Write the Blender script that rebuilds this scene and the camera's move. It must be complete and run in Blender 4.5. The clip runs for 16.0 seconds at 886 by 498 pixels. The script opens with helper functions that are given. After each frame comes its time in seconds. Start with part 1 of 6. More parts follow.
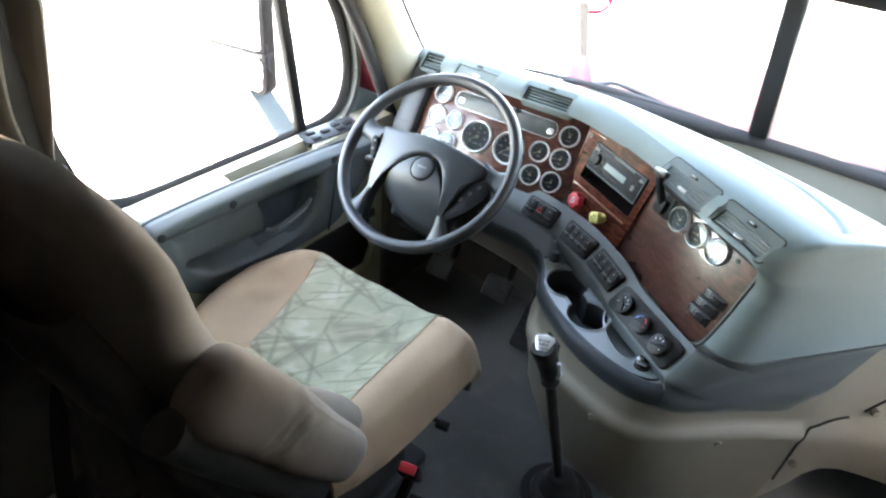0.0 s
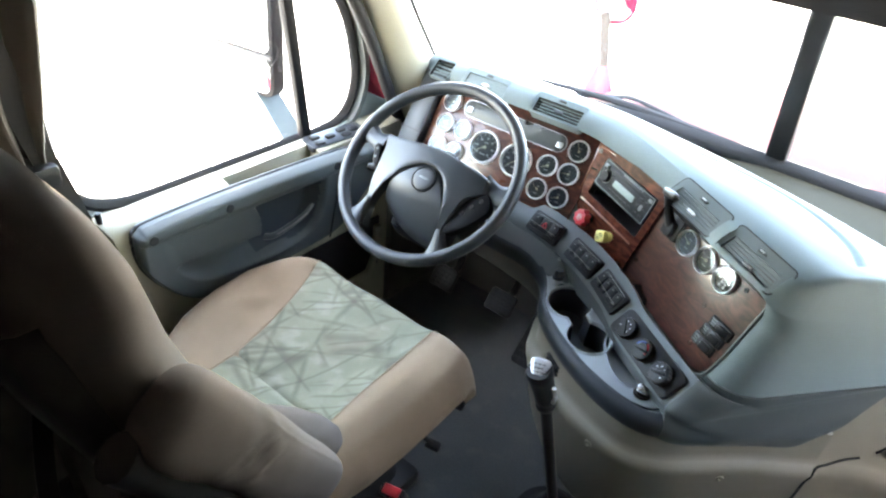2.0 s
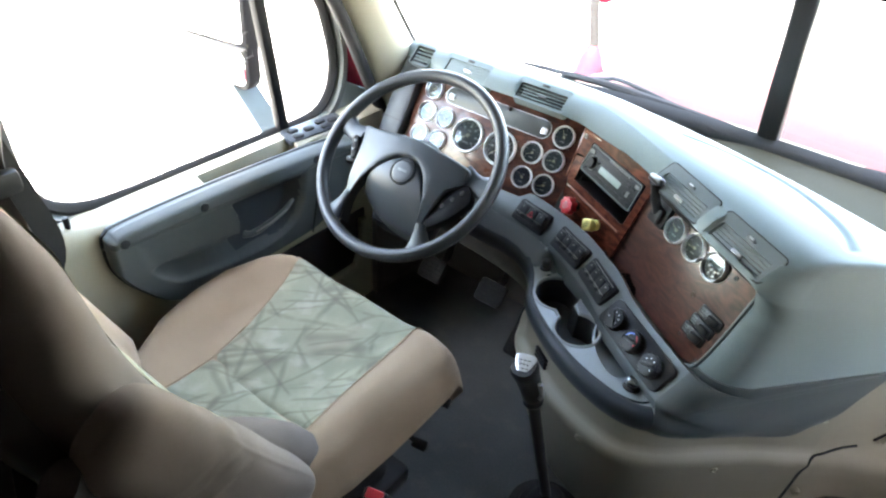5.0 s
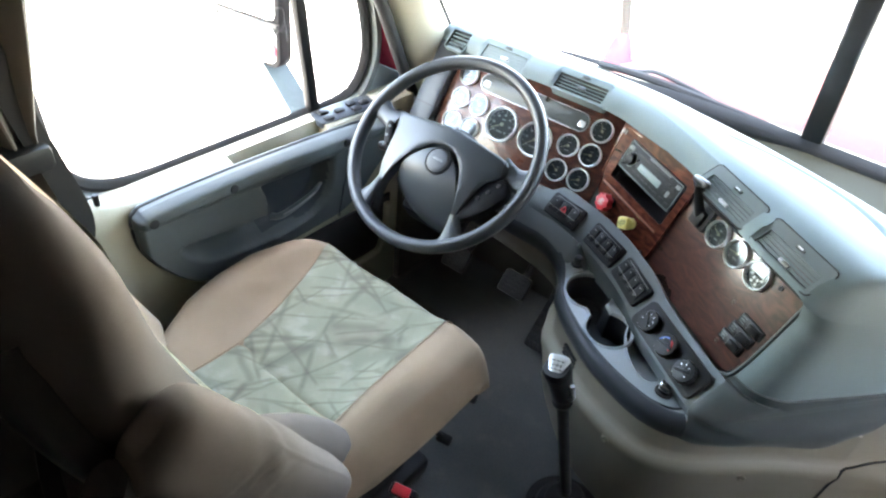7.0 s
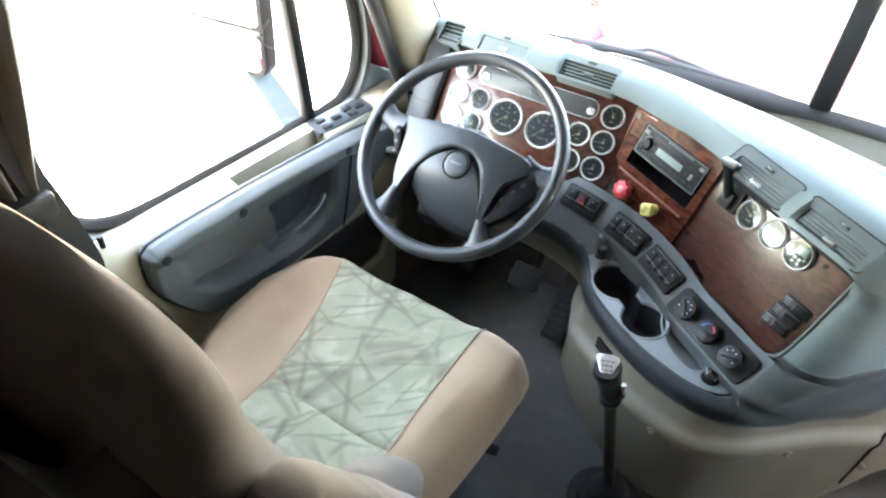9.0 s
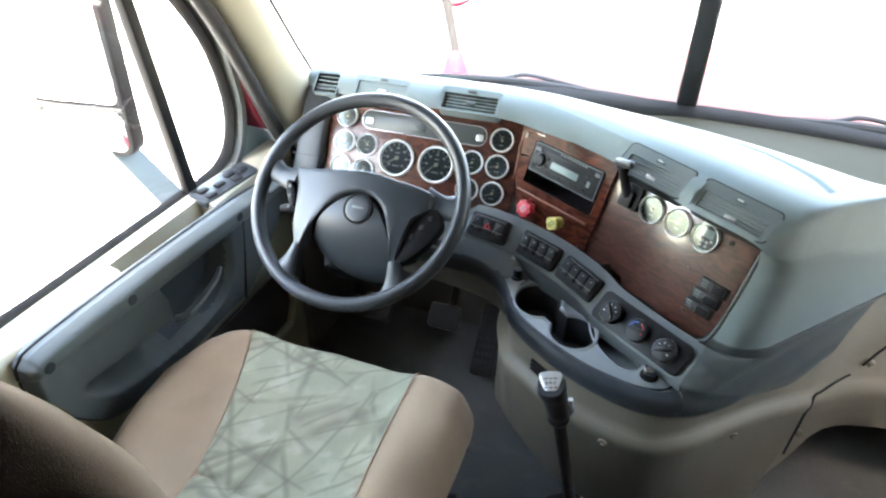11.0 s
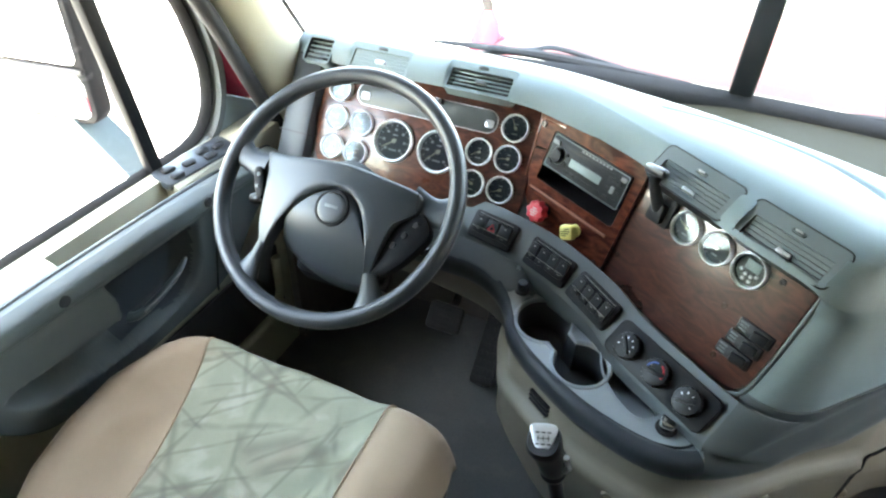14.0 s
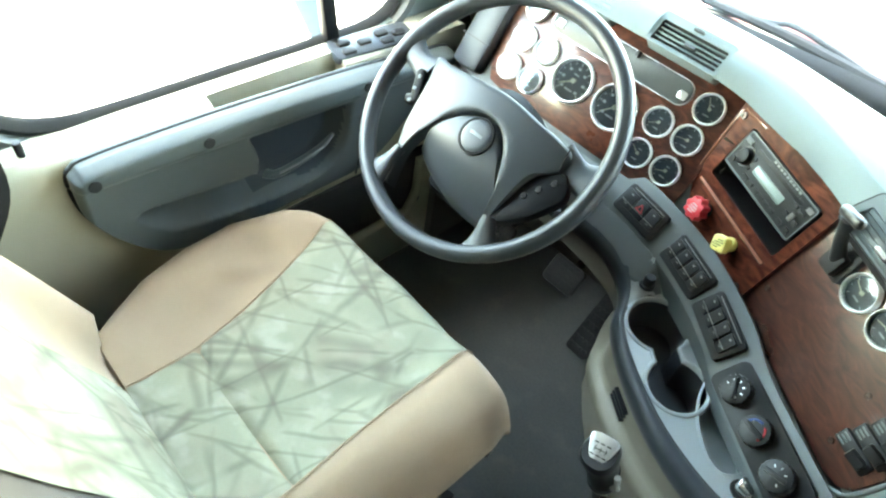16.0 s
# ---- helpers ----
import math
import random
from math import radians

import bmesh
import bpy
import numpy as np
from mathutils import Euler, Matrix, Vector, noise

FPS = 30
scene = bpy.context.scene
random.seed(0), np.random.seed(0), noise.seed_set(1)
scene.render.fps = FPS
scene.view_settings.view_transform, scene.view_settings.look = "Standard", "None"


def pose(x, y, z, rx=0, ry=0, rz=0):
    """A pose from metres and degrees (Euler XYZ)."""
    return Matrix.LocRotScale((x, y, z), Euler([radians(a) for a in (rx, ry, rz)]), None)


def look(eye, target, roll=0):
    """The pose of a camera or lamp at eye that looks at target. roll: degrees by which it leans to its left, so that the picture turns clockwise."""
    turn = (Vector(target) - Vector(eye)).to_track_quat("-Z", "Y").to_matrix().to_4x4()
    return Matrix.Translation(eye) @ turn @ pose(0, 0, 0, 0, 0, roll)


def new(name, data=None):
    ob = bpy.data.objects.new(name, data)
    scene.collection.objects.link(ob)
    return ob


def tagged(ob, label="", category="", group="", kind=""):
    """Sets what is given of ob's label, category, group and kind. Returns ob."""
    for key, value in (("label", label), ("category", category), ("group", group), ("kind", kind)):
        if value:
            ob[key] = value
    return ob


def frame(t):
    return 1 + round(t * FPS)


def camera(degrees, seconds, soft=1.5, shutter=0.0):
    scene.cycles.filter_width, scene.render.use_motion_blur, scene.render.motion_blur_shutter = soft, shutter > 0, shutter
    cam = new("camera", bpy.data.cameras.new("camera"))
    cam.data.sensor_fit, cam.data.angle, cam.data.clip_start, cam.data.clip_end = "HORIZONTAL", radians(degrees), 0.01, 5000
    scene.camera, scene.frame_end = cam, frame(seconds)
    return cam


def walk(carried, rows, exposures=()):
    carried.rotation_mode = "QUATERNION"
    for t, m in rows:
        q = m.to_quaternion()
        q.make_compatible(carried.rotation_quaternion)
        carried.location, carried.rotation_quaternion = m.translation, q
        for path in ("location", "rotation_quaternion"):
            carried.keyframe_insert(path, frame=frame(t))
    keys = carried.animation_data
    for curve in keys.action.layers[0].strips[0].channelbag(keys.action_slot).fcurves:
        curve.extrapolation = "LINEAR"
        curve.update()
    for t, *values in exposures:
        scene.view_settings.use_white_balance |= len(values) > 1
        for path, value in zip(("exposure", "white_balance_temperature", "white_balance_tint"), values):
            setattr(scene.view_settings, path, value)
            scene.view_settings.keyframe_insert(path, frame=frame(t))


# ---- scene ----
cam = camera(68.4, 16.0, soft=2.3)
METRES, EYE, TILT, LEAN, TURN = 0.75, 1.6, -28.0, 0.0, 42.0
PATH = [
    (0, (0.226, -0.141, 1.54), (-0.671, 1.223, 0.384), 5.0),
    (0.5, (0.243, -0.133, 1.531), (-0.688, 1.223, 0.393), 4.6),
    (1, (0.234, -0.122, 1.522), (-0.707, 1.234, 0.392), 5.8),
    (1.5, (0.231, -0.095, 1.533), (-0.717, 1.245, 0.391), 6.1),
    (2, (0.231, -0.072, 1.539), (-0.713, 1.261, 0.386), 6.2),
    (2.5, (0.237, -0.057, 1.534), (-0.705, 1.275, 0.379), 5.8),
    (3, (0.245, -0.046, 1.537), (-0.697, 1.279, 0.373), 5.4),
    (3.5, (0.246, -0.038, 1.541), (-0.69, 1.287, 0.371), 4.7),
    (6, (0.217, 0.008, 1.531), (-0.712, 1.3, 0.32), 4.5),
    (6.5, (0.198, 0.0, 1.537), (-0.727, 1.28, 0.31), 5.2),
    (7, (0.164, -0.009, 1.536), (-0.751, 1.26, 0.29), 6.7),
    (7.5, (0.125, -0.01, 1.519), (-0.78, 1.248, 0.255), 7.5),
    (8, (0.089, -0.014, 1.546), (-0.792, 1.209, 0.231), 6.8),
    (8.5, (0.048, -0.029, 1.533), (-0.822, 1.204, 0.221), 4.5),
    (9, (0.0, -0.034, 1.539), (-0.79, 1.28, 0.254), 4.2),
    (9.5, (-0.021, -0.042, 1.531), (-0.71, 1.387, 0.313), 3.3),
    (10, (-0.038, -0.046, 1.49), (-0.673, 1.444, 0.316), 2.1),
    (12.3, (-0.041, 0.052, 1.469), (-0.561, 1.624, 0.347), -0.2),
    (12.5, (-0.034, 0.072, 1.483), (-0.58, 1.615, 0.333), -1.0),
    (13, (-0.024, 0.115, 1.458), (-0.604, 1.625, 0.283), 0.1),
    (13.5, (-0.018, 0.155, 1.44), (-0.637, 1.632, 0.241), 1.3),
    (14, (-0.045, 0.221, 1.431), (-0.68, 1.656, 0.192), 1.5),
    (14.5, (-0.099, 0.277, 1.427), (-0.709, 1.697, 0.157), 3.1),
    (15, (-0.094, 0.326, 1.427), (-0.691, 1.723, 0.126), 5.2),
    (15.5, (-0.083, 0.421, 1.448), (-0.812, 1.559, -0.027), 1.8),
    (16, (-0.053, 0.325, 1.434), (-0.94, 1.351, -0.036), 9.7),
]
EXPO = [(0.0, 6.27, 8400, 11), (1.5, 6.29, 8400, 11), (3.5, 6.25, 8400, 11), (6.0, 6.14, 8400, 11), (7.0, 6.28, 8400, 11), (8.0, 6.48, 8500, 11), (9.0, 6.62, 8800, 11), (10.0, 6.22, 8600, 11), (13.0, 6.20, 8600, 9), (14.0, 6.29, 8700, 6), (15.0, 6.57, 9000, 1), (16.0, 6.87, 9300, -4)]
walk(cam, [(t, look(eye, target, roll)) for t, eye, target, roll in PATH], EXPO)

# ---- light ----
world = bpy.data.worlds.new("sky")
scene.world = world
world.use_nodes = True
wn = world.node_tree.nodes
sky = wn.new("ShaderNodeTexSky")
sky.sky_type = "NISHITA"
sky.sun_disc = False
sky.sun_elevation = radians(57.5)
sky.sun_rotation = radians(155)
sky.air_density, sky.dust_density, sky.ozone_density = 1.0, 2.5, 1.0
wn["Background"].inputs["Strength"].default_value = 0.15
world.node_tree.links.new(sky.outputs["Color"], wn["Background"].inputs["Color"])
sun_data = bpy.data.lights.new("sun", "SUN")
sun_data.energy, sun_data.angle, sun_data.color = 2.5, radians(6), (1.0, 0.985, 0.96)
sun = new("sun", sun_data)
sun.matrix_world = look((12, -26, 45), (0, 0, 0))


# ---- mesh helpers ----
def V(*a):
    return Vector(a)


def basis(o, x, n):
    """A matrix with origin o, X along x and Z along n."""
    x = Vector(x).normalized()
    n = Vector(n).normalized()
    y = n.cross(x).normalized()
    x = y.cross(n).normalized()
    m = Matrix((x, y, n)).transposed().to_4x4()
    m.translation = o
    return m


def part(name, bm, material, parent=None, label="", smooth=True):
    me = bpy.data.meshes.new(name)
    bmesh.ops.recalc_face_normals(bm, faces=bm.faces)
    bm.to_mesh(me)
    bm.free()
    if smooth:
        me.polygons.foreach_set("use_smooth", [True] * len(me.polygons))
        me.set_sharp_from_angle(angle=radians(42))
    for m in material if isinstance(material, (list, tuple)) else [material]:
        me.materials.append(m)
    ob = new(name, me)
    if parent is not None:
        ob.parent = parent
    if label:
        tagged(ob, label)
    return ob


def facing(ob, place):
    """Turns a thin sheet's front towards a place. Returns ob."""
    me = ob.data
    if sum((Vector(place) - p.center).dot(p.normal) * p.area for p in me.polygons) < 0:
        me.flip_normals()
    return ob


def thing(name, label, category, group="", kind=""):
    return tagged(new(name), label, category, group, kind)


def add(bm, verts, faces):
    vs = [bm.verts.new(v) for v in verts]
    for f in faces:
        bm.faces.new([vs[i] for i in f])
    return vs


def box(bm, m, size, bevel=0.0, seg=2):
    """A box centred on the matrix m (or a point), bevelled."""
    if not isinstance(m, Matrix):
        m = Matrix.Translation(m)
    r = bmesh.ops.create_cube(bm, size=1.0, matrix=m @ Matrix.Diagonal((*size, 1)))
    if bevel:
        es = list({e for v in r["verts"] for e in v.link_edges})
        bmesh.ops.bevel(bm, geom=es, offset=bevel, segments=seg, profile=0.5, affect="EDGES", clamp_overlap=True)
    return bm


def cyl(bm, m, r1, r2, z0, z1, seg=24, bevel=0.0):
    """A turned solid along the local Z of m, from radius r1 at z0 to r2 at z1."""
    return lathe(bm, m, [(0, z0), (r1 - bevel, z0), (r1, z0 + bevel), (r2, z1 - bevel), (r2 - bevel, z1), (0, z1)] if bevel else
                 [(0, z0), (r1, z0), (r2, z1), (0, z1)], seg)


def lathe(bm, m, profile, seg=24):
    rings = []
    for r, z in profile:
        if r <= 1e-6:
            rings.append([bm.verts.new(m @ V(0, 0, z))])
        else:
            rings.append([bm.verts.new(m @ V(r * math.cos(a), r * math.sin(a), z)) for a in (2 * math.pi * i / seg for i in range(seg))])
    for a, b in zip(rings, rings[1:]):
        for i in range(seg):
            j = (i + 1) % seg
            if len(a) == 1 and len(b) == 1:
                continue
            if len(a) == 1:
                bm.faces.new((a[0], b[i], b[j]))
            elif len(b) == 1:
                bm.faces.new((a[i], b[0], a[j]))
            else:
                bm.faces.new((a[i], b[i], b[j], a[j]))
    return bm


def spline(pts, n, closed=False):
    """Catmull-Rom through pts, n points."""
    pts = [Vector(p) for p in pts]
    k = len(pts)
    out = []
    span = k if closed else k - 1
    for i in range(n):
        t = i / (n if closed else n - 1) * span
        j = min(int(t), span - 1)
        f = t - j
        def g(q):
            return pts[q % k] if closed else pts[max(0, min(k - 1, q))]
        a, b, c, d = g(j - 1), g(j), g(j + 1), g(j + 2)
        out.append(0.5 * (2 * b + (c - a) * f + (2 * a - 5 * b + 4 * c - d) * f * f + (3 * b - a - 3 * c + d) * f ** 3))
    return out


def loft(bm, rails, closed=False, across=False):
    """Quads between rails of equal length; closed joins the rails' ends, across joins the last rail to the first."""
    g = [[bm.verts.new(p) for p in r] for r in rails]
    n = len(g[0])
    pairs = list(zip(g, g[1:])) + ([(g[-1], g[0])] if across else [])
    for a, b in pairs:
        for i in range(n if closed else n - 1):
            j = (i + 1) % n
            bm.faces.new((a[i], a[j], b[j], b[i]))
    return g


def tube(bm, path, r, seg=10, flat=1.0, caps=True, up=(0, 0, 1)):
    """A round (or flattened) tube along path; r may be a list."""
    path = [Vector(p) for p in path]
    rings = []
    for i, p in enumerate(path):
        d = (path[min(i + 1, len(path) - 1)] - path[max(i - 1, 0)]).normalized()
        s = d.cross(Vector(up))
        s = s.normalized() if s.length > 1e-4 else d.orthogonal().normalized()
        u = s.cross(d)
        q = r[i] if isinstance(r, (list, tuple)) else r
        rings.append([p + s * math.cos(a) * q + u * math.sin(a) * q * flat for a in (2 * math.pi * k / seg for k in range(seg))])
    g = loft(bm, rings, closed=True)
    if caps:
        bm.faces.new(list(reversed(g[0])))
        bm.faces.new(g[-1])
    return bm


def rrect(cx, cy, w, h, r, n=5):
    """A rounded rectangle as 4 * (n + 1) points."""
    out = []
    for sx, sy, a0 in ((1, 1, 0), (-1, 1, 90), (-1, -1, 180), (1, -1, 270)):
        for i in range(n + 1):
            a = radians(a0 + 90 * i / n)
            out.append((cx + sx * (w / 2 - r) + r * math.cos(a), cy + sy * (h / 2 - r) + r * math.sin(a)))
    return out


def slab(bm, m, outline, z0, z1, bevel=0.0):
    """A plate with the 2D outline in the plane of m, from z0 to z1, its upper edge rounded."""
    c = V(sum(p[0] for p in outline) / len(outline), sum(p[1] for p in outline) / len(outline), 0)
    def ring(k, z):
        res = []
        for p in outline:
            d = V(p[0], p[1], 0) - c
            res.append(m @ (c + d * (1 - k / max(d.length, 1e-5)) + V(0, 0, z)))
        return res
    rails = [ring(0, z0), ring(0, z1 - bevel)]
    if bevel:
        rails += [ring(bevel * 0.3, z1 - bevel * 0.3), ring(bevel, z1)]
    else:
        rails += [ring(0, z1)] if z1 - bevel != z1 else []
    g = loft(bm, rails, closed=True)
    bm.faces.new(g[-1])
    bm.faces.new(list(reversed(g[0])))
    return bm


def ring_plate(bm, m, outer, inner, z0, z1, deep=None):
    """A plate with a hole: outer and inner outlines have equal counts; deep: how far the hole's wall goes down."""
    f = lambda o, z: [m @ V(p[0], p[1], z) for p in o]
    deep = z0 if deep is None else deep
    loft(bm, [f(outer, z0), f(outer, z1), f(inner, z1), f(inner, deep)], closed=True)
    return bm


def material(name, colour, rough=0.5, metal=0.0, var=0.15, scale=8.0, fine=300.0, bump=0.15, coat=0.0, spec=0.5, wear=0.0, sheen=0.0, detail=0.0006):
    """A procedural surface: two scales of tone, fine relief, roughness that varies."""
    m = bpy.data.materials.new(name)
    m.use_nodes = True
    t = m.node_tree
    b = t.nodes["Principled BSDF"]
    tc = t.nodes.new("ShaderNodeTexCoord")
    def noise_tex(s, d=3.0):
        q = t.nodes.new("ShaderNodeTexNoise")
        q.inputs["Scale"].default_value, q.inputs["Detail"].default_value = s, d
        t.links.new(tc.outputs["Object"], q.inputs["Vector"])
        return q
    big, small = noise_tex(scale, 4), noise_tex(fine, 2)
    mix = t.nodes.new("ShaderNodeMix")
    mix.data_type = "RGBA"
    ramp = t.nodes.new("ShaderNodeMapRange")
    ramp.inputs["From Min"].default_value, ramp.inputs["From Max"].default_value = 0.3, 0.7
    addn = t.nodes.new("ShaderNodeMath")
    addn.operation = "MULTIPLY_ADD"
    addn.inputs[1].default_value, addn.inputs[2].default_value = 0.35, 0.0
    t.links.new(small.outputs["Fac"], addn.inputs[0])
    sm = t.nodes.new("ShaderNodeMath")
    sm.operation = "ADD"
    sc = t.nodes.new("ShaderNodeMath")
    sc.operation = "MULTIPLY"
    sc.inputs[1].default_value = 0.65
    t.links.new(big.outputs["Fac"], sc.inputs[0])
    t.links.new(sc.outputs[0], sm.inputs[0])
    t.links.new(addn.outputs[0], sm.inputs[1])
    t.links.new(sm.outputs[0], ramp.inputs["Value"])
    t.links.new(ramp.outputs["Result"], mix.inputs["Factor"])
    mix.inputs["A"].default_value = (*[c * (1 - var) for c in colour], 1)
    mix.inputs["B"].default_value = (*[min(1, c * (1 + var)) for c in colour], 1)
    last = mix.outputs["Result"]
    if wear:
        wn_ = noise_tex(scale * 3.1, 6)
        wr = t.nodes.new("ShaderNodeMapRange")
        wr.inputs["From Min"].default_value, wr.inputs["From Max"].default_value, wr.inputs["To Max"].default_value = 0.56, 0.75, wear
        t.links.new(wn_.outputs["Fac"], wr.inputs["Value"])
        wm = t.nodes.new("ShaderNodeMix")
        wm.data_type = "RGBA"
        wm.inputs["B"].default_value = (0.30, 0.28, 0.25, 1)
        t.links.new(wr.outputs["Result"], wm.inputs["Factor"])
        t.links.new(last, wm.inputs["A"])
        last = wm.outputs["Result"]
    t.links.new(last, b.inputs["Base Color"])
    rr = t.nodes.new("ShaderNodeMapRange")
    rr.inputs["To Min"].default_value, rr.inputs["To Max"].default_value = max(0.02, rough - 0.08), min(1, rough + 0.08)
    t.links.new(big.outputs["Fac"], rr.inputs["Value"])
    t.links.new(rr.outputs["Result"], b.inputs["Roughness"])
    b.inputs["Metallic"].default_value = metal
    b.inputs["Specular IOR Level"].default_value = spec
    b.inputs["Coat Weight"].default_value = coat
    b.inputs["Coat Roughness"].default_value = 0.06
    b.inputs["Sheen Weight"].default_value = sheen
    b.inputs["Sheen Roughness"].default_value = 0.4
    b.inputs["Sheen Tint"].default_value = (0.62, 0.56, 0.50, 1) if sheen > 0.25 else (1, 1, 1, 1)
    if bump:
        bp = t.nodes.new("ShaderNodeBump")
        bp.inputs["Strength"].default_value, bp.inputs["Distance"].default_value = bump, detail
        t.links.new(small.outputs["Fac"], bp.inputs["Height"])
        t.links.new(bp.outputs["Normal"], b.inputs["Normal"])
    return m


def wood_material(name, dark, light, gloss=1.0):
    """Glossy lacquered burl veneer."""
    m = material(name, light, rough=0.3, var=0.1, bump=0.0, coat=0.15 * gloss, spec=0.2 * gloss)
    t = m.node_tree
    b = t.nodes["Principled BSDF"]
    tc = t.nodes.new("ShaderNodeTexCoord")
    mp = t.nodes.new("ShaderNodeMapping")
    mp.inputs["Scale"].default_value = (9, 9, 26)
    mp.inputs["Rotation"].default_value = (0.3, 0.5, 0.6)
    t.links.new(tc.outputs["Object"], mp.inputs["Vector"])
    n1 = t.nodes.new("ShaderNodeTexNoise")
    n1.inputs["Scale"].default_value, n1.inputs["Detail"].default_value, n1.inputs["Distortion"].default_value = 1.6, 8, 2.2
    t.links.new(mp.outputs["Vector"], n1.inputs["Vector"])
    cr = t.nodes.new("ShaderNodeValToRGB")
    e = cr.color_ramp.elements
    e[0].position, e[0].color = 0.33, (*dark, 1)
    e[1].position, e[1].color = 0.68, (*light, 1)
    mid = cr.color_ramp.elements.new(0.5)
    mid.color = (*[0.55 * a + 0.45 * c for a, c in zip(dark, light)], 1)
    t.links.new(n1.outputs["Fac"], cr.inputs["Fac"])
    t.links.new(cr.outputs["Color"], b.inputs["Base Color"])
    return m


def camo_material(name):
    """Pale grey-green woven cloth with a print of crossing twigs."""
    m = material(name, (0.238, 0.236, 0.174), rough=0.9, var=0.16, scale=9, fine=900, bump=0.5, spec=0.05, sheen=0.0, detail=0.0008)
    t = m.node_tree
    b = t.nodes["Principled BSDF"]
    base = b.inputs["Base Color"].links[0].from_socket
    tc = t.nodes.new("ShaderNodeTexCoord")
    warp = t.nodes.new("ShaderNodeTexNoise")
    warp.inputs["Scale"].default_value = 7
    t.links.new(tc.outputs["Object"], warp.inputs["Vector"])
    mv = t.nodes.new("ShaderNodeMix")
    mv.data_type = "RGBA"
    mv.inputs["Factor"].default_value = 0.022
    t.links.new(tc.outputs["Object"], mv.inputs["A"])
    t.links.new(warp.outputs["Color"], mv.inputs["B"])
    def over(fac, tone, amount):
        nonlocal base
        mu = t.nodes.new("ShaderNodeMath")
        mu.operation = "MULTIPLY"
        mu.inputs[1].default_value = amount
        t.links.new(fac, mu.inputs[0])
        mx = t.nodes.new("ShaderNodeMix")
        mx.data_type = "RGBA"
        mx.inputs["B"].default_value = (*tone, 1)
        t.links.new(mu.outputs[0], mx.inputs["Factor"])
        t.links.new(base, mx.inputs["A"])
        base = mx.outputs["Result"]
    def band(out, lo, hi, a=0.0, z=1.0):
        mr = t.nodes.new("ShaderNodeMapRange")
        mr.interpolation_type = "SMOOTHSTEP"
        mr.inputs["From Min"].default_value, mr.inputs["From Max"].default_value = lo, hi
        mr.inputs["To Min"].default_value, mr.inputs["To Max"].default_value = a, z
        t.links.new(out, mr.inputs["Value"])
        return mr.outputs["Result"]
    # soft washes of rose-brown and grey-green
    for scale, off, tone, amount in ((7.0, 3.0, (0.205, 0.160, 0.130), 0.55), (9.0, 8.0, (0.185, 0.188, 0.140), 0.60), (14.0, 15.0, (0.33, 0.32, 0.265), 0.5)):
        mp = t.nodes.new("ShaderNodeMapping")
        mp.inputs["Location"].default_value = (off, off * 0.7, off * 0.3)
        t.links.new(tc.outputs["Object"], mp.inputs["Vector"])
        nz = t.nodes.new("ShaderNodeTexNoise")
        nz.inputs["Scale"].default_value, nz.inputs["Detail"].default_value = scale, 3
        t.links.new(mp.outputs["Vector"], nz.inputs["Vector"])
        over(band(nz.outputs["Fac"], 0.52, 0.68), tone, amount)
    # twigs: long strokes of five slants, broken by patches
    for k, (s, rot, width, tone, stretch) in enumerate(((7, 0.45, 0.020, (0.105, 0.098, 0.074), 5.0), (9, -0.75, 0.018, (0.115, 0.104, 0.080), 5.5), (11, 1.25, 0.022, (0.125, 0.110, 0.085), 5.0), (12, -0.15, 0.018, (0.120, 0.112, 0.085), 6.0), (15, 2.2, 0.024, (0.135, 0.122, 0.092), 4.5))):
        mp = t.nodes.new("ShaderNodeMapping")
        mp.inputs["Location"].default_value = (1.7 * k, 0.9 * k, 0.4 * k)
        mp.inputs["Rotation"].default_value = (0.2, 0.1, rot)
        mp.vector_type = "TEXTURE"
        mp.inputs["Scale"].default_value = (1 / s, stretch / s, 3.3 / s)
        t.links.new(mv.outputs["Result"], mp.inputs["Vector"])
        vo = t.nodes.new("ShaderNodeTexVoronoi")
        vo.feature = "DISTANCE_TO_EDGE"
        vo.inputs["Scale"].default_value = 1.0
        t.links.new(mp.outputs["Vector"], vo.inputs["Vector"])
        patch = t.nodes.new("ShaderNodeTexNoise")
        patch.inputs["Scale"].default_value = 8 + 1.5 * k
        t.links.new(tc.outputs["Object"], patch.inputs["Vector"])
        mu = t.nodes.new("ShaderNodeMath")
        mu.operation = "MULTIPLY"
        t.links.new(band(vo.outputs["Distance"], 0.0, width * 2.6, 1.0, 0.0), mu.inputs[0])
        t.links.new(band(patch.outputs["Fac"], 0.38, 0.54), mu.inputs[1])
        over(mu.outputs[0], tone, 0.54)
    t.links.new(base, b.inputs["Base Color"])
    return m


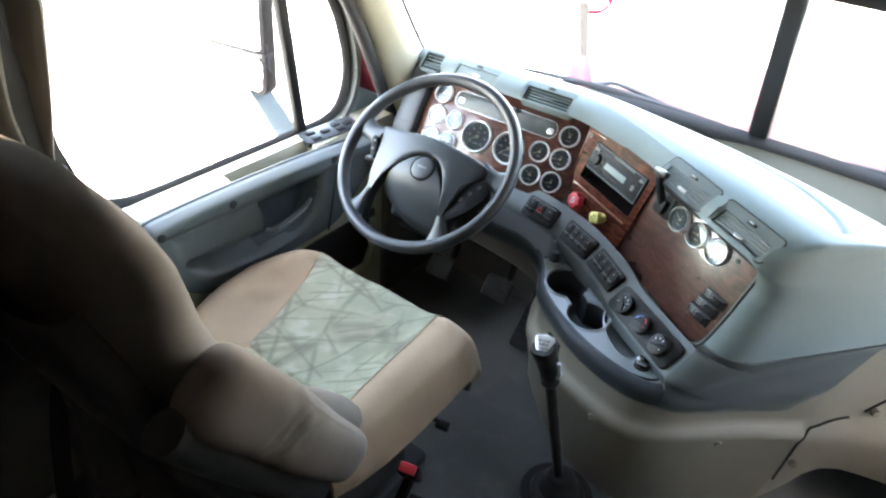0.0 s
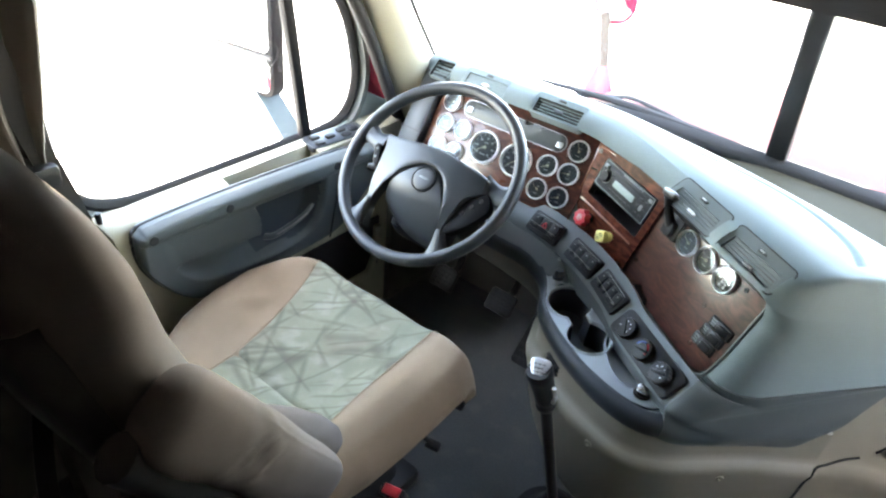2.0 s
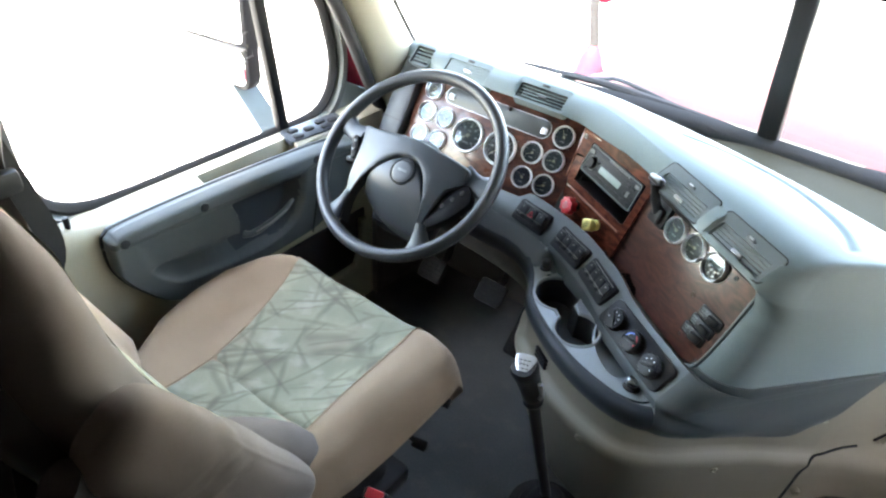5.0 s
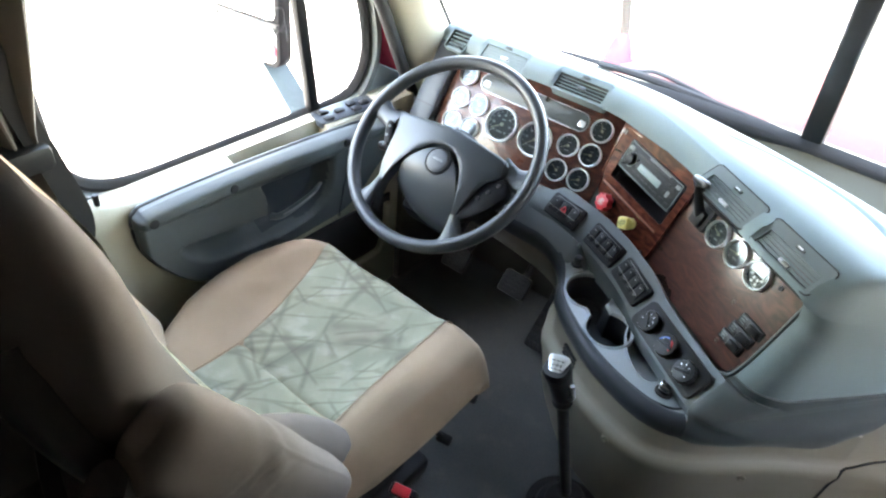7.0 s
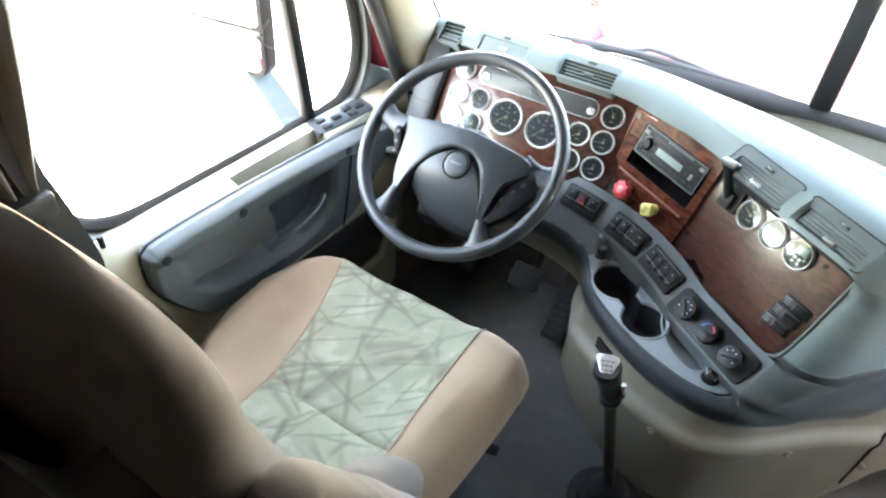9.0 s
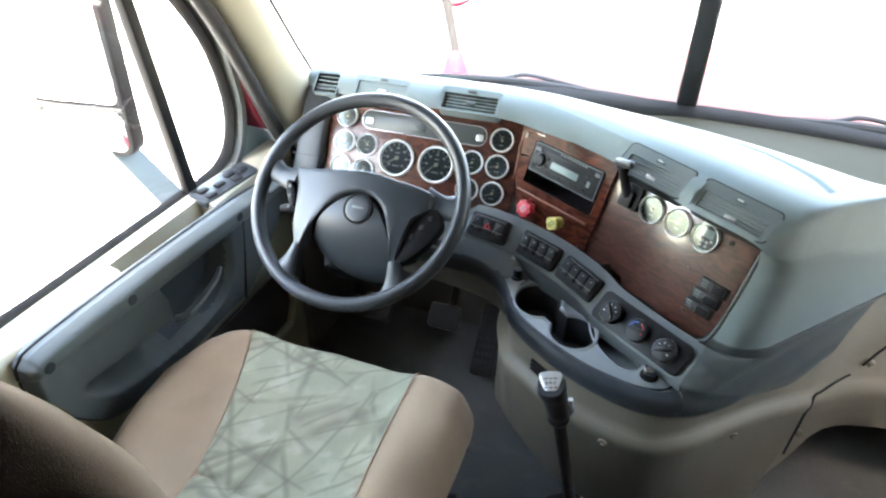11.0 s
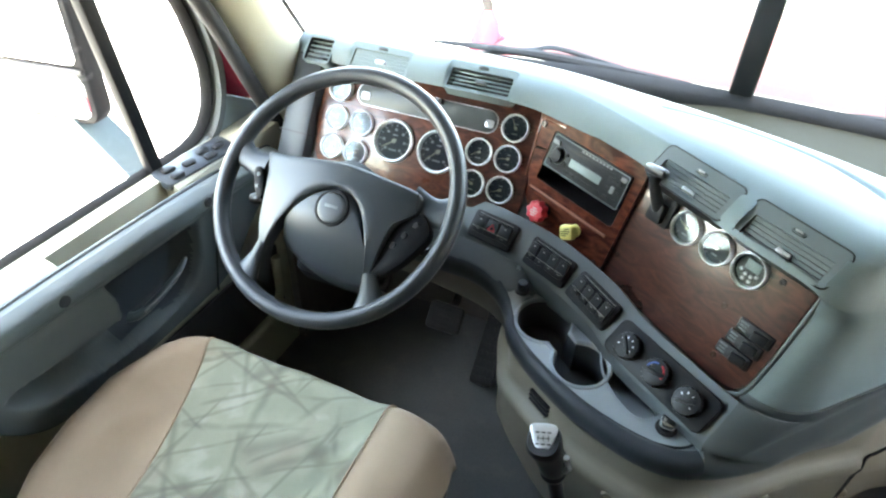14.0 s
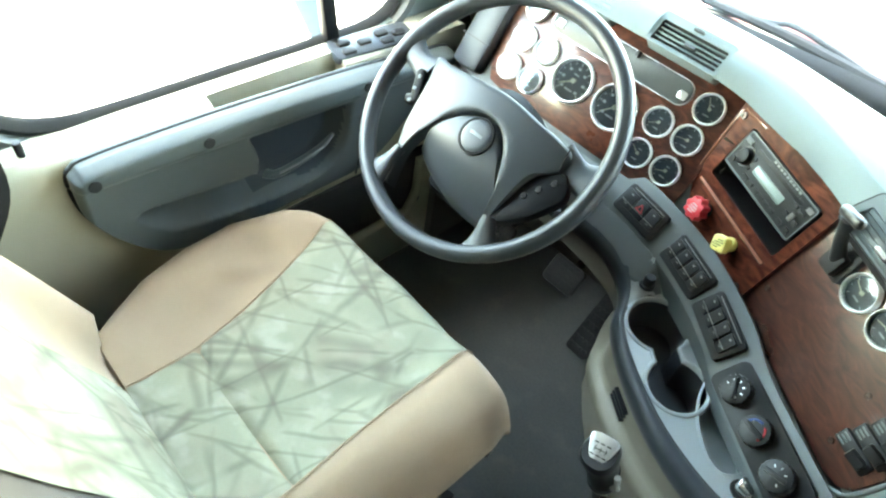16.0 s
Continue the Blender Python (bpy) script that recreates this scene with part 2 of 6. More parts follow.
def pane_material(name, tint=(1, 1, 1), ior=1.45, rough=0.0, gloss=(1, 1, 1)):
    """A clear pane: see-through, with the mirror gloss of glass."""
    m = bpy.data.materials.new(name)
    m.use_nodes = True
    t = m.node_tree
    t.nodes.remove(t.nodes["Principled BSDF"])
    tr, gl, mx, fr = (t.nodes.new("ShaderNode" + k) for k in ("BsdfTransparent", "BsdfGlossy", "MixShader", "Fresnel"))
    tr.inputs["Color"].default_value = (*tint, 1)
    gl.inputs["Roughness"].default_value = rough
    gl.inputs["Color"].default_value = (*gloss, 1)
    fr.inputs["IOR"].default_value = ior
    t.links.new(fr.outputs[0], mx.inputs[0])
    t.links.new(tr.outputs[0], mx.inputs[1])
    t.links.new(gl.outputs[0], mx.inputs[2])
    t.links.new(mx.outputs[0], t.nodes["Material Output"].inputs["Surface"])
    return m


DOORGREY = material("door_grey_plastic", (0.072, 0.082, 0.083), rough=0.58, var=0.08, scale=5, fine=700, bump=0.25, spec=0.25)
TRAYGREY = material("tray_grey_plastic", (0.225, 0.252, 0.266), rough=0.38, var=0.08, scale=5, fine=700, bump=0.2, spec=0.9)
VENTM = material("vent_grey_plastic", (0.105, 0.124, 0.130), rough=0.55, var=0.08, scale=5, fine=700, bump=0.2, spec=0.3)
ARMCLOTH = material("taupe_velour", (0.110, 0.091, 0.084), rough=1.0, var=0.16, scale=9, fine=1000, bump=0.6, spec=0.05, sheen=0.0, detail=0.0008)
GREY = material("grey_plastic", (0.145, 0.180, 0.184), rough=0.62, var=0.08, scale=5, fine=700, bump=0.25, spec=0.22)
LEDGEM = material("ledge_grey_plastic", (0.082, 0.094, 0.099), rough=0.5, var=0.1, scale=6, fine=700, bump=0.25)
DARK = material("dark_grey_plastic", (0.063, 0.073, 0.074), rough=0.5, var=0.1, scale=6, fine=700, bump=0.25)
BLACK = material("black_plastic", (0.019, 0.019, 0.020), rough=0.42, var=0.2, scale=12, fine=500, bump=0.12, spec=0.2)
RUBBER = material("black_rubber", (0.024, 0.024, 0.025), rough=0.7, var=0.2, scale=10, fine=300, bump=0.3, spec=0.15)
CREAM = material("cream_plastic", (0.335, 0.312, 0.243), rough=0.55, var=0.06, scale=4, fine=600, bump=0.25, wear=0.06)
# the cream plastic again, darkened for the shade low on the dashboard
CONSOLE = material("shaded_cream_plastic", (0.198, 0.181, 0.141), rough=0.55, var=0.07, scale=4, fine=600, bump=0.25, wear=0.05)
KNEEM = material("shaded_console_plastic", (0.105, 0.094, 0.080), rough=0.6, var=0.08, scale=5, fine=600, bump=0.25, spec=0.25)
MAT = material("rubber_mat", (0.078, 0.084, 0.085), rough=0.75, var=0.25, scale=5, fine=160, bump=0.5, wear=0.10)
CLOTH = material("tan_velour", (0.280, 0.203, 0.143), rough=1.0, var=0.14, scale=7, fine=1100, bump=0.6, spec=0.05, sheen=0.3, detail=0.0008)
SHADECLOTH = material("shaded_brown_velour", (0.094, 0.082, 0.078), rough=1.0, var=0.16, scale=6, fine=1000, bump=0.6, spec=0.05, sheen=0.0, detail=0.0008)
CAMO = camo_material("twig_print_cloth")
CURTAIN = material("curtain_cloth", (0.085, 0.076, 0.068), rough=0.95, var=0.12, scale=6, fine=900, bump=0.5, sheen=0.1)
LEATHER = material("wheel_leather", (0.021, 0.024, 0.028), rough=0.42, var=0.15, scale=9, fine=900, bump=0.4, spec=0.38)
PADM = material("wheel_pad_vinyl", (0.026, 0.031, 0.037), rough=0.45, var=0.08, scale=7, fine=900, bump=0.3, spec=0.36)
WOOD = wood_material("burl_veneer", (0.026, 0.009, 0.007), (0.105, 0.037, 0.024), 4.0)
WOOD2 = wood_material("pale_burl_veneer", (0.032, 0.010, 0.007), (0.112, 0.038, 0.023), 1.6)
BEZEL = material("bezel_silver", (0.82, 0.82, 0.82), rough=0.42, metal=0.25, var=0.03, bump=0.0)
WOOD3 = wood_material("dull_burl_veneer", (0.034, 0.009, 0.006), (0.120, 0.032, 0.018), 0.25)
BEADW = material("lacquered_bead", (0.20, 0.085, 0.055), rough=0.22, var=0.15, bump=0.0, coat=1.0)
PODM = material("matt_black_pod", (0.009, 0.009, 0.010), rough=0.5, var=0.2, scale=20, bump=0.1, spec=0.06)
CHROME = material("chrome", (0.82, 0.82, 0.82), rough=0.14, metal=1.0, var=0.03, bump=0.0)
SILVER = material("silver_paint", (0.55, 0.55, 0.56), rough=0.3, metal=0.7, var=0.05, bump=0.0)
STEEL = material("steel", (0.35, 0.35, 0.36), rough=0.35, metal=0.9, var=0.15, bump=0.1)
SCREW = material("bronzed_steel", (0.07, 0.05, 0.045), rough=0.4, metal=0.7, var=0.2, bump=0.1)
ARMM = material("pale_blue_arm", (0.05, 0.072, 0.082), rough=0.5, var=0.06, bump=0.0, spec=0.2)
COWLM = material("shaded_cowl_plastic", (0.026, 0.023, 0.014), rough=0.8, var=0.08, scale=5, fine=600, bump=0.2, spec=0.08)
RIMM = material("blue_black_plastic", (0.034, 0.039, 0.045), rough=0.42, var=0.1, scale=6, fine=700, bump=0.2, spec=0.25)
GRIPM = material("worn_silver_grip", (0.028, 0.028, 0.030), rough=0.4, metal=0.1, var=0.12, scale=40, bump=0.1)
DIAL = material("dial_face", (0.035, 0.035, 0.036), rough=0.6, var=0.1, bump=0.0)
MARK = material("white_print", (0.42, 0.42, 0.40), rough=0.6, var=0.05, bump=0.0)
NEEDLE = material("pale_needle", (0.55, 0.50, 0.36), rough=0.5, var=0.05, bump=0.0)
PRINT = material("grey_print", (0.17, 0.17, 0.17), rough=0.5, var=0.05, bump=0.0, spec=0.2)
LCD = material("lcd_glass", (0.05, 0.055, 0.056), rough=0.3, var=0.1, bump=0.0, spec=0.2)
LCDLIT = material("lcd_segment_window", (0.17, 0.21, 0.20), rough=0.3, var=0.06, bump=0.0)
REDK = material("red_plastic", (0.55, 0.03, 0.045), rough=0.4, var=0.08, scale=30, bump=0.05)
YELK = material("yellow_plastic", (0.72, 0.62, 0.20), rough=0.45, var=0.08, scale=30, bump=0.05)
GLARERED = material("glare_paled_red", (0.058, 0.011, 0.020), rough=0.5, var=0.1, scale=4, bump=0.0, spec=0.02)
REDPAINT = material("red_car_paint", (0.060, 0.0034, 0.0095), rough=0.45, var=0.05, scale=2, bump=0.0, spec=0.014)
WHITEP = material("white_body_plastic", (0.55, 0.6, 0.64), rough=0.35, var=0.05, bump=0.05)
BLUEP = material("blue_print", (0.05, 0.12, 0.4), rough=0.5, var=0.05, bump=0.0)
SLEEPER = material("dark_sleeper_cloth", (0.112, 0.104, 0.096), rough=0.95, var=0.12, scale=5, fine=400, bump=0.4)
HEADLINER = material("grey_headliner", (0.21, 0.205, 0.195), rough=0.95, var=0.08, scale=5, fine=400, bump=0.4)
CONCRETE = material("pale_concrete", (0.38, 0.39, 0.39), rough=0.9, var=0.12, scale=0.6, fine=20, bump=0.3)
GLASS = pane_material("window_glass", (0.93, 0.96, 0.95))
LENS = pane_material("gauge_lens", (0.85, 0.87, 0.87), 1.46, gloss=(0.72, 0.90, 1.0))
MIRROR = material("mirror_glass", (0.85, 0.88, 0.9), rough=0.03, metal=1.0, var=0.02, bump=0.0)


# ---- the ground and the truck's nose outside ----
bm = bmesh.new()
add(bm, [(-900, -900, -1.25), (900, -900, -1.25), (900, 900, -1.25), (-900, 900, -1.25)], [(0, 1, 2, 3)])
tagged(part("ground", bm, CONCRETE), "pale sunlit concrete yard round the truck", "ground", kind="structure")


def hood_y(v):
    return 1.86 + 1.75 * v


hood = thing("truck_hood", "glossy red sloping truck hood in front of the windshield", "hood")
bm = bmesh.new()
rails = []
for i in range(15):
    v = i / 14
    w = 0.95 - 0.16 * v
    top = 0.74 - 0.22 * v - 0.30 * max(0, v - 0.8) ** 1.3 * 5
    r = []
    for k in range(33):
        u = -1 + 2 * k / 32
        crease = 0.03 * math.exp(-((abs(u) - 0.55) / 0.10) ** 2)
        r.append((u * w, hood_y(v), top - 0.16 * abs(u) ** 3 + crease * (1 - v * 0.3)))
    rails.append(r)
loft(bm, rails)
part("hood_skin", bm, REDPAINT, hood)
for s in (-1, 1):
    bm = bmesh.new()
    rails = []
    for i in range(13):
        a = i / 12
        rails.append([(s * (0.72 + 0.46 * math.sin(math.pi * k / 12 * 0.5)), 2.5 + a * 1.3, 0.05 + 0.34 * math.sin(math.pi * a) ** 0.6 * math.cos(math.pi * k / 12 * 0.5) + 0.04) for k in range(13)])
    loft(bm, rails)
    part("fender", bm, REDPAINT, hood)
bm = bmesh.new()
loft(bm, [[(-1.0 + 2.0 * k / 20, 1.70 - 0.22 * abs(-1 + k / 10) ** 2.5 + dy, z) for k in range(21)] for dy, z in ((0.035, 0.785), (0.06, 0.80), (0.10, 0.795), (0.2, 0.74), (0.2, 0.6))])
part("cowl", bm, BLACK, hood, "black plastic cowl below the windshield")


def fender_mirror():
    t = thing("fender_mirror", "red-backed round fender mirror on a dark post", "mirror")
    bm = bmesh.new()
    tube(bm, [(-1.10, 3.04, 0.10), (-1.10, 3.04, 0.46), (-1.13, 3.05, 0.58), (-1.16, 3.06, 0.70)], 0.027, 12)
    part("post", bm, PODM, t)
    # the mount's red is paled in its colour to stand for glare
    bm = bmesh.new()
    lathe(bm, Matrix.Translation((-1.10, 3.04, 0.10)), [(0.10, 0.0), (0.08, 0.20), (0.055, 0.30), (0.036, 0.345), (0.022, 0.36), (0, 0.36)], 24)
    part("mount", bm, GLARERED, t, "red bulge of the fender under the post, paled for glare")
    bm = bmesh.new()
    m = basis(V(-1.12, 3.07, 0.755), (1, 0, 0), (0.2, -1, -0.1))
    lathe(bm, m, [(0, -0.07), (0.06, -0.06), (0.10, -0.02), (0.105, 0.01), (0.098, 0.014), (0.0, 0.01)], 28)
    part("shell", bm, REDPAINT, t)
    bm = bmesh.new()
    lathe(bm, m, [(0, 0.024), (0.06, 0.02), (0.095, 0.012), (0, 0.011)], 28)
    part("mirror_glass", bm, MIRROR, t)


def door_mirror():
    t = thing("door_mirror", "tall black truck door mirror with flat and convex glass", "mirror")
    n = V(0.16, -1, 0.03)
    m = basis(V(-1.385, 1.075, 0.99), (1, 0.16, 0), n)
    bm = bmesh.new()
    slab(bm, m, rrect(0, 0.03, 0.245, 0.58, 0.04), -0.05, -0.004, 0.01)
    part("housing", bm, PODM, t)
    bm = bmesh.new()
    slab(bm, m, rrect(0.0, 0.090, 0.220, 0.42, 0.02), -0.004, 0.0, 0.001)
    part("flat_glass", bm, MIRROR, t)
    bm = bmesh.new()
    o = rrect(0.0, -0.192, 0.220, 0.105, 0.03)
    rails = []
    for k, z in ((1.0, -0.002), (0.9, 0.004), (0.6, 0.012), (0.3, 0.016), (0.02, 0.018)):
        rails.append([m @ V(p[0] * k, -0.192 + (p[1] + 0.192) * k, z) for p in o])
    g = loft(bm, rails, closed=True)
    bm.faces.new(g[-1])
    part("convex_glass", bm, MIRROR, t)
    bm = bmesh.new()
    box(bm, m @ Matrix.Translation((0, -0.132, 0.0)), (0.24, 0.012, 0.012), 0.003)
    part("divider_rail", bm, BLACK, t)
    bm = bmesh.new()
    rails = []
    for f in (0, 0.3, 0.6, 1):
        c = V(-1.345, 1.11, 0.75).lerp(V(-1.13, 1.20, 0.38), f)
        w = 0.036 + 0.012 * f
        rails.append([c + V(a * 0.012, b * w, 0) for a, b in ((-1, -1), (1, -1), (1, 1), (-1, 1))])
    g = loft(bm, rails, closed=True)
    bm.faces.new(g[0]), bm.faces.new(g[-1])
    part("lower_arm", bm, ARMM, t, "pale lower mirror arm")
    bm = bmesh.new()
    tube(bm, [(-1.385, 1.12, 1.29), (-1.25, 1.16, 1.38), (-1.10, 1.18, 1.38)], 0.02, 10)
    part("upper_arm", bm, ARMM, t)


def wiper(x0, x1):
    t = thing("wiper", "black windshield wiper lying along the glass", "wiper", "windshield wipers")
    bm = bmesh.new()
    tube(bm, spline([(x0, 1.755, 0.775), ((x0 * 2 + x1) / 3, 1.765, 0.815), ((x0 + x1) / 2, 1.765, 0.83), (x1, 1.755, 0.80)], 14), 0.007, 8)
    part("wiper_arm", bm, BLACK, t)
    bm = bmesh.new()
    tube(bm, spline([(x0 - 0.1, 1.74, 0.80), ((x0 + x1) / 2, 1.752, 0.812), (x1 + 0.22, 1.73, 0.808)], 14), [0.005 + 0.007 * math.sin(math.pi * i / 13) for i in range(14)], 8)
    part("wiper_blade", bm, RUBBER, t)


fender_mirror()
door_mirror()
wiper(-0.66, -0.18)
wiper(0.22, 0.66)


# ---- the cab's shell ----
bm = bmesh.new()
box(bm, V(0, 0.05, -0.02), (2.2, 3.3, 0.04))
tagged(part("floor", bm, MAT), "dark grey ribbed rubber floor mat", "floor", kind="structure")
bm = bmesh.new()
box(bm, V(0, 0.05, 2.02), (2.3, 3.3, 0.05))
tagged(part("ceiling", bm, HEADLINER), "grey cloth headliner", "ceiling", kind="structure")
bm = bmesh.new()
box(bm, V(0, -1.62, 1.0), (2.3, 0.05, 2.1))
tagged(part("wall_back", bm, SLEEPER), "dark grey padded rear wall of the sleeper", "wall", kind="structure")
bm = bmesh.new()
box(bm, V(-1.10, -0.66, 1.0), (0.05, 1.9, 2.1))
# added dark block that hides the bright door trim behind the seat
box(bm, V(-0.965, 0.255, 0.28), (0.10, 0.12, 0.72), 0.01)
tagged(part("wall_left", bm, SLEEPER), "dark grey padded side wall of the sleeper", "wall", kind="structure")
bm = bmesh.new()
box(bm, V(1.10, -0.66, 1.0), (0.05, 1.9, 2.1))
tagged(part("wall_right", bm, SLEEPER), "dark grey padded side wall of the sleeper", "wall", kind="structure")
# over-windshield bulkhead
bm = bmesh.new()
loft(bm, [[(x, 1.52 - 0.22 * abs(x / 1.05) ** 2.5, 1.27), (x, 1.50 - 0.22 * abs(x / 1.05) ** 2.5, 1.36), (x, 1.30, 1.9), (x, 1.30, 2.0), (x, 1.62, 2.0), (x, 1.62, 1.3)] for x in [-1.1 + 0.1 * k for k in range(23)]])
tagged(part("wall_front", bm, HEADLINER), "grey overhead bulkhead above the windshield", "wall", kind="structure")


def ws_y(x):
    return 1.70 - 0.22 * abs(x / 0.97) ** 2.5


window = thing("window_1", "two-piece raked windshield with a dark centre post", "windshield", kind="structure")
for s in (-1, 1):
    bm = bmesh.new()
    rails = []
    for i in range(8):
        f = i / 7
        rails.append([(s * x * (1 - 0.03 * f), ws_y(x) + 0.02 - 0.235 * f, 0.795 + 0.47 * f) for x in [0.02 + 0.95 * k / 16 for k in range(17)]])
    loft(bm, rails)
    p = facing(part("pane", bm, GLASS, window), (0, 0, 1))
    p.visible_shadow = False
bm = bmesh.new()
xs = [-1.0 + 0.05 * k for k in range(41)]
loft(bm, [[(x, ws_y(x) + dy, z) for x in xs] for dy, z in ((-0.032, 0.785), (-0.032, 0.805), (-0.022, 0.822), (0.0, 0.833), (0.02, 0.822), (0.02, 0.775))], across=True)
part("lower_seal", bm, RUBBER, window, "black rubber windshield seal")
bm = bmesh.new()
loft(bm, [[(x, ws_y(x) + dy, z) for x in xs] for dy, z in ((-0.23, 1.235), (-0.24, 1.26), (-0.26, 1.33), (-0.12, 1.33), (-0.20, 1.235))], across=True)
part("header", bm, BLACK, window, "dark upper windshield frame")
bm = bmesh.new()
a, b = V(0, 1.735, 0.79), V(0, 1.515, 1.27)
d = (b - a).normalized()
box(bm, basis((a + b) / 2, (1, 0, 0), d), (0.052, 0.045, (b - a).length + 0.02), 0.008)
part("centre_post", bm, BLACK, window, "dark grey centre post")


def pillar(s):
    """A cream A-pillar with its dark door seal; s: side."""
    t = thing("trim_pillar", "cream plastic windshield pillar trim with a dark door seal", "pillar trim", kind="structure")
    L = [(1.47, 0.53), (1.35, 0.753), (1.233, 0.99), (1.117, 1.18), (1.0, 1.36), (0.92, 1.5)]
    G = [(1.60, 0.62), (1.50, 0.812), (1.392, 0.969), (1.283, 1.13), (1.17, 1.28), (1.06, 1.45)]
    n = 24
    rl = spline([(s * 1.0, y, z) for y, z in L], n)
    rg = spline([(s * 0.965, y, z) for y, z in G], n)
    bm = bmesh.new()
    rails = []
    for f, off in ((0, 0.06), (0, 0), (0.15, -0.022), (0.4, -0.035), (0.7, -0.03), (0.93, -0.01), (1.0, 0.0), (1.03, 0.05)):
        rails.append([p.lerp(q, f) + V(s * off, 0, 0) for p, q in zip(rl, rg)])
    loft(bm, rails)
    part("pillar_cover", bm, CREAM, t)
    bm = bmesh.new()
    tube(bm, [p + V(s * 0.012, -0.013, -0.01) for p in rl], 0.019, 10)
    part("door_seal", bm, RUBBER, t, "black rubber door seal")
    bm = bmesh.new()
    tube(bm, [p + V(s * 0.01, 0.008, 0.006) for p in rg], 0.009, 8)
    part("glass_seal", bm, RUBBER, t)


pillar(-1)
pillar(1)

WIN = [(0.385, 0.86), (0.39, 0.80), (0.42, 0.745), (0.48, 0.712), (0.57, 0.70), (0.80, 0.70), (1.00, 0.70), (1.12, 0.702), (1.185, 0.722), (1.222, 0.765), (1.238, 0.83), (1.232, 0.90),
       (1.205, 1.00), (1.155, 1.09), (1.085, 1.18), (0.99, 1.265), (0.86, 1.315), (0.62, 1.33), (0.46, 1.32), (0.40, 1.26), (0.385, 1.15), (0.383, 1.0)]


def cab_door(s, name, label):
    """A cab door: skin, window with rubber frame, divider and glass; s: side."""
    t = thing(name, label, "door", kind="structure")
    W = [V(s * 1.085, y, z) for y, z in WIN]
    W = spline(W, 88, True)
    c = V(s * 1.085, 0.82, 1.0)
    def off(k, x):
        res = []
        for i, p in enumerate(W):
            d = W[(i + 1) % 88] - W[i - 1]
            nn = V(0, d.z, -d.y).normalized()
            if nn.dot(p - c) < 0:
                nn = -nn
            res.append(V(s * x, p.y + nn.y * k, p.z + nn.z * k))
        return res
    bm = bmesh.new()
    loft(bm, [off(0.004, 1.10), off(-0.012, 1.085), off(-0.008, 1.075), off(0.006, 1.068), off(0.015, 1.072), off(0.018, 1.10)], closed=True)
    part("window_rubber", bm, RUBBER, t, "black rubber window surround")
    bm = bmesh.new()
    g = [bm.verts.new(p) for p in off(0.002, 1.087)]
    bm.faces.new(g)
    p = facing(part("pane", bm, GLASS, t, smooth=False), (0, 0, 1))
    p.visible_shadow = False
    bm = bmesh.new()
    a, b = V(s * 1.075, 1.043, 0.69), V(s * 1.07, 0.968, 1.295)
    box(bm, basis((a + b) / 2, (0, 1, 0), b - a), (0.032, 0.026, (b - a).length), 0.006)
    part("window_divider", bm, PODM, t, "dark upright bar between window and quarter light")
    # inner frame round the upper window
    bm = bmesh.new()
    up = [i for i, p in enumerate(W) if p.z > 0.715 or p.y > 1.19]
    o1, o2, o3, o4 = off(0.014, 1.074), off(0.022, 1.055), off(0.036, 1.052), off(0.044, 1.09)
    k0 = next(i for i in range(88) if i in up and (i - 1) % 88 not in up)
    order = [(k0 + j) % 88 for j in range(len(up))]
    loft(bm, [[o[i] for i in order] for o in (o1, o2, o3, o4)])
    part("window_frame", bm, DARK, t, "dark grey inner window frame")
    # cream skin below the window with its sill
    bm = bmesh.new()
    sill = [(0.992, 0.60), (0.992, 0.655), (0.996, 0.686), (1.012, 0.696), (1.035, 0.700), (1.06, 0.702), (1.078, 0.698), (1.10, 0.67), (1.13, 0.5), (1.13, -0.1), (0.992, -0.1), (0.992, 0.40), (0.992, 0.42)]
    def sill_z(y):
        return 0.05 * max(0, 0.50 - y) ** 1.2 * 4
    rails = []
    for y in (0.26, 0.30, 0.34, 0.38, 0.42, 0.46, 0.50, 0.60, 0.70, 0.735):
        rails.append([(s * (x + (0.035 if x < 0.9925 and (abs(z - 0.60) < 0.001 or abs(z - 0.655) < 0.001 or abs(z - 0.42) < 0.001) and y > 0.59 else 0)), y, z + (sill_z(y) if z > 0.6 and x > 1.0 else 0)) for x, z in sill])
    g = loft(bm, rails, closed=True)
    bm.faces.new(g[0]), bm.faces.new(g[-1])
    rails = [[(s * x, y, z) for x, z in sill] for y in (1.022, 1.1, 1.2, 1.30, 1.36)]
    g = loft(bm, rails, closed=True)
    bm.faces.new(g[0]), bm.faces.new(g[-1])
    cub = [(1.027, 0.60), (1.027, 0.640), (0.994, 0.65), (1.025, 0.65), (1.031, 0.655), (1.036, 0.698), (1.06, 0.702), (1.078, 0.698), (1.10, 0.67), (1.13, 0.5), (1.13, -0.1), (0.992, -0.1), (0.992, 0.40), (1.027, 0.42)]
    loft(bm, [[(s * x, y, z) for x, z in cub] for y in (0.735, 0.85, 1.022)], closed=True)
    part("door_skin", bm, CREAM, t, "cream plastic door trim with a shallow sill tray")
    bm = bmesh.new()
    box(bm, V(s * 1.145, 0.80, 0.20), (0.02, 1.16, 0.92), 0.006)
    part("outer_skin", bm, REDPAINT, t, "red painted outer door skin")
    bm = bmesh.new()
    foot = [(1.06, 0.66), (1.30, 0.62), (1.47, 0.62), (1.46, 0.665), (1.42, 0.70), (1.35, 0.735), (1.285, 0.772), (1.262, 0.775), (1.248, 0.745), (1.215, 0.712), (1.15, 0.698), (1.06, 0.694)]
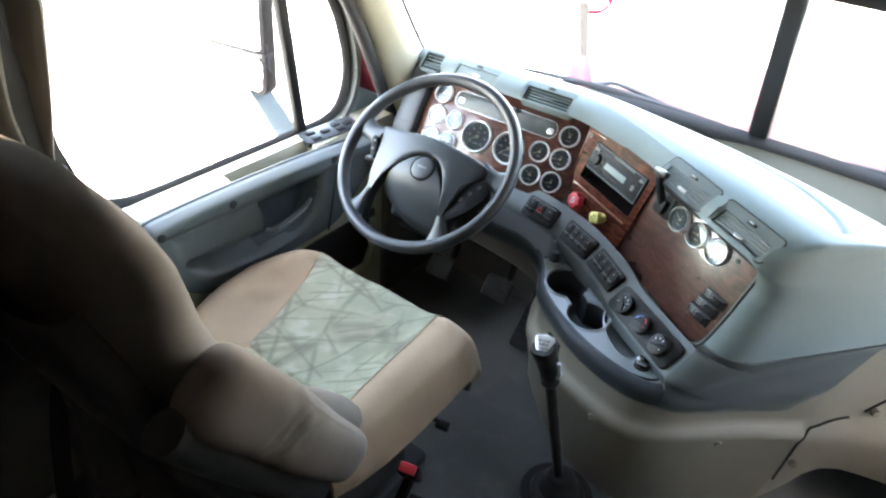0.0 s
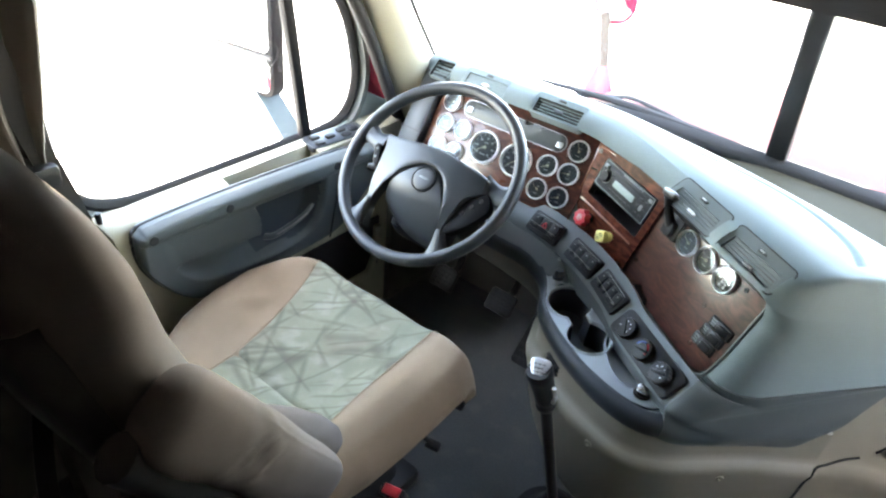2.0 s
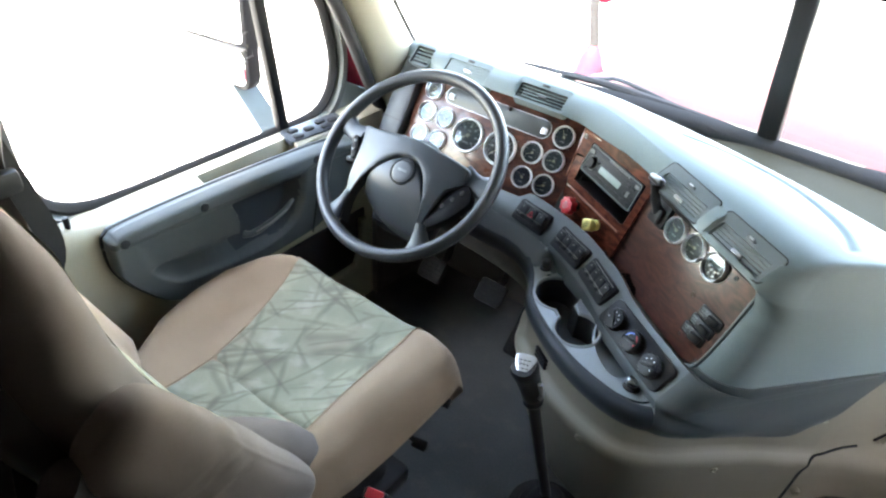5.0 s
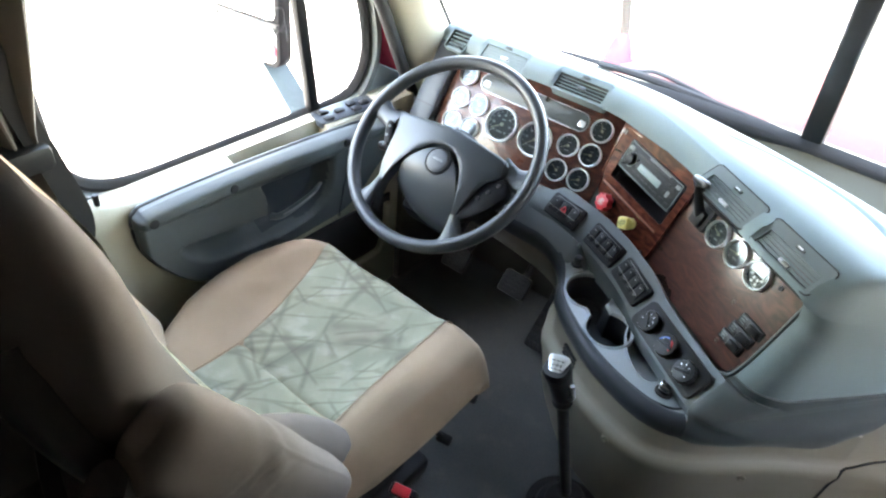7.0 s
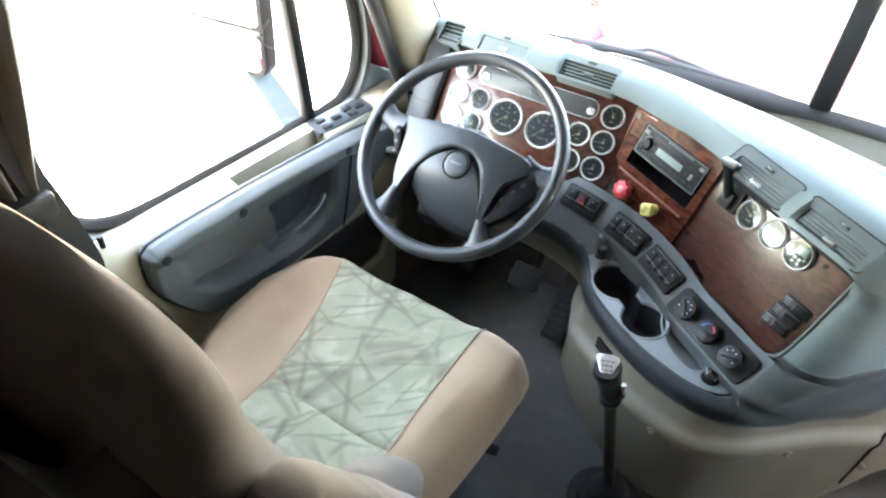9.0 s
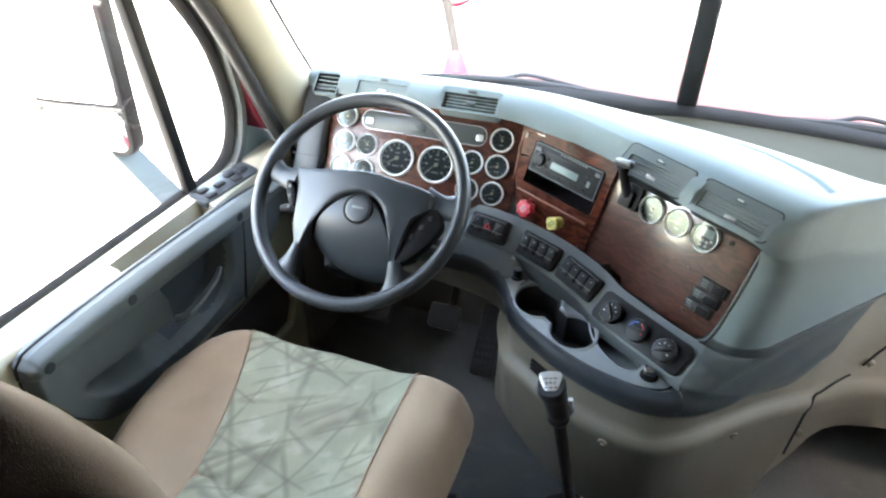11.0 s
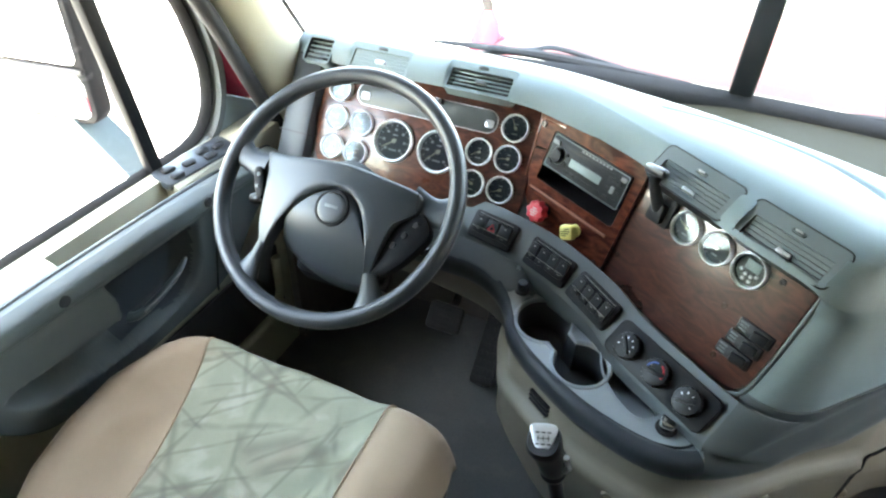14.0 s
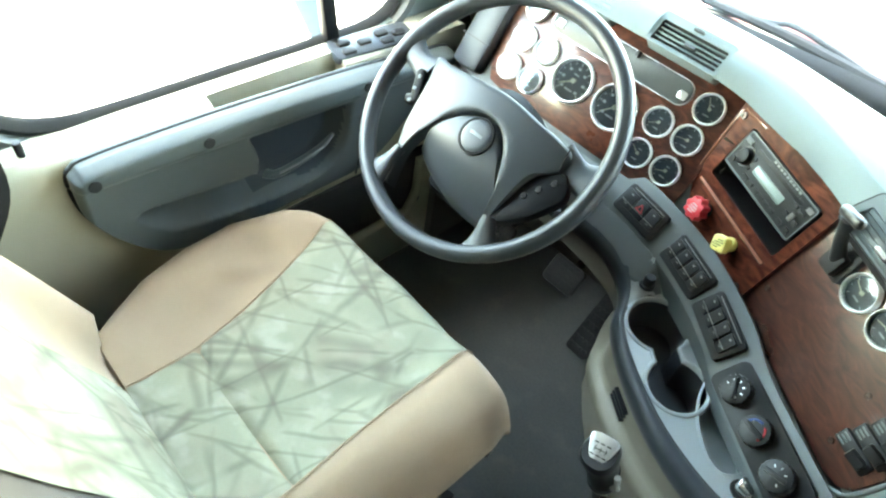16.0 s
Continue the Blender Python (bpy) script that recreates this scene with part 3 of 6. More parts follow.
    slab(bm, basis(V(s * 1.062, 0, 0), (0, 1, 0), (-s, 0, 0)), [(y, z) if s < 0 else (y, -z) for y, z in foot], -0.012, 0.0, 0.003)
    part("corner_trim", bm, GREY, t, "grey plastic trim at the foot of the quarter light")
    # red painted frame in front of the door
    bm = bmesh.new()
    jam = [(1.262, 0.70), (1.42, 0.70), (1.40, 0.80), (1.30, 1.0), (1.20, 1.16), (1.10, 1.30), (1.02, 1.36), (1.12, 1.22), (1.20, 1.10), (1.245, 1.0), (1.27, 0.90), (1.275, 0.80)]
    slab(bm, basis(V(s * 1.075, 0, 0), (0, 1, 0), (-s, 0, 0)), [(y, z * (-s) * -s) if s < 0 else (y, -z) for y, z in jam], -0.02, 0.0, 0.003)
    part("painted_jamb", bm, REDPAINT, t, "red painted door jamb")
    return t


door = cab_door(-1, "door_1", "cream and grey truck door with a framed window")
# unseen passenger-side wall; its opening and inner partition shape the light indoors
bm = bmesh.new()
box(bm, V(1.10, 0.95, 0.35), (0.05, 1.4, 0.8))
box(bm, V(1.10, 0.95, 1.69), (0.05, 1.4, 0.70))
box(bm, V(1.10, 0.64, 1.045), (0.05, 0.78, 0.60))
box(bm, V(1.10, 1.48, 1.045), (0.05, 0.34, 0.60))
box(bm, V(0.935, 1.015, 1.0), (0.28, 0.03, 1.10))
tagged(part("wall_light_baffle", bm, HEADLINER), "unseen plain grey wall shaping the light from the passenger side", "wall", kind="structure")
# walls between the doors and the sleeper, above the windows
for s in (-1,):
    bm = bmesh.new()
    box(bm, V(s * 1.115, 0.72, 1.67), (0.05, 1.2, 0.66))
    box(bm, V(s * 1.115, 0.30, 1.0), (0.05, 0.12, 1.0))
    tagged(part("trim_side", bm, HEADLINER), "grey padded trim above the door", "trim", kind="structure")


def door_panel():
    """The grey armrest panel of the driver's door."""
    out = [(0.463, 0.672), (0.463, 0.62), (0.474, 0.575), (0.505, 0.52), (0.56, 0.455), (0.62, 0.422), (0.72, 0.408), (0.85, 0.408), (0.95, 0.412), (1.04, 0.42), (1.10, 0.455), (1.17, 0.52), (1.24, 0.56), (1.30, 0.575),
           (1.30, 0.650), (1.20, 0.665), (1.05, 0.682), (0.80, 0.695), (0.62, 0.699), (0.50, 0.697), (0.475, 0.688)]
    o = [V(0, y, z) for y, z in out]
    o = spline(o, 120, True)
    def sm(a, b, v):
        f = np.clip((v - a) / (b - a), 0.0, 1.0)
        return f * f * (3 - 2 * f)
    # the bowl's lip: down its rear end, along the arm shelf and up beside the pull cup
    lip = spline([(0, y, z) for y, z in ((0.520, 0.665), (0.514, 0.640), (0.518, 0.600), (0.534, 0.560), (0.566, 0.520), (0.621, 0.486), (0.734, 0.466), (0.86, 0.460), (0.95, 0.478), (0.998, 0.535), (1.012, 0.600), (1.015, 0.650))], 140)
    ly, lz = np.array([p.y for p in lip]), np.array([p.z for p in lip])
    NY, NZ = 300, 110
    yy = np.array([0.4645 + (1.298 - 0.4645) * (0.5 - 0.5 * math.cos(math.pi * k / (NY - 1))) for k in range(NY)])
    seg = [(a, b) for a, b in zip(o, o[1:] + o[:1]) if a.y != b.y]
    lo_z, hi_z = [], []
    for y in yy:
        zs = sorted(a.z + (b.z - a.z) * (y - a.y) / (b.y - a.y) for a, b in seg if min(a.y, b.y) <= y <= max(a.y, b.y))
        lo_z.append(zs[0]), hi_z.append(zs[-1])
    lo_z, hi_z = np.array(lo_z), np.array(hi_z)
    f = np.array([0.5 - 0.5 * math.cos(math.pi * k / (NZ - 1)) for k in range(NZ)])
    Y = np.repeat(yy[:, None], NZ, 1)
    Z = lo_z[:, None] + (hi_z - lo_z)[:, None] * f[None, :]
    dist = np.full(Y.shape, 9.0)
    for a, b in zip(ly, lz):
        dist = np.minimum(dist, np.hypot(Y - a, Z - b))
    crease = 0.653 - 0.04 * (Y - 0.53)
    floor_z = np.interp(Y, ly[28:], lz[28:])
    left_y = np.interp(-Z, -lz[:60], ly[:60])
    right_y = np.interp(Z, lz[100:], ly[100:])
    held = (Z < crease) & (Z > floor_z) & (Y > left_y) & (Y < right_y)
    dist = np.where(held, np.minimum(dist, crease - Z), 0.0)
    below = np.minimum(dist, 0.05)
    bowl = 0.054 * sm(0.0, 0.042, below)
    # padded arm over the slot, its front end rounded
    arm_low = 0.562 - 0.11 * np.clip(Y - 0.565, 0, 0.3)
    arm_end = 0.792 - 6.0 * (Z - 0.575) ** 2
    arm = sm(-0.004, 0.008, Z - arm_low) * sm(0.004, -0.006, Y - arm_end)
    depth = bowl * (1 - arm) + 0.003 * sm(0, 0.03, below) * arm
    mid = (hi_z[:, None] + crease) / 2
    roll = np.where(Z > crease, 0.011 * np.clip(np.abs(Z - mid) / ((hi_z[:, None] - crease) / 2 + 1e-6), 0, 1) ** 3, 0.0)
    skirt = np.where((Z <= crease) & ~held, 0.018 * np.clip((0.50 - Z) / 0.10, 0, 1) ** 2, 0.0)
    edge = np.minimum(np.minimum(Y - yy[0], yy[-1] - Y), np.minimum(Z - lo_z[:, None], hi_z[:, None] - Z))
    rim = 0.016 * np.clip(1 - edge / 0.012, 0, 1) ** 2
    X = 0.942 + roll + np.where(Z <= crease, 0.011 + depth + skirt, 0.0) + rim
    bm = bmesh.new()
    rails = [[V(-X[i, k], Y[i, k], Z[i, k]) for k in range(NZ)] for i in range(NY)]
    loft(bm, rails)
    ring = [(r[0], V(-0.995, r[0].y, r[0].z)) for r in rails] + [(p, V(-0.995, p.y, p.z)) for p in rails[-1]] + [(r[-1], V(-0.995, r[-1].y, r[-1].z)) for r in reversed(rails)] + [(p, V(-0.995, p.y, p.z)) for p in reversed(rails[0])]
    loft(bm, [[a for a, b in ring], [b for a, b in ring]])
    panel = part("armrest_panel", bm, [DOORGREY, RIMM], door, "grey moulded armrest panel with a dark pull cup")
    # the pull cup's deep faces: darker plastic, with shade put into its colour
    for p in panel.data.polygons:
        p.material_index = 1 if p.center.x < -0.969 and 0.775 < p.center.y < 1.01 and 0.48 < p.center.z < 0.645 else 0
    bm = bmesh.new()
    tube(bm, [V(-0.986, q.y, q.z) for q in o] + [V(-0.986, o[0].y, o[0].z)], 0.0035, 6, caps=False)
    part("panel_gap", bm, BLACK, door)
    # release handle over the slot
    bm = bmesh.new()
    tube(bm, spline([(-0.975, 0.806, 0.520), (-0.958, 0.822, 0.523), (-0.955, 0.87, 0.531), (-0.957, 0.93, 0.545), (-0.968, 0.968, 0.556)], 16), [0.013, 0.013, 0.012, 0.012, 0.011, 0.011, 0.010, 0.010, 0.010, 0.009, 0.009, 0.008, 0.008, 0.007, 0.006, 0.005], 10, 0.55)
    part("handle", bm, DARK, door, "dark grey door release handle")
    # thin pale line in place of the highlight on the handle's upper edge
    bm = bmesh.new()
    tube(bm, [(-0.9475, 0.825, 0.531), (-0.9445, 0.87, 0.5385), (-0.9475, 0.93, 0.551)], 0.0022, 6)
    part("handle_highlight", bm, PRINT, door)
    for y, z in ((1.040, 0.660), (0.690, 0.672), (0.492, 0.672)):
        bm = bmesh.new()
        m = basis(V(-0.9412, y, z), (0, 1, 0), (1, 0, 0))
        lathe(bm, m, [(0, 0.0008), (0.0085, 0.0012), (0.0105, 0.0006), (0.0115, -0.004)], 20)
        part("screw_cover", bm, RUBBER, door)
    bm = bmesh.new()
    tube(bm, [(-0.9445, 1.052, 0.640), (-0.9475, 1.040, 0.55), (-0.956, 1.022, 0.425)], 0.0022, 6)
    part("panel_seam", bm, BLACK, door)
    # lock button
    bm = bmesh.new()
    lathe(bm, Matrix.Translation((-1.03, 0.425, 0.70)), [(0, 0.034), (0.0055, 0.033), (0.007, 0.028), (0.006, 0.004), (0.011, 0.002), (0.012, -0.004), (0, -0.004)], 14)
    part("lock_button", bm, BLACK, door, "small black door lock button")
    # window switch plate
    m = basis(V(-1.03, 1.115, 0.697), (0.06, 1, -0.03), (0.22, 0.0, 1))
    bm = bmesh.new()
    slab(bm, m, rrect(0, 0, 0.20, 0.058, 0.012), -0.012, 0.004, 0.003)
    plate = part("switch_plate", bm, RIMM, door, "dark grey window switch plate")
    for u, v in ((-0.066, 0.012), (-0.066, -0.014), (-0.02, 0.0), (0.028, 0.010), (0.030, -0.013), (0.066, 0.0)):
        bm = bmesh.new()
        slab(bm, m @ Matrix.Translation((u, v, 0)), rrect(0, 0, 0.032, 0.018, 0.006), 0.003, 0.010, 0.004)
        part("switch", bm, BLACK, plate)
    # lower edge: step and kick plate
    bm = bmesh.new()
    tube(bm, [(-0.99, 0.50, 0.20), (-0.975, 0.8, 0.185), (-0.97, 1.04, 0.18), (-0.968, 1.20, 0.185), (-0.968, 1.235, 0.25), (-0.97, 1.24, 0.36)], 0.013, 10)
    part("map_pocket_rail", bm, CREAM, door)
    bm = bmesh.new()
    box(bm, V(-0.983, 0.95, 0.29), (0.01, 0.62, 0.19), 0.003)
    part("map_pocket", bm, BLACK, door, "black map pocket at the door's foot")


door_panel()


# ---- the dashboard ----
dash = thing("dashboard", "wrap-round truck dashboard in grey plastic with burl veneer panels", "dashboard", kind="structure")
# frames of its three veneered faces: X along, Y up, Z towards the driver
CL = basis(V(-0.614, 1.36, 0.737), (1, 0, 0), (0, -0.848, 0.53))


def leaning(o, deg, lean):
    x = V(math.cos(radians(deg)), -math.sin(radians(deg)), 0)
    h = V(-math.sin(radians(deg)), -math.cos(radians(deg)), 0)
    return basis(o, x, h * math.cos(radians(lean)) + V(0, 0, math.sin(radians(lean))))


RP = leaning(V(-0.232, 1.305, 0.74), 24, 18) @ Matrix.Rotation(radians(-4.5), 4, "Z")
WP = leaning(V(0.021, 1.179, 0.778), 33.4, 18)

# air vents: upper left corner, along, down, width, height, slats, openness, tabs, dark louvres
XV = V(0.279, -0.168, -0.018).normalized()
DV = V(-0.40, -0.67, -0.62)
DN = V(0, -0.76, -0.65)
VENTS = [(V(-0.094, 1.282, 0.8905), XV, DV, 0.155, 0.066, 5, 13, True, False), (V(-0.094, 1.282, 0.8905) + XV * 0.177, XV, DV, 0.157, 0.066, 5, 13, True, False),
         (V(-0.576, 1.434, 0.8985), V(1, 0, 0), DN, 0.156, 0.064, 5, 4, True, True), (V(-0.812, 1.434, 0.8965), V(1, 0, 0.004), DN, 0.156, 0.064, 5, 15, True, False),
         (V(-0.925, 1.434, 0.8925), V(1, 0, 0.02), DN, 0.070, 0.066, 5, 4, False, True)]


def vent_plane(o, x, down, w, h):
    x, down = Vector(x).normalized(), Vector(down).normalized()
    return basis(Vector(o) + x * w / 2 + down * h / 2, x, x.cross(-down))


# soft upper pad
N = 840
R0 = spline([(-0.95, 1.41, 0.845), (-0.7, 1.39, 0.85), (-0.42, 1.39, 0.85), (-0.30, 1.366, 0.842), (-0.150, 1.297, 0.838), (0.02, 1.150, 0.835), (0.137, 1.078, 0.828), (0.180, 1.062, 0.812), (0.225, 1.078, 0.802), (0.30, 1.142, 0.80), (0.44, 1.255, 0.80), (0.70, 1.40, 0.80), (1.0, 1.46, 0.80)], N)
R1 = spline([(-0.95, 1.44, 0.885), (-0.7, 1.435, 0.893), (-0.42, 1.44, 0.893), (-0.29, 1.405, 0.893), (-0.10, 1.29, 0.888), (0.05, 1.20, 0.879), (0.165, 1.128, 0.871), (0.20, 1.108, 0.868), (0.235, 1.112, 0.866), (0.305, 1.17, 0.864), (0.44, 1.275, 0.862), (0.70, 1.41, 0.858), (1.0, 1.47, 0.855)], N)
R2 = spline([(-0.95, 1.48, 0.879), (-0.7, 1.5, 0.886), (-0.42, 1.5, 0.8878), (-0.26, 1.46, 0.8914), (-0.06, 1.36, 0.8921), (0.09, 1.27, 0.8911), (0.19, 1.2, 0.8877), (0.24, 1.17, 0.884), (0.28, 1.17, 0.882), (0.34, 1.215, 0.88), (0.48, 1.31, 0.876), (0.73, 1.44, 0.872), (1.0, 1.49, 0.868)], N)
R3 = spline([(-0.95, 1.53, 0.836), (-0.7, 1.6, 0.8396), (-0.42, 1.61, 0.8424), (-0.22, 1.56, 0.8514), (-0.02, 1.485, 0.8612), (0.14, 1.405, 0.8688), (0.24, 1.345, 0.8695), (0.32, 1.305, 0.8686), (0.37, 1.295, 0.8671), (0.44, 1.315, 0.8653), (0.56, 1.38, 0.8626), (0.78, 1.48, 0.8593), (1.0, 1.51, 0.857)], N)
R4 = spline([(-0.95, 1.56, 0.792), (-0.7, 1.655, 0.7976), (-0.42, 1.67, 0.7984), (-0.2, 1.635, 0.8057), (0.0, 1.545, 0.8213), (0.17, 1.482, 0.8304), (0.3, 1.425, 0.8333), (0.37, 1.392, 0.8321), (0.43, 1.382, 0.8305), (0.51, 1.395, 0.829), (0.62, 1.435, 0.8287), (0.82, 1.52, 0.8269), (1.0, 1.53, 0.826)], N)
R5 = [p + V(0, 0.012, -0.06) for p in R4]
R00 = [p + V(0.0, 0.05, 0.005) for p in R0]
bm = bmesh.new()
mid12 = [p.lerp(q, 0.45) + V(0, 0, 0.005) for p, q in zip(R1, R2)]
nose = [[p.lerp(q, f) + V(0, -1, 1) * (0.024 * f * (1 - f) * max(0.0, min(1.0, (0.24 - p.x) / 0.06))) for p, q in zip(R0, R1)] for f in [0.05 * k for k in range(1, 20)]]
groove = spline([(-0.13, 1.435, 0), (-0.03, 1.445, 0), (0.055, 1.425, 0), (0.14, 1.38, 0), (0.205, 1.325, 0), (0.25, 1.265, 0), (0.27, 1.215, 0)], 120)
top = [R1, mid12, R2, [p.lerp(q, 0.5) + V(0, 0, 0.004) for p, q in zip(R2, R3)], R3, [p.lerp(q, 0.5) + V(0, 0, 0.004) for p, q in zip(R3, R4)], R4]
cols = [spline([r[i] for r in top], 96) for i in range(N)]


def pressed(p):
    """A point of the pad, sunk where the long groove runs."""
    if not (-0.2 < p.x < 0.34 and 1.15 < p.y < 1.5):
        return p
    d = min((p.x - g.x) ** 2 + (p.y - g.y) ** 2 for g in groove)
    return p - V(0, 0, 0.008 * math.exp(-d / 0.00009))


loft(bm, [R00, R0] + nose + [[pressed(c[j]) for c in cols] for j in range(96)] + [R5])
gone = []
for spec in VENTS:
    q = vent_plane(*spec[:5]).inverted()
    for f in bm.faces:
        c = q @ f.calc_center_median()
        if abs(c.x) < spec[3] / 2 - 0.003 and abs(c.y) < spec[4] / 2 - 0.003 and abs(c.z) < 0.03:
            gone.append(f)
bmesh.ops.delete(bm, geom=list(set(gone)), context="FACES")
pad_points = [v.co.copy() for v in bm.verts]


def pad_z(x, y):
    """Height of the pad at a place in the plan."""
    near = sorted(pad_points, key=lambda p: (p.x - x) ** 2 + (p.y - y) ** 2)[:6]
    w = [1 / ((p.x - x) ** 2 + (p.y - y) ** 2 + 1e-6) for p in near]
    return sum(p.z * k for p, k in zip(near, w)) / sum(w)


part("upper_pad", bm, GREY, dash, "soft blue-grey upper dashboard pad")
for x0, y0, x1, y1 in ((-0.60, 1.487, -0.41, 1.484), (-0.84, 1.478, -0.65, 1.485)):
    bm = bmesh.new()
    tube(bm, [V(x, y, pad_z(x, y)) for x, y in ((x0 + (x1 - x0) * k / 8, y0 + (y1 - y0) * k / 8) for k in range(9))], 0.0016, 6)
    part("pad_seam", bm, DARK, dash)
# cream cowl trim between pad and windshield, its colour darkened for shade
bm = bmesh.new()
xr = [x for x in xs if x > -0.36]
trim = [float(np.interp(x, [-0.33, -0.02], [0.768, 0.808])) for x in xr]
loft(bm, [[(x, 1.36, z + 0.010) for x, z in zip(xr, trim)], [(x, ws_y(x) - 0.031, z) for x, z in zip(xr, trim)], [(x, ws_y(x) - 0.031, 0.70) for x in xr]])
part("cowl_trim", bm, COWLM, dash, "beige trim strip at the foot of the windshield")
# body behind the veneered faces
bm = bmesh.new()
loft(bm, [[CL @ V(u, v, -0.012) for u in (-0.335, -0.3, 0.0, 0.29)] for v in (-0.13, -0.1, 0.0, 0.10, 0.135)])
part("cluster_surround", bm, DARK, dash)
bm = bmesh.new()
loft(bm, [[WP @ V(u, v, -0.010) for u in (-0.18, 0.0, 0.165, 0.19)] for v in (-0.185, -0.1, 0.0, 0.075)])
part("side_surround", bm, DARK, dash)
# end piece left of the cluster
bm = bmesh.new()
m = CL @ Matrix.Translation((-0.30, 0.005, 0.0))
box(bm, m, (0.075, 0.25, 0.045), 0.012)
part("end_cap", bm, RIMM, dash, "grey plastic end cap beside the gauges")
bm = bmesh.new()
box(bm, CL @ Matrix.Translation((-0.30, -0.055, 0.012)), (0.079, 0.003, 0.024))
part("end_cap_seam", bm, BLACK, dash)

# cluster veneer with the long display window
bm = bmesh.new()
outl = [(-0.258, 0.10), (-0.262, 0.0), (-0.250, -0.085), (-0.235, -0.112), (-0.20, -0.118), (0.0, -0.118), (0.255, -0.118), (0.262, 0.0), (0.26, 0.115), (0.1, 0.122), (-0.1, 0.122), (-0.24, 0.112)]
slab(bm, CL, outl, -0.014, -0.004, 0.002)
part("cluster_panel", bm, WOOD2, dash, "lacquered burl veneer instrument panel")
bm = bmesh.new()
slab(bm, CL, rrect(-0.001, 0.066, 0.335, 0.047, 0.022, 8), -0.004, 0.001, 0.001)
display = part("message_display", bm, LCD, dash, "long dark message display")
bm = bmesh.new()
ring_plate(bm, CL, rrect(-0.001, 0.066, 0.3375, 0.0495, 0.0235, 8), rrect(-0.001, 0.066, 0.335, 0.047, 0.022, 8), -0.004, 0.0018)
part("display_bezel", bm, STEEL, display)
for u, w, mt in ((-0.148, 0.020, WHITEP), (-0.005, 0.030, LCD), (0.151, 0.018, SILVER)):
    bm = bmesh.new()
    slab(bm, CL, rrect(u, 0.062, w, 0.026 if w > 0.03 else 0.016, 0.004), 0.001, 0.0035, 0.001)
    part("display_button", bm, mt, display)
bm = bmesh.new()
box(bm, CL @ Matrix.Translation((0.035, 0.085, 0.006)), (0.008, 0.012, 0.012), 0.002)
part("dimmer_stub", bm, BLACK, display)


def gauge(m, r, kind="needle", angle=200, tilt=0.0):
    """A round gauge: can, chrome bezel, dial with marks, needle and lens, on the plane of m."""
    big = r > 0.04
    t = thing("gauge", "large chrome-ringed dashboard dial with white marks" if big else "small chrome-ringed dashboard gauge with a dark dial", "gauge", "gauges on the dashboard")
    bm = bmesh.new()
    lathe(bm, m, [(r * 0.97, -0.008), (r, -0.002), (r, 0.003), (r * 0.985, 0.0055), (r * 0.94, 0.007), (r * 0.885, 0.0055), (r * 0.865, 0.003), (r * 0.86, -0.002)], 36)
    part("bezel", bm, BEZEL, t)
    bm = bmesh.new()
    lathe(bm, m, [(0, -0.003), (r * 0.89, -0.003), (r * 0.89, -0.006), (0, -0.006)], 28)
    part("dial", bm, DIAL, t)
    bm = bmesh.new()
    if kind == "needle":
        n = 13 if big else 9
        for i in range(n):
            a = radians(225 - 270 * i / (n - 1))
            q = m @ Matrix.Rotation(a, 4, "Z") @ Matrix.Translation((r * 0.74, 0, -0.0026))
            box(bm, q, (r * (0.16 if i % 2 == 0 else 0.09), r * 0.035, 0.0006))
            if big and i % 2 == 0:
                q = m @ Matrix.Translation((r * 0.54 * math.cos(a), r * 0.54 * math.sin(a), -0.0026))
                box(bm, q, (r * 0.13, r * 0.11, 0.0006))
        box(bm, m @ Matrix.Translation((0, -r * 0.42, -0.0026)), (r * 0.4, r * 0.07, 0.0006))
        box(bm, m @ Matrix.Translation((0, r * 0.28, -0.0026)), (r * 0.26, r * 0.06, 0.0006))
        part("markings", bm, MARK, t)
        bm = bmesh.new()
        q = m @ Matrix.Rotation(radians(angle), 4, "Z")
        add(bm, [q @ V(*p) for p in ((-r * 0.15, -r * 0.03, -0.001), (-r * 0.15, r * 0.03, -0.001), (r * 0.68, r * 0.012, -0.001), (r * 0.68, -r * 0.012, -0.001),
                                     (-r * 0.15, -r * 0.03, 0.0), (-r * 0.15, r * 0.03, 0.0), (r * 0.68, r * 0.012, 0.0), (r * 0.68, -r * 0.012, 0.0))],
            [(3, 2, 1, 0), (4, 5, 6, 7), (0, 1, 5, 4), (1, 2, 6, 5), (2, 3, 7, 6), (3, 0, 4, 7)])
        cyl(bm, m, r * 0.11, r * 0.10, -0.002, 0.0012, 14)
        part("needle", bm, NEEDLE, t, smooth=False)
    else:
        box(bm, m @ Matrix.Translation((0.002, r * 0.28, -0.001)), (r * 0.85, r * 0.55, 0.003), 0.0008)
        part("screen", bm, LCDLIT, t, "small grey digital screen")
        for u, v in ((-0.45, -0.15), (-0.15, -0.3), (0.18, -0.3), (0.45, -0.15), (-0.2, -0.58), (0.2, -0.58)):
            bm = bmesh.new()
            cyl(bm, m @ Matrix.Translation((u * r, v * r, -0.003)), r * 0.1, r * 0.09, 0, 0.003, 10)
            part("button", bm, STEEL, t)
    bm = bmesh.new()
    lathe(bm, m @ Matrix.Rotation(radians(tilt), 4, "Y"), [(0, 0.0042), (r * 0.5, 0.0042), (r * 0.89, 0.0041)], 28)
    p = facing(part("lens", bm, LENS, t), m @ V(0, 0, 1))
    p.visible_shadow = False
    return t


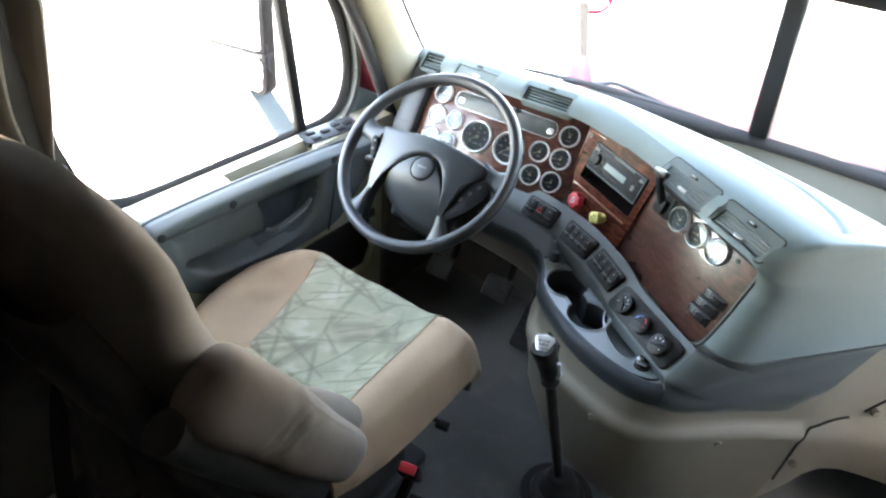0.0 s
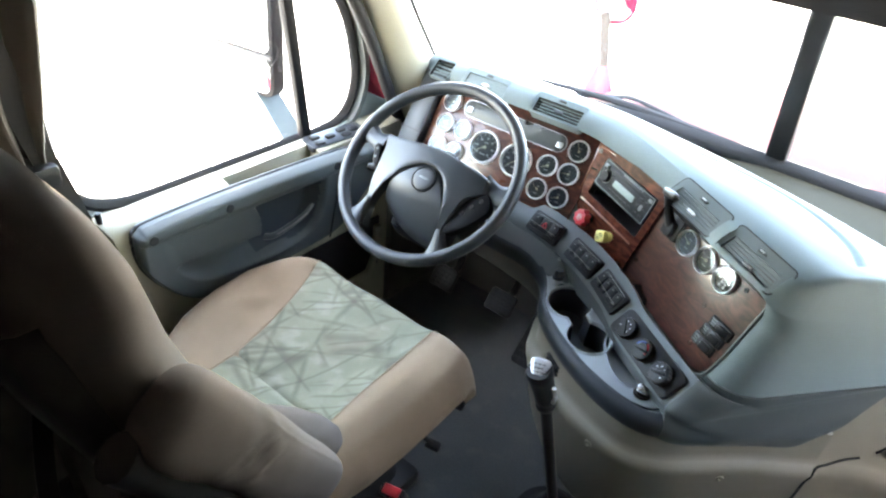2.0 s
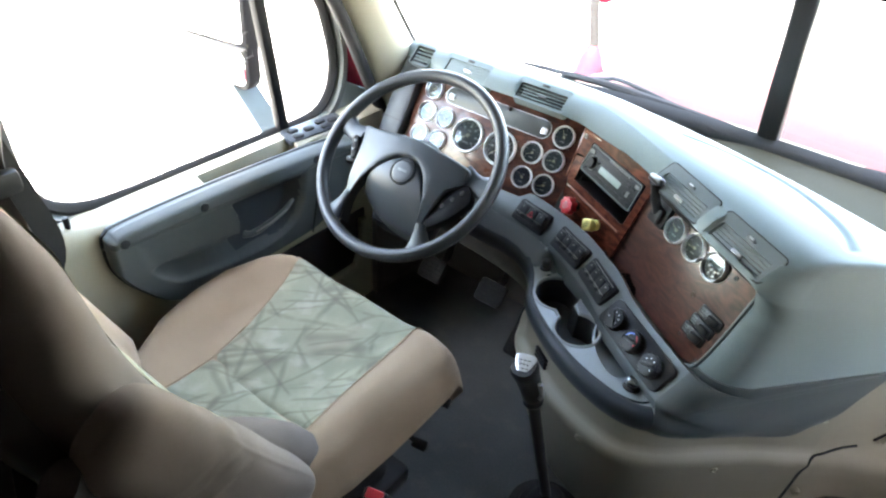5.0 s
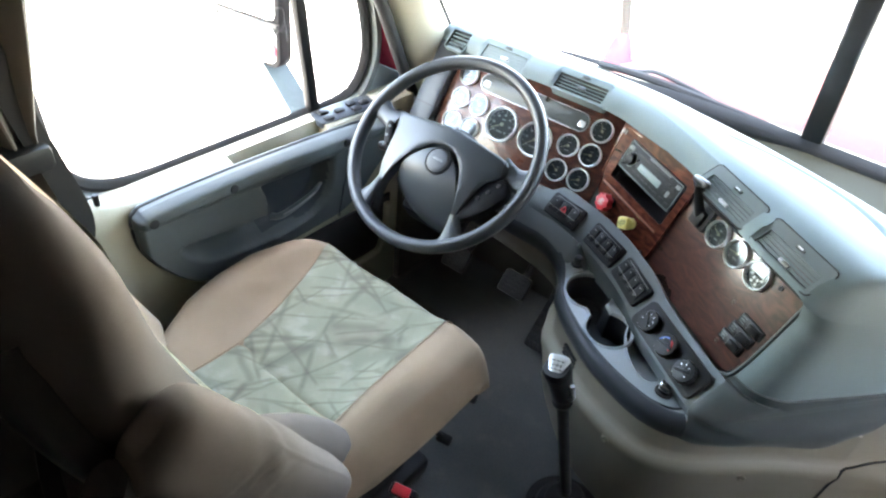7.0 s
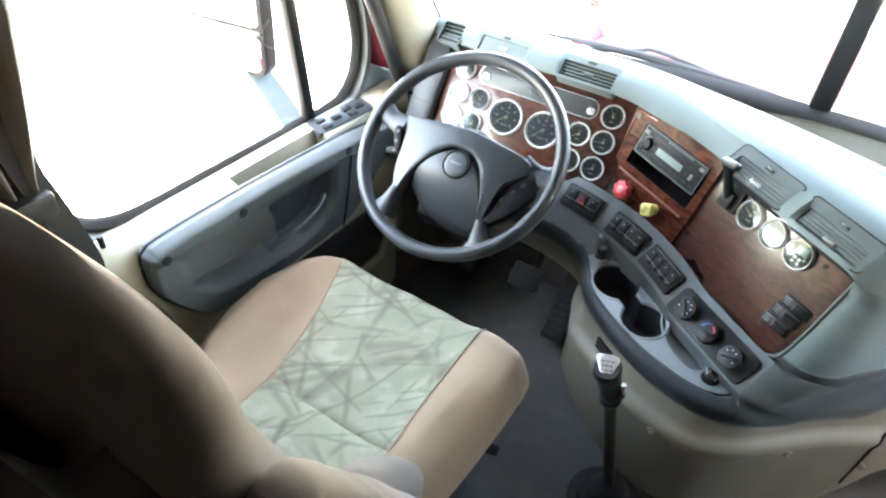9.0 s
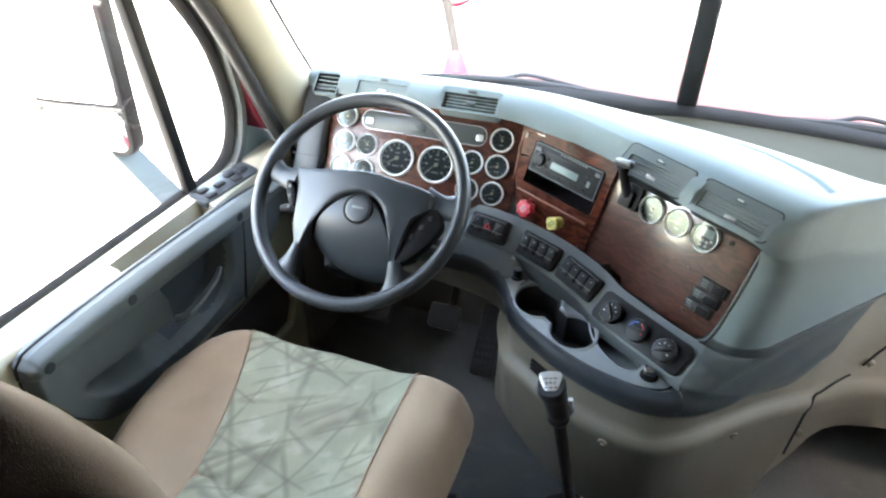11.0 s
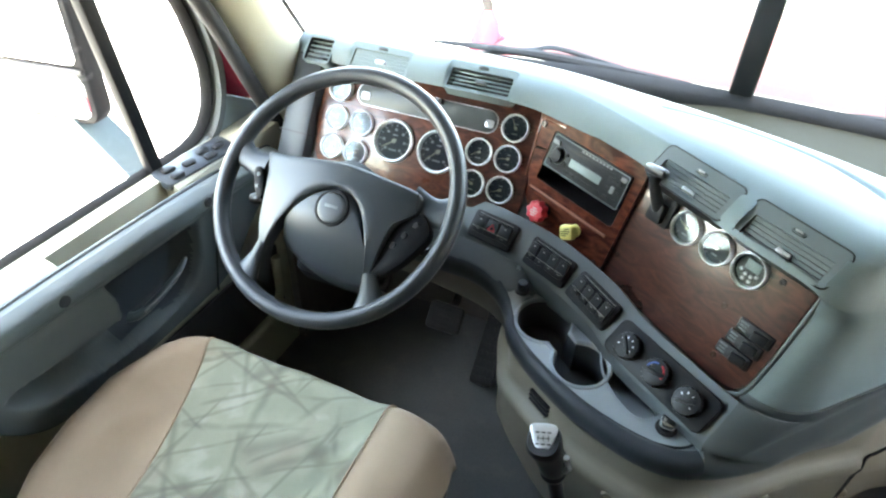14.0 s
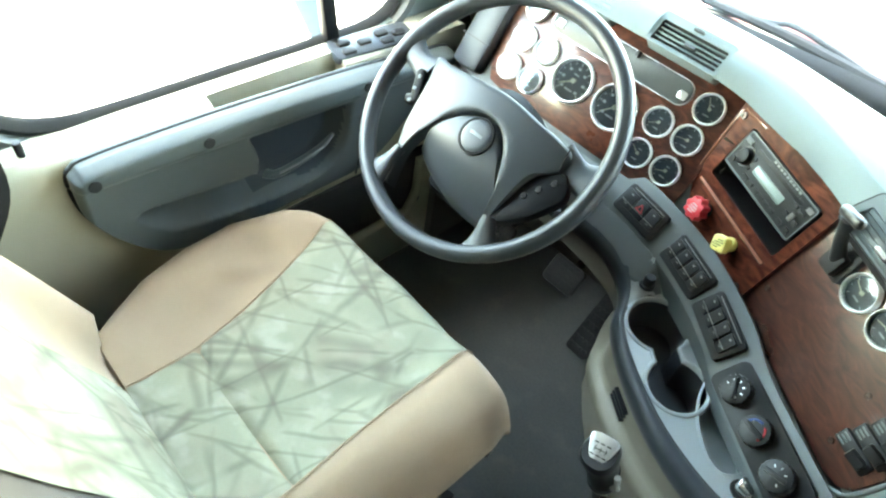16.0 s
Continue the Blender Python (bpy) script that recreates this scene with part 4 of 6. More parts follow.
SMALL = [(-0.213, 0.065), (-0.208, 0.0), (-0.206, -0.066), (-0.144, 0.0), (-0.144, -0.067), (0.142, 0.0), (0.142, -0.068), (0.207, 0.065), (0.207, 0.0), (0.207, -0.067)]
for i, (u, v) in enumerate(SMALL):
    gauge(CL @ Matrix.Translation((u, v, 0)), 0.0295, angle=(215, 160, 230, 140, 200, 210, 150, 120, 190, 205)[i], tilt=4.0 if u < 0 else 0.0)
gauge(CL @ Matrix.Translation((-0.057, -0.021, 0)), 0.0475, angle=214, tilt=4.5)
gauge(CL @ Matrix.Translation((0.051, -0.021, 0)), 0.0475, angle=222, tilt=4.5)

# radio panel with its pocket
bm = bmesh.new()
hole = rrect(-0.012, 0.0235, 0.196, 0.107, 0.006, 5)
outer = [(x - (0.026 * (y + 0.10) / 0.19 if x < -0.05 else 0), y - 0.25 * (x + 0.03) ** 2) for x, y in rrect(-0.012, -0.018, 0.236, 0.254, 0.010, 5)]
ring_plate(bm, RP, outer, hole, -0.06, 0.0, -0.004)
part("radio_panel", bm, WOOD3, dash, "burl veneer centre panel round the radio")
bm = bmesh.new()
ring_plate(bm, RP, rrect(-0.012, 0.0235, 0.202, 0.113, 0.006, 5), rrect(-0.012, 0.0235, 0.195, 0.106, 0.006, 5), -0.11, -0.0035, -0.112)
box(bm, RP @ Matrix.Translation((-0.012, 0.0235, -0.115)), (0.20, 0.112, 0.01))
part("pocket", bm, BLACK, dash, "black storage pocket below the radio")
bm = bmesh.new()
tube(bm, [RP @ V(u, -0.050, 0.002) for u in (-0.115, -0.05, 0.03, 0.086)], 0.0035, 8)
tube(bm, [RP @ V(*p, 0.001) for p in ((-0.124, -0.12), (-0.138, -0.02), (-0.150, 0.080), (-0.145, 0.086), (-0.09, 0.0915))], 0.002, 8)
part("panel_bead", bm, BEADW, dash, "polished bead on the veneer's edge")
for u, v in ((-0.140, 0.076), (0.086, -0.112)):
    bm = bmesh.new()
    lathe(bm, RP @ Matrix.Translation((u, v, 0)), [(0, 0.001), (0.0025, 0.001), (0.003, 0.003), (0.006, 0.003), (0.0065, 0)], 14)
    part("screw", bm, SCREW, dash)


def radio():
    t = thing("radio", "dark grey car radio with a pale lit display", "radio")
    m = RP @ Matrix.Translation((-0.011, 0.040, 0.0)) @ Matrix.Diagonal((1, 1.2, 1, 1))
    bm = bmesh.new()
    slab(bm, m, rrect(0, 0, 0.186, 0.058, 0.004), -0.045, 0.004, 0.003)
    part("face", bm, BLACK, t)
    bm = bmesh.new()
    ring_plate(bm, m, rrect(0, 0, 0.1865, 0.0585, 0.004), rrect(0, 0, 0.182, 0.0535, 0.003), 0.0, 0.0052)
    part("face_frame", bm, DARK, t)
    bm = bmesh.new()
    slab(bm, m, rrect(0.003, 0.0175, 0.125, 0.006, 0.003), 0.004, 0.005, 0.0005)
    part("disc_slot", bm, BLACK, t)
    bm = bmesh.new()
    slab(bm, m, rrect(0.0, -0.002, 0.076, 0.0135, 0.002), 0.004, 0.0055, 0.0005)
    part("display", bm, LCDLIT, t, "pale green-grey display")
    bm = bmesh.new()
    cyl(bm, m @ Matrix.Translation((-0.068, -0.002, 0)), 0.0125, 0.0115, 0.004, 0.015, 24, 0.001)
    knob = part("volume_knob", bm, BLACK, t)
    bm = bmesh.new()
    lathe(bm, m @ Matrix.Translation((-0.068, -0.002, 0)), [(0.0135, 0.004), (0.0145, 0.0065), (0.0155, 0.004)], 24)
    part("knob_ring", bm, PRINT, knob)
    for i in range(6):
        bm = bmesh.new()
        slab(bm, m, rrect(-0.040 + 0.0155 * i, -0.0205, 0.0125, 0.006, 0.001), 0.004, 0.0065, 0.0008)
        part("preset_button", bm, BLACK, t)
    for u, v, w, h in ((-0.082, 0.017, 0.016, 0.008), (-0.084, -0.018, 0.010, 0.007), (-0.05, 0.006, 0.008, 0.006), (-0.05, -0.01, 0.008, 0.006), (0.058, 0.010, 0.013, 0.006), (0.075, 0.010, 0.013, 0.006),
                       (0.058, -0.006, 0.010, 0.006), (0.080, -0.006, 0.010, 0.006), (0.068, -0.004, 0.008, 0.012), (0.060, -0.020, 0.012, 0.006), (0.079, -0.020, 0.012, 0.006), (0.082, 0.020, 0.012, 0.007)):
        bm = bmesh.new()
        slab(bm, m, rrect(u, v, w, h, 0.0015), 0.004, 0.0068, 0.0008)
        part("button", bm, PRINT if (u, v) in ((-0.082, 0.017), (0.082, 0.020), (0.068, -0.004)) else BLACK, t)
    bm = bmesh.new()
    for i in range(9):
        box(bm, m @ Matrix.Translation((-0.02 + i * 0.0085, 0.0245, 0.0043)), (0.0055, 0.003, 0.0006))
    part("lettering", bm, PRINT, t)


radio()


def valve_knob(u, v, mat, name, label, square):
    """A push-pull air brake knob on the veneer."""
    t = thing(name, label, "brake knob", "parking brake knobs")
    m = RP @ Matrix.Translation((u, v, 0))
    bm = bmesh.new()
    lathe(bm, m, [(0.013, 0.0), (0.012, 0.004), (0.0075, 0.006), (0.0075, 0.022)], 18)
    part("stem", bm, mat if square else BLACK, t)
    bm = bmesh.new()
    if square:
        slab(bm, m @ Matrix.Rotation(radians(28), 4, "Z"), rrect(0, 0, 0.029, 0.029, 0.006), 0.020, 0.034, 0.004)
    else:
        o = [(0.0205 * (1 + 0.10 * math.cos(8 * a)) * math.cos(a), 0.0205 * (1 + 0.10 * math.cos(8 * a)) * math.sin(a)) for a in (2 * math.pi * k / 64 for k in range(64))]
        slab(bm, m, o, 0.018, 0.037, 0.004)
    part("knob", bm, mat, t)
    bm = bmesh.new()
    for k in range(4):
        box(bm, m @ pose(-0.001, 0.0075 - 0.005 * k, 0.0372 if not square else 0.0342, 0, 0, 28 if square else 8), (0.018 if k in (1, 2) else 0.011, 0.002, 0.0006))
    part("lettering", bm, BLACK if square else MARK, t)


valve_knob(-0.060, -0.078, REDK, "trailer_air_knob", "red octagonal trailer air supply knob", False)
valve_knob(0.022, -0.077, YELK, "parking_brake_knob", "yellow square parking brake knob", True)

# right-hand veneer
bm = bmesh.new()
slab(bm, WP, [(-0.184, 0.06), (-0.185, 0.0), (-0.184, -0.18), (0.0, -0.186), (0.115, -0.193), (0.140, -0.186), (0.154, -0.170), (0.164, -0.1), (0.170, 0.0), (0.173, 0.06), (0.0, 0.064)], -0.012, -0.004, 0.002)
part("side_panel", bm, WOOD, dash, "lacquered burl veneer side panel")
gauge(WP @ Matrix.Translation((-0.062, 0, 0)), 0.0295, angle=160)
gauge(WP @ Matrix.Translation((0.002, 0, 0)), 0.0295, angle=190)
gauge(WP @ Matrix.Translation((0.067, 0, 0)), 0.0305, "screen")
for u, v in ((0.118, 0.012), (-0.165, -0.12), (0.085, -0.157), (0.06, -0.075)):
    bm = bmesh.new()
    lathe(bm, WP @ Matrix.Translation((u, v, -0.004)), [(0, 0.001), (0.002, 0.001), (0.0025, 0.0025), (0.005, 0.0025), (0.0055, 0)], 14)
    part("screw", bm, BLACK if u > 0.1 else SCREW, dash)


def toggles():
    for i in range(3):
        t = thing("toggle_switch", "black toggle switch with a white printed label plate", "switch", "toggle switches on the veneer")
        m = WP @ Matrix.Translation((0.125 - 0.006 * i, -0.082 - 0.026 * i, -0.004))
        bm = bmesh.new()
        slab(bm, m, rrect(0, 0, 0.062, 0.023, 0.003), 0, 0.006, 0.002)
        part("plate", bm, BLACK, t)
        bm = bmesh.new()
        box(bm, m @ pose(0.012, 0, 0.010, 0, 18, 0), (0.026, 0.016, 0.012), 0.003)
        part("rocker", bm, BLACK, t)
        bm = bmesh.new()
        for k in range(3):
            box(bm, m @ Matrix.Translation((-0.020, 0.006 - 0.006 * k, 0.0062)), (0.014 - 0.002 * (k % 2), 0.0028, 0.0006))
        part("lettering", bm, DARK, t)


toggles()
# thin lip round the veneer's lower corner
bm = bmesh.new()
tube(bm, spline([WP @ V(u, v, -0.001) for u, v in ((0.1785, 0.06), (0.1755, 0.0), (0.1695, -0.1), (0.1600, -0.170), (0.1440, -0.1905), (0.116, -0.1985), (0.0, -0.1915), (-0.2, -0.1835))], 60), 0.0038, 10)
part("veneer_frame", bm, DARK, dash, "rounded dark grey lip round the veneer")


def trailer_brake():
    t = thing("trailer_brake_lever", "black trailer brake lever with a silver grip", "lever")
    m = WP @ Matrix.Translation((-0.118, 0.005, -0.004))
    bm = bmesh.new()
    slab(bm, m, rrect(0, 0, 0.050, 0.056, 0.006), 0, 0.012, 0.003)
    box(bm, m @ Matrix.Translation((0, -0.004, 0.018)), (0.030, 0.036, 0.018), 0.005)
    part("housing", bm, BLACK, t)
    bm = bmesh.new()
    tube(bm, [m @ V(0, 0.0, 0.016), m @ V(-0.006, 0.03, 0.040), m @ V(-0.012, 0.062, 0.056)], [0.012, 0.010, 0.011], 12)
    part("stalk", bm, BLACK, t)
    bm = bmesh.new()
    q = m @ pose(-0.010, 0.070, 0.060, 10, -10, 8)
    box(bm, q, (0.050, 0.017, 0.016), 0.007, 3)
    part("grip", bm, GRIPM, t, "worn silver lever grip")


trailer_brake()


# air vents
def air_vent(o, x, down, w, h, slats, openness, tabs=True, dark=True):
    """A louvred outlet: o its upper left corner, x along, down the face."""
    t = thing("air_vent", "grey dashboard air vent with dark louvres" if dark else "grey closed dashboard air vent with louvres", "air vent", "air vents on the dashboard")
    seamed = abs(Vector(x).y) > 0.1
    m = vent_plane(o, x, down, w, h) @ Matrix.Translation((0, 0, -0.0035 if seamed else -0.0078))
    fw, fh, drop = (0.88, 0.68, -0.006) if dark and tabs else (0.90, 0.84, -0.002) if dark else (0.84, 0.58, -0.0105) if seamed else (0.86, 0.66, -0.005)
    face = VENTM if seamed else GREY
    bm = bmesh.new()
    ring_plate(bm, m, rrect(0, 0, w, h, 0.010, 5), rrect(0, drop, w * fw, h * fh, 0.004, 5), -0.03, 0.0035, -0.03)
    part("surround", bm, face, t)
    bm = bmesh.new()
    if not seamed:
        ring_plate(bm, m, rrect(0, drop, w * fw + 0.002, h * fh + 0.002, 0.005, 5), rrect(0, drop, w * fw - 0.001, h * fh - 0.001, 0.005, 5), -0.03, 0.001)
    else:
        ring_plate(bm, m, rrect(0, 0, w + 0.005, h + 0.005, 0.012, 5), rrect(0, 0, w - 0.001, h - 0.001, 0.010, 5), -0.03, 0.0028)
    part("gap", bm, BLACK, t)
    bm = bmesh.new()
    box(bm, m @ Matrix.Translation((0, -0.002, -0.030)), (w * 0.97, h * 0.92, 0.004))
    part("back", bm, BLACK, t)
    for i in range(slats):
        v = h * fh * (0.5 - (i + 0.5) / slats) + drop
        bm = bmesh.new()
        box(bm, m @ pose(0, v, -0.006 if dark else -0.0015, openness, 0, 0), (w * fw * 0.99, h * fh / slats * (0.42 if dark else 0.88 if seamed else 0.97), 0.0022), 0.0008, 1)
        part("slat", bm, face, t)
    if tabs:
        bm = bmesh.new()
        slab(bm, m @ Matrix.Translation((w * 0.0, h * (0.27 if seamed else 0.38), 0)), rrect(0, 0, 0.022, 0.007, 0.003), 0.002, 0.0075, 0.002)
        wheel = part("thumbwheel", bm, DARK, t)
        bm = bmesh.new()
        slab(bm, m @ Matrix.Translation((w * 0.0, h * (0.27 if seamed else 0.38), 0)), rrect(0, 0.0012, 0.012, 0.003, 0.001), 0.007, 0.0085, 0.0005)
        part("wheel_rib", bm, SILVER if seamed else DARK, wheel)
        bm = bmesh.new()
        slab(bm, m @ Matrix.Translation((w * 0.02, -h * (0.28 if seamed else 0.10), 0)), rrect(0, 0, 0.024, 0.007, 0.002), -0.004, 0.005, 0.002)
        part("slider", bm, SILVER if not dark else DARK, t)


for spec in VENTS:
    air_vent(*spec)

# ledge with the switch modules
CEN = [(-0.86, 1.33, 0.615), (-0.70, 1.315, 0.615), (-0.55, 1.298, 0.615), (-0.47, 1.282, 0.613), (-0.39, 1.266, 0.617), (-0.265, 1.234, 0.606), (-0.148, 1.172, 0.592), (-0.064, 1.108, 0.573), (0.056, 1.030, 0.566), (0.128, 0.986, 0.563)]
CS = spline(CEN, 60)
def out_at(i):
    d = CS[min(i + 1, 59)] - CS[max(i - 1, 0)]
    return V(d.y, -d.x, 0).normalized()
UP = [CS[i] - out_at(i) * 0.034 + V(0, 0, 0.036) for i in range(60)]
LO = [CS[i] + out_at(i) * 0.025 - V(0, 0, 0.0265) for i in range(60)]
TRAY_OUT = [(-0.86, 1.262), (-0.70, 1.248), (-0.56, 1.232), (-0.475, 1.222), (-0.425, 1.214), (-0.387, 1.204), (-0.350, 1.189), (-0.325, 1.170), (-0.309, 1.148), (-0.298, 1.124), (-0.288, 1.104), (-0.262, 1.077), (-0.222, 1.046), (-0.162, 1.008), (-0.105, 0.980), (-0.048, 0.960), (0.0, 0.949), (0.040, 0.947), (0.075, 0.953), (0.102, 0.967), (0.122, 0.990), (0.135, 1.015)]


def tray_z(y):
    return 0.525 + 0.08 * (y - 1.15)


def top_z(x, y):
    """Height of the tray's top, which rises into the ledge at its far end."""
    z = tray_z(y)
    fade = max(0.0, min(1.0, (-0.268 - x) / 0.045))
    if fade == 0:
        return z
    i = min(range(60), key=lambda k: (LO[k].x - x) ** 2 + (LO[k].y - y) ** 2)
    d = (V(x, y, 0) - V(LO[i].x, LO[i].y, 0)).dot(out_at(i))
    a = LO[i].z - 1.06 * max(d, 0) - (0.004 if d < 0 else 0.0)
    h = max(0.0, 0.024 - abs(a - z)) / 0.024
    return z + fade * (max(a, z) + h * h * 0.006 - z)


TO = [V(p.x, p.y, top_z(p.x, p.y)) for p in spline([(x, y, 0) for x, y in TRAY_OUT], 60)]
def tray_out(i):
    d = TO[min(i + 1, 59)] - TO[max(i - 1, 0)]
    return V(d.y, -d.x, 0).normalized()
bm = bmesh.new()
loft(bm, [[p - out_at(i) * 0.045 + V(0, 0, -0.045) for i, p in enumerate(UP[:57])], [p - out_at(i) * 0.006 - V(0, 0, 0.002) for i, p in enumerate(UP[:57])], [p - out_at(i) * 0.002 + V(0, 0, 0.001) for i, p in enumerate(UP[:57])], [p.lerp(q, 0.5) for p, q in zip(UP[:57], LO[:57])], LO[:57], [p + out_at(i) * 0.001 - V(0, 0, 0.006) for i, p in enumerate(LO[:57])], [V(p.x, p.y, tray_z(p.y) - 0.012) - out_at(i) * 0.006 for i, p in enumerate(LO[:57])]])
part("switch_ledge", bm, LEDGEM, dash, "dark grey sloping ledge below the veneer")
TIP = next(i for i, p in enumerate(TO) if p.x > 0.098)


def groove_in(x):
    """How far the tray's groove lies inside the rim's edge."""
    return float(np.interp(x, [-0.45, -0.29, -0.15, 0.03], [0.012, 0.009, 0.014, 0.024]))


# rim that carries the tray's edge
bm = bmesh.new()
prof = ((-1.05, -0.006), (-1.0, 0.0005), (-0.9, 0.003), (-0.55, 0.0050), (-0.2, 0.0045))
rails = []
for a, b in prof:
    row = [p + tray_out(i) * (a * groove_in(p.x)) for i, p in enumerate(TO[:TIP + 1])]
    rails.append([V(p.x, p.y, top_z(p.x, p.y) + b * float(np.interp(p.x, [-0.36, -0.29], [0.35, 1.0]))) for p in row])
rails += [[p + tray_out(i) * a + V(0, 0, b) for i, p in enumerate(TO[:TIP + 1])] for a, b in ((0.0, 0.002), (0.0035, -0.003), (0.006, -0.010), (0.006, -0.024), (0.004, -0.036), (0.0, -0.045), (-0.010, -0.049))]
loft(bm, rails)
part("tray_rim", bm, RIMM, dash, "rounded blue-black rim of the cup tray")
bm = bmesh.new()
edge = [p - tray_out(i) * groove_in(p.x) + V(0, 0, 0.0015) for i, p in enumerate(TO) if -0.305 < p.x < 0.01]
tube(bm, spline(edge[::3] + [V(x, y, tray_z(y) + 0.0015) for x, y in ((0.034, 0.970), (0.062, 0.978), (0.081, 0.996), (0.084, 1.012), (0.070, 1.026))], 90), 0.0024, 6)
part("tray_groove", bm, BLACK, dash)

# tray top with cup holders: a sheet with holes
CUPS = [(-0.234, 1.153, 0.055), (-0.139, 1.078, 0.051)]
def inside(poly, p):
    c = False
    j = len(poly) - 1
    for i in range(len(poly)):
        a, b = poly[i], poly[j]
        if (a.y > p.y) != (b.y > p.y) and p.x < (b.x - a.x) * (p.y - a.y) / (b.y - a.y) + a.x:
            c = not c
        j = i
    return c


bm = bmesh.new()
step = 0.003
poly = [V(LO[i].x, LO[i].y, 0) + out_at(i) * -0.010 for i in range(60)] + [V(*(TO[i] - tray_out(i) * 0.006)[:2], 0) for i in reversed(range(60))]
cells = {}


def well_ring(grow, drop):
    """The outline of the two joined wells, widened and lowered."""
    ends = [V(x, y, 0) for x, y, r in CUPS]
    turn = math.atan2(ends[1].y - ends[0].y, ends[1].x - ends[0].x)
    pts = []
    for (x, y, r), start in zip(CUPS, (turn, turn + math.pi)):
        rr = r + grow
        a = math.asin((0.024 + grow) / rr)
        for k in range(41):
            b = start + a + (2 * math.pi - 2 * a) * k / 40
            pts.append(V(x + rr * math.cos(b), y + rr * math.sin(b), 0))
    return [V(p.x, p.y, tray_z(p.y) + drop) for p in pts]


SLOT = spline([(x, 1.15 + y, 0) for x, y in ((-0.108, -0.020), (-0.066, -0.042), (-0.026, -0.066), (0.004, -0.092), (0.014, -0.110), (0.010, -0.128), (-0.008, -0.142), (-0.034, -0.136), (-0.066, -0.110), (-0.090, -0.080), (-0.104, -0.050))], 88, True)


def slot_ring(k, drop, grow=0.0):
    """The outline of the long trough, drawn in by k towards its middle, its floor sloping up to the front."""
    c = V(-0.045, 1.062, 0)
    res = []
    for p in SLOT:
        d = p - c
        q = c + d * (k + grow / d.length)
        near = max(0.0, min(1.0, 0.5 + (q - c).dot(V(0.52, 0.85, 0)) / 0.075))
        res.append(V(q.x, q.y, tray_z(q.y) + drop * (0.10 + 0.90 * near)))
    return res


hole = well_ring(0.002, 0)
slot_hole = slot_ring(1.0, 0)
for ix in range(int(0.72 / step)):
    for iy in range(int(0.40 / step)):
        p = V(-0.56 + ix * step, 0.92 + iy * step, 0)
        if inside(poly, p) and not inside(hole, p) and not inside(slot_hole, p):
            cells[ix, iy] = bm.verts.new((p.x, p.y, top_z(p.x, p.y)))
for (ix, iy), v in cells.items():
    q = [cells.get(k) for k in ((ix, iy), (ix + 1, iy), (ix + 1, iy + 1), (ix, iy + 1))]
    if all(q):
        bm.faces.new(q)
tray = part("cup_tray", bm, TRAYGREY, dash, "grey cup tray with two round wells and a long slot")
# the ledge's foot, sweeping down to the tray
bm = bmesh.new()
span = [i for i in range(60) if -0.70 < LO[i].x < -0.262]
foot = []
for k in range(15):
    row = []
    for i in span:
        wide = min(min((V(p.x - LO[i].x, p.y - LO[i].y, 0)).length for p in TO) + 0.001, 0.046) * min(1.0, 0.15 + (-0.262 - LO[i].x) / 0.06)
        p = LO[i] + out_at(i) * (wide * k / 14 - 0.001)
        row.append(V(p.x, p.y, top_z(p.x, p.y) + (0.0024 if k < 14 else -0.001)))
    foot.append(row)
loft(bm, foot)
part("ledge_foot", bm, LEDGEM, dash, "dark grey sweep from the ledge down to the tray")
bm = bmesh.new()
loft(bm, [well_ring(g, d) for g, d in ((0.0075, -0.002), (0.006, 0.0018), (0.002, 0.0026), (-0.001, 0.0005), (-0.002, -0.005))], closed=True)
part("well_rim", bm, TRAYGREY, tray, "pale raised lip round the cup wells")
# wells in a darker plastic than the tray, as shade inside them
bm = bmesh.new()
g = loft(bm, [well_ring(-0.002 - 0.004 * k / 4, -0.005 - 0.068 * k / 4) for k in range(5)], closed=True)
bm.faces.new(g[-1])
part("cup_well", bm, RIMM, tray, "joined pair of round cup wells, coloured dark for shade")
bm = bmesh.new()
g = loft(bm, [slot_ring(1.0, 0, w) for w in (0.0065,)] + [[p + V(0, 0, 0.0008) for p in slot_ring(1.0, 0, w)] for w in (0.005, 0.001)] + [slot_ring(k, d) for k, d in ((0.985, -0.004), (0.96, -0.030), (0.93, -0.038), (0.6, -0.040), (0.25, -0.040))], closed=True)
bm.faces.new(g[-1])
part("tray_trough", bm, TRAYGREY, tray, "long trough sunk into the tray")
# modules on the ledge
def on_ledge(i):
    d = (CS[min(i + 2, 59)] - CS[max(i - 2, 0)]).normalized()
    n = (out_at(i) * 0.72 + V(0, 0, 0.69)).normalized()
    return basis(CS[i], d, n)


def nearest(x):
    return min(range(60), key=lambda i: abs(CS[i].x - x))


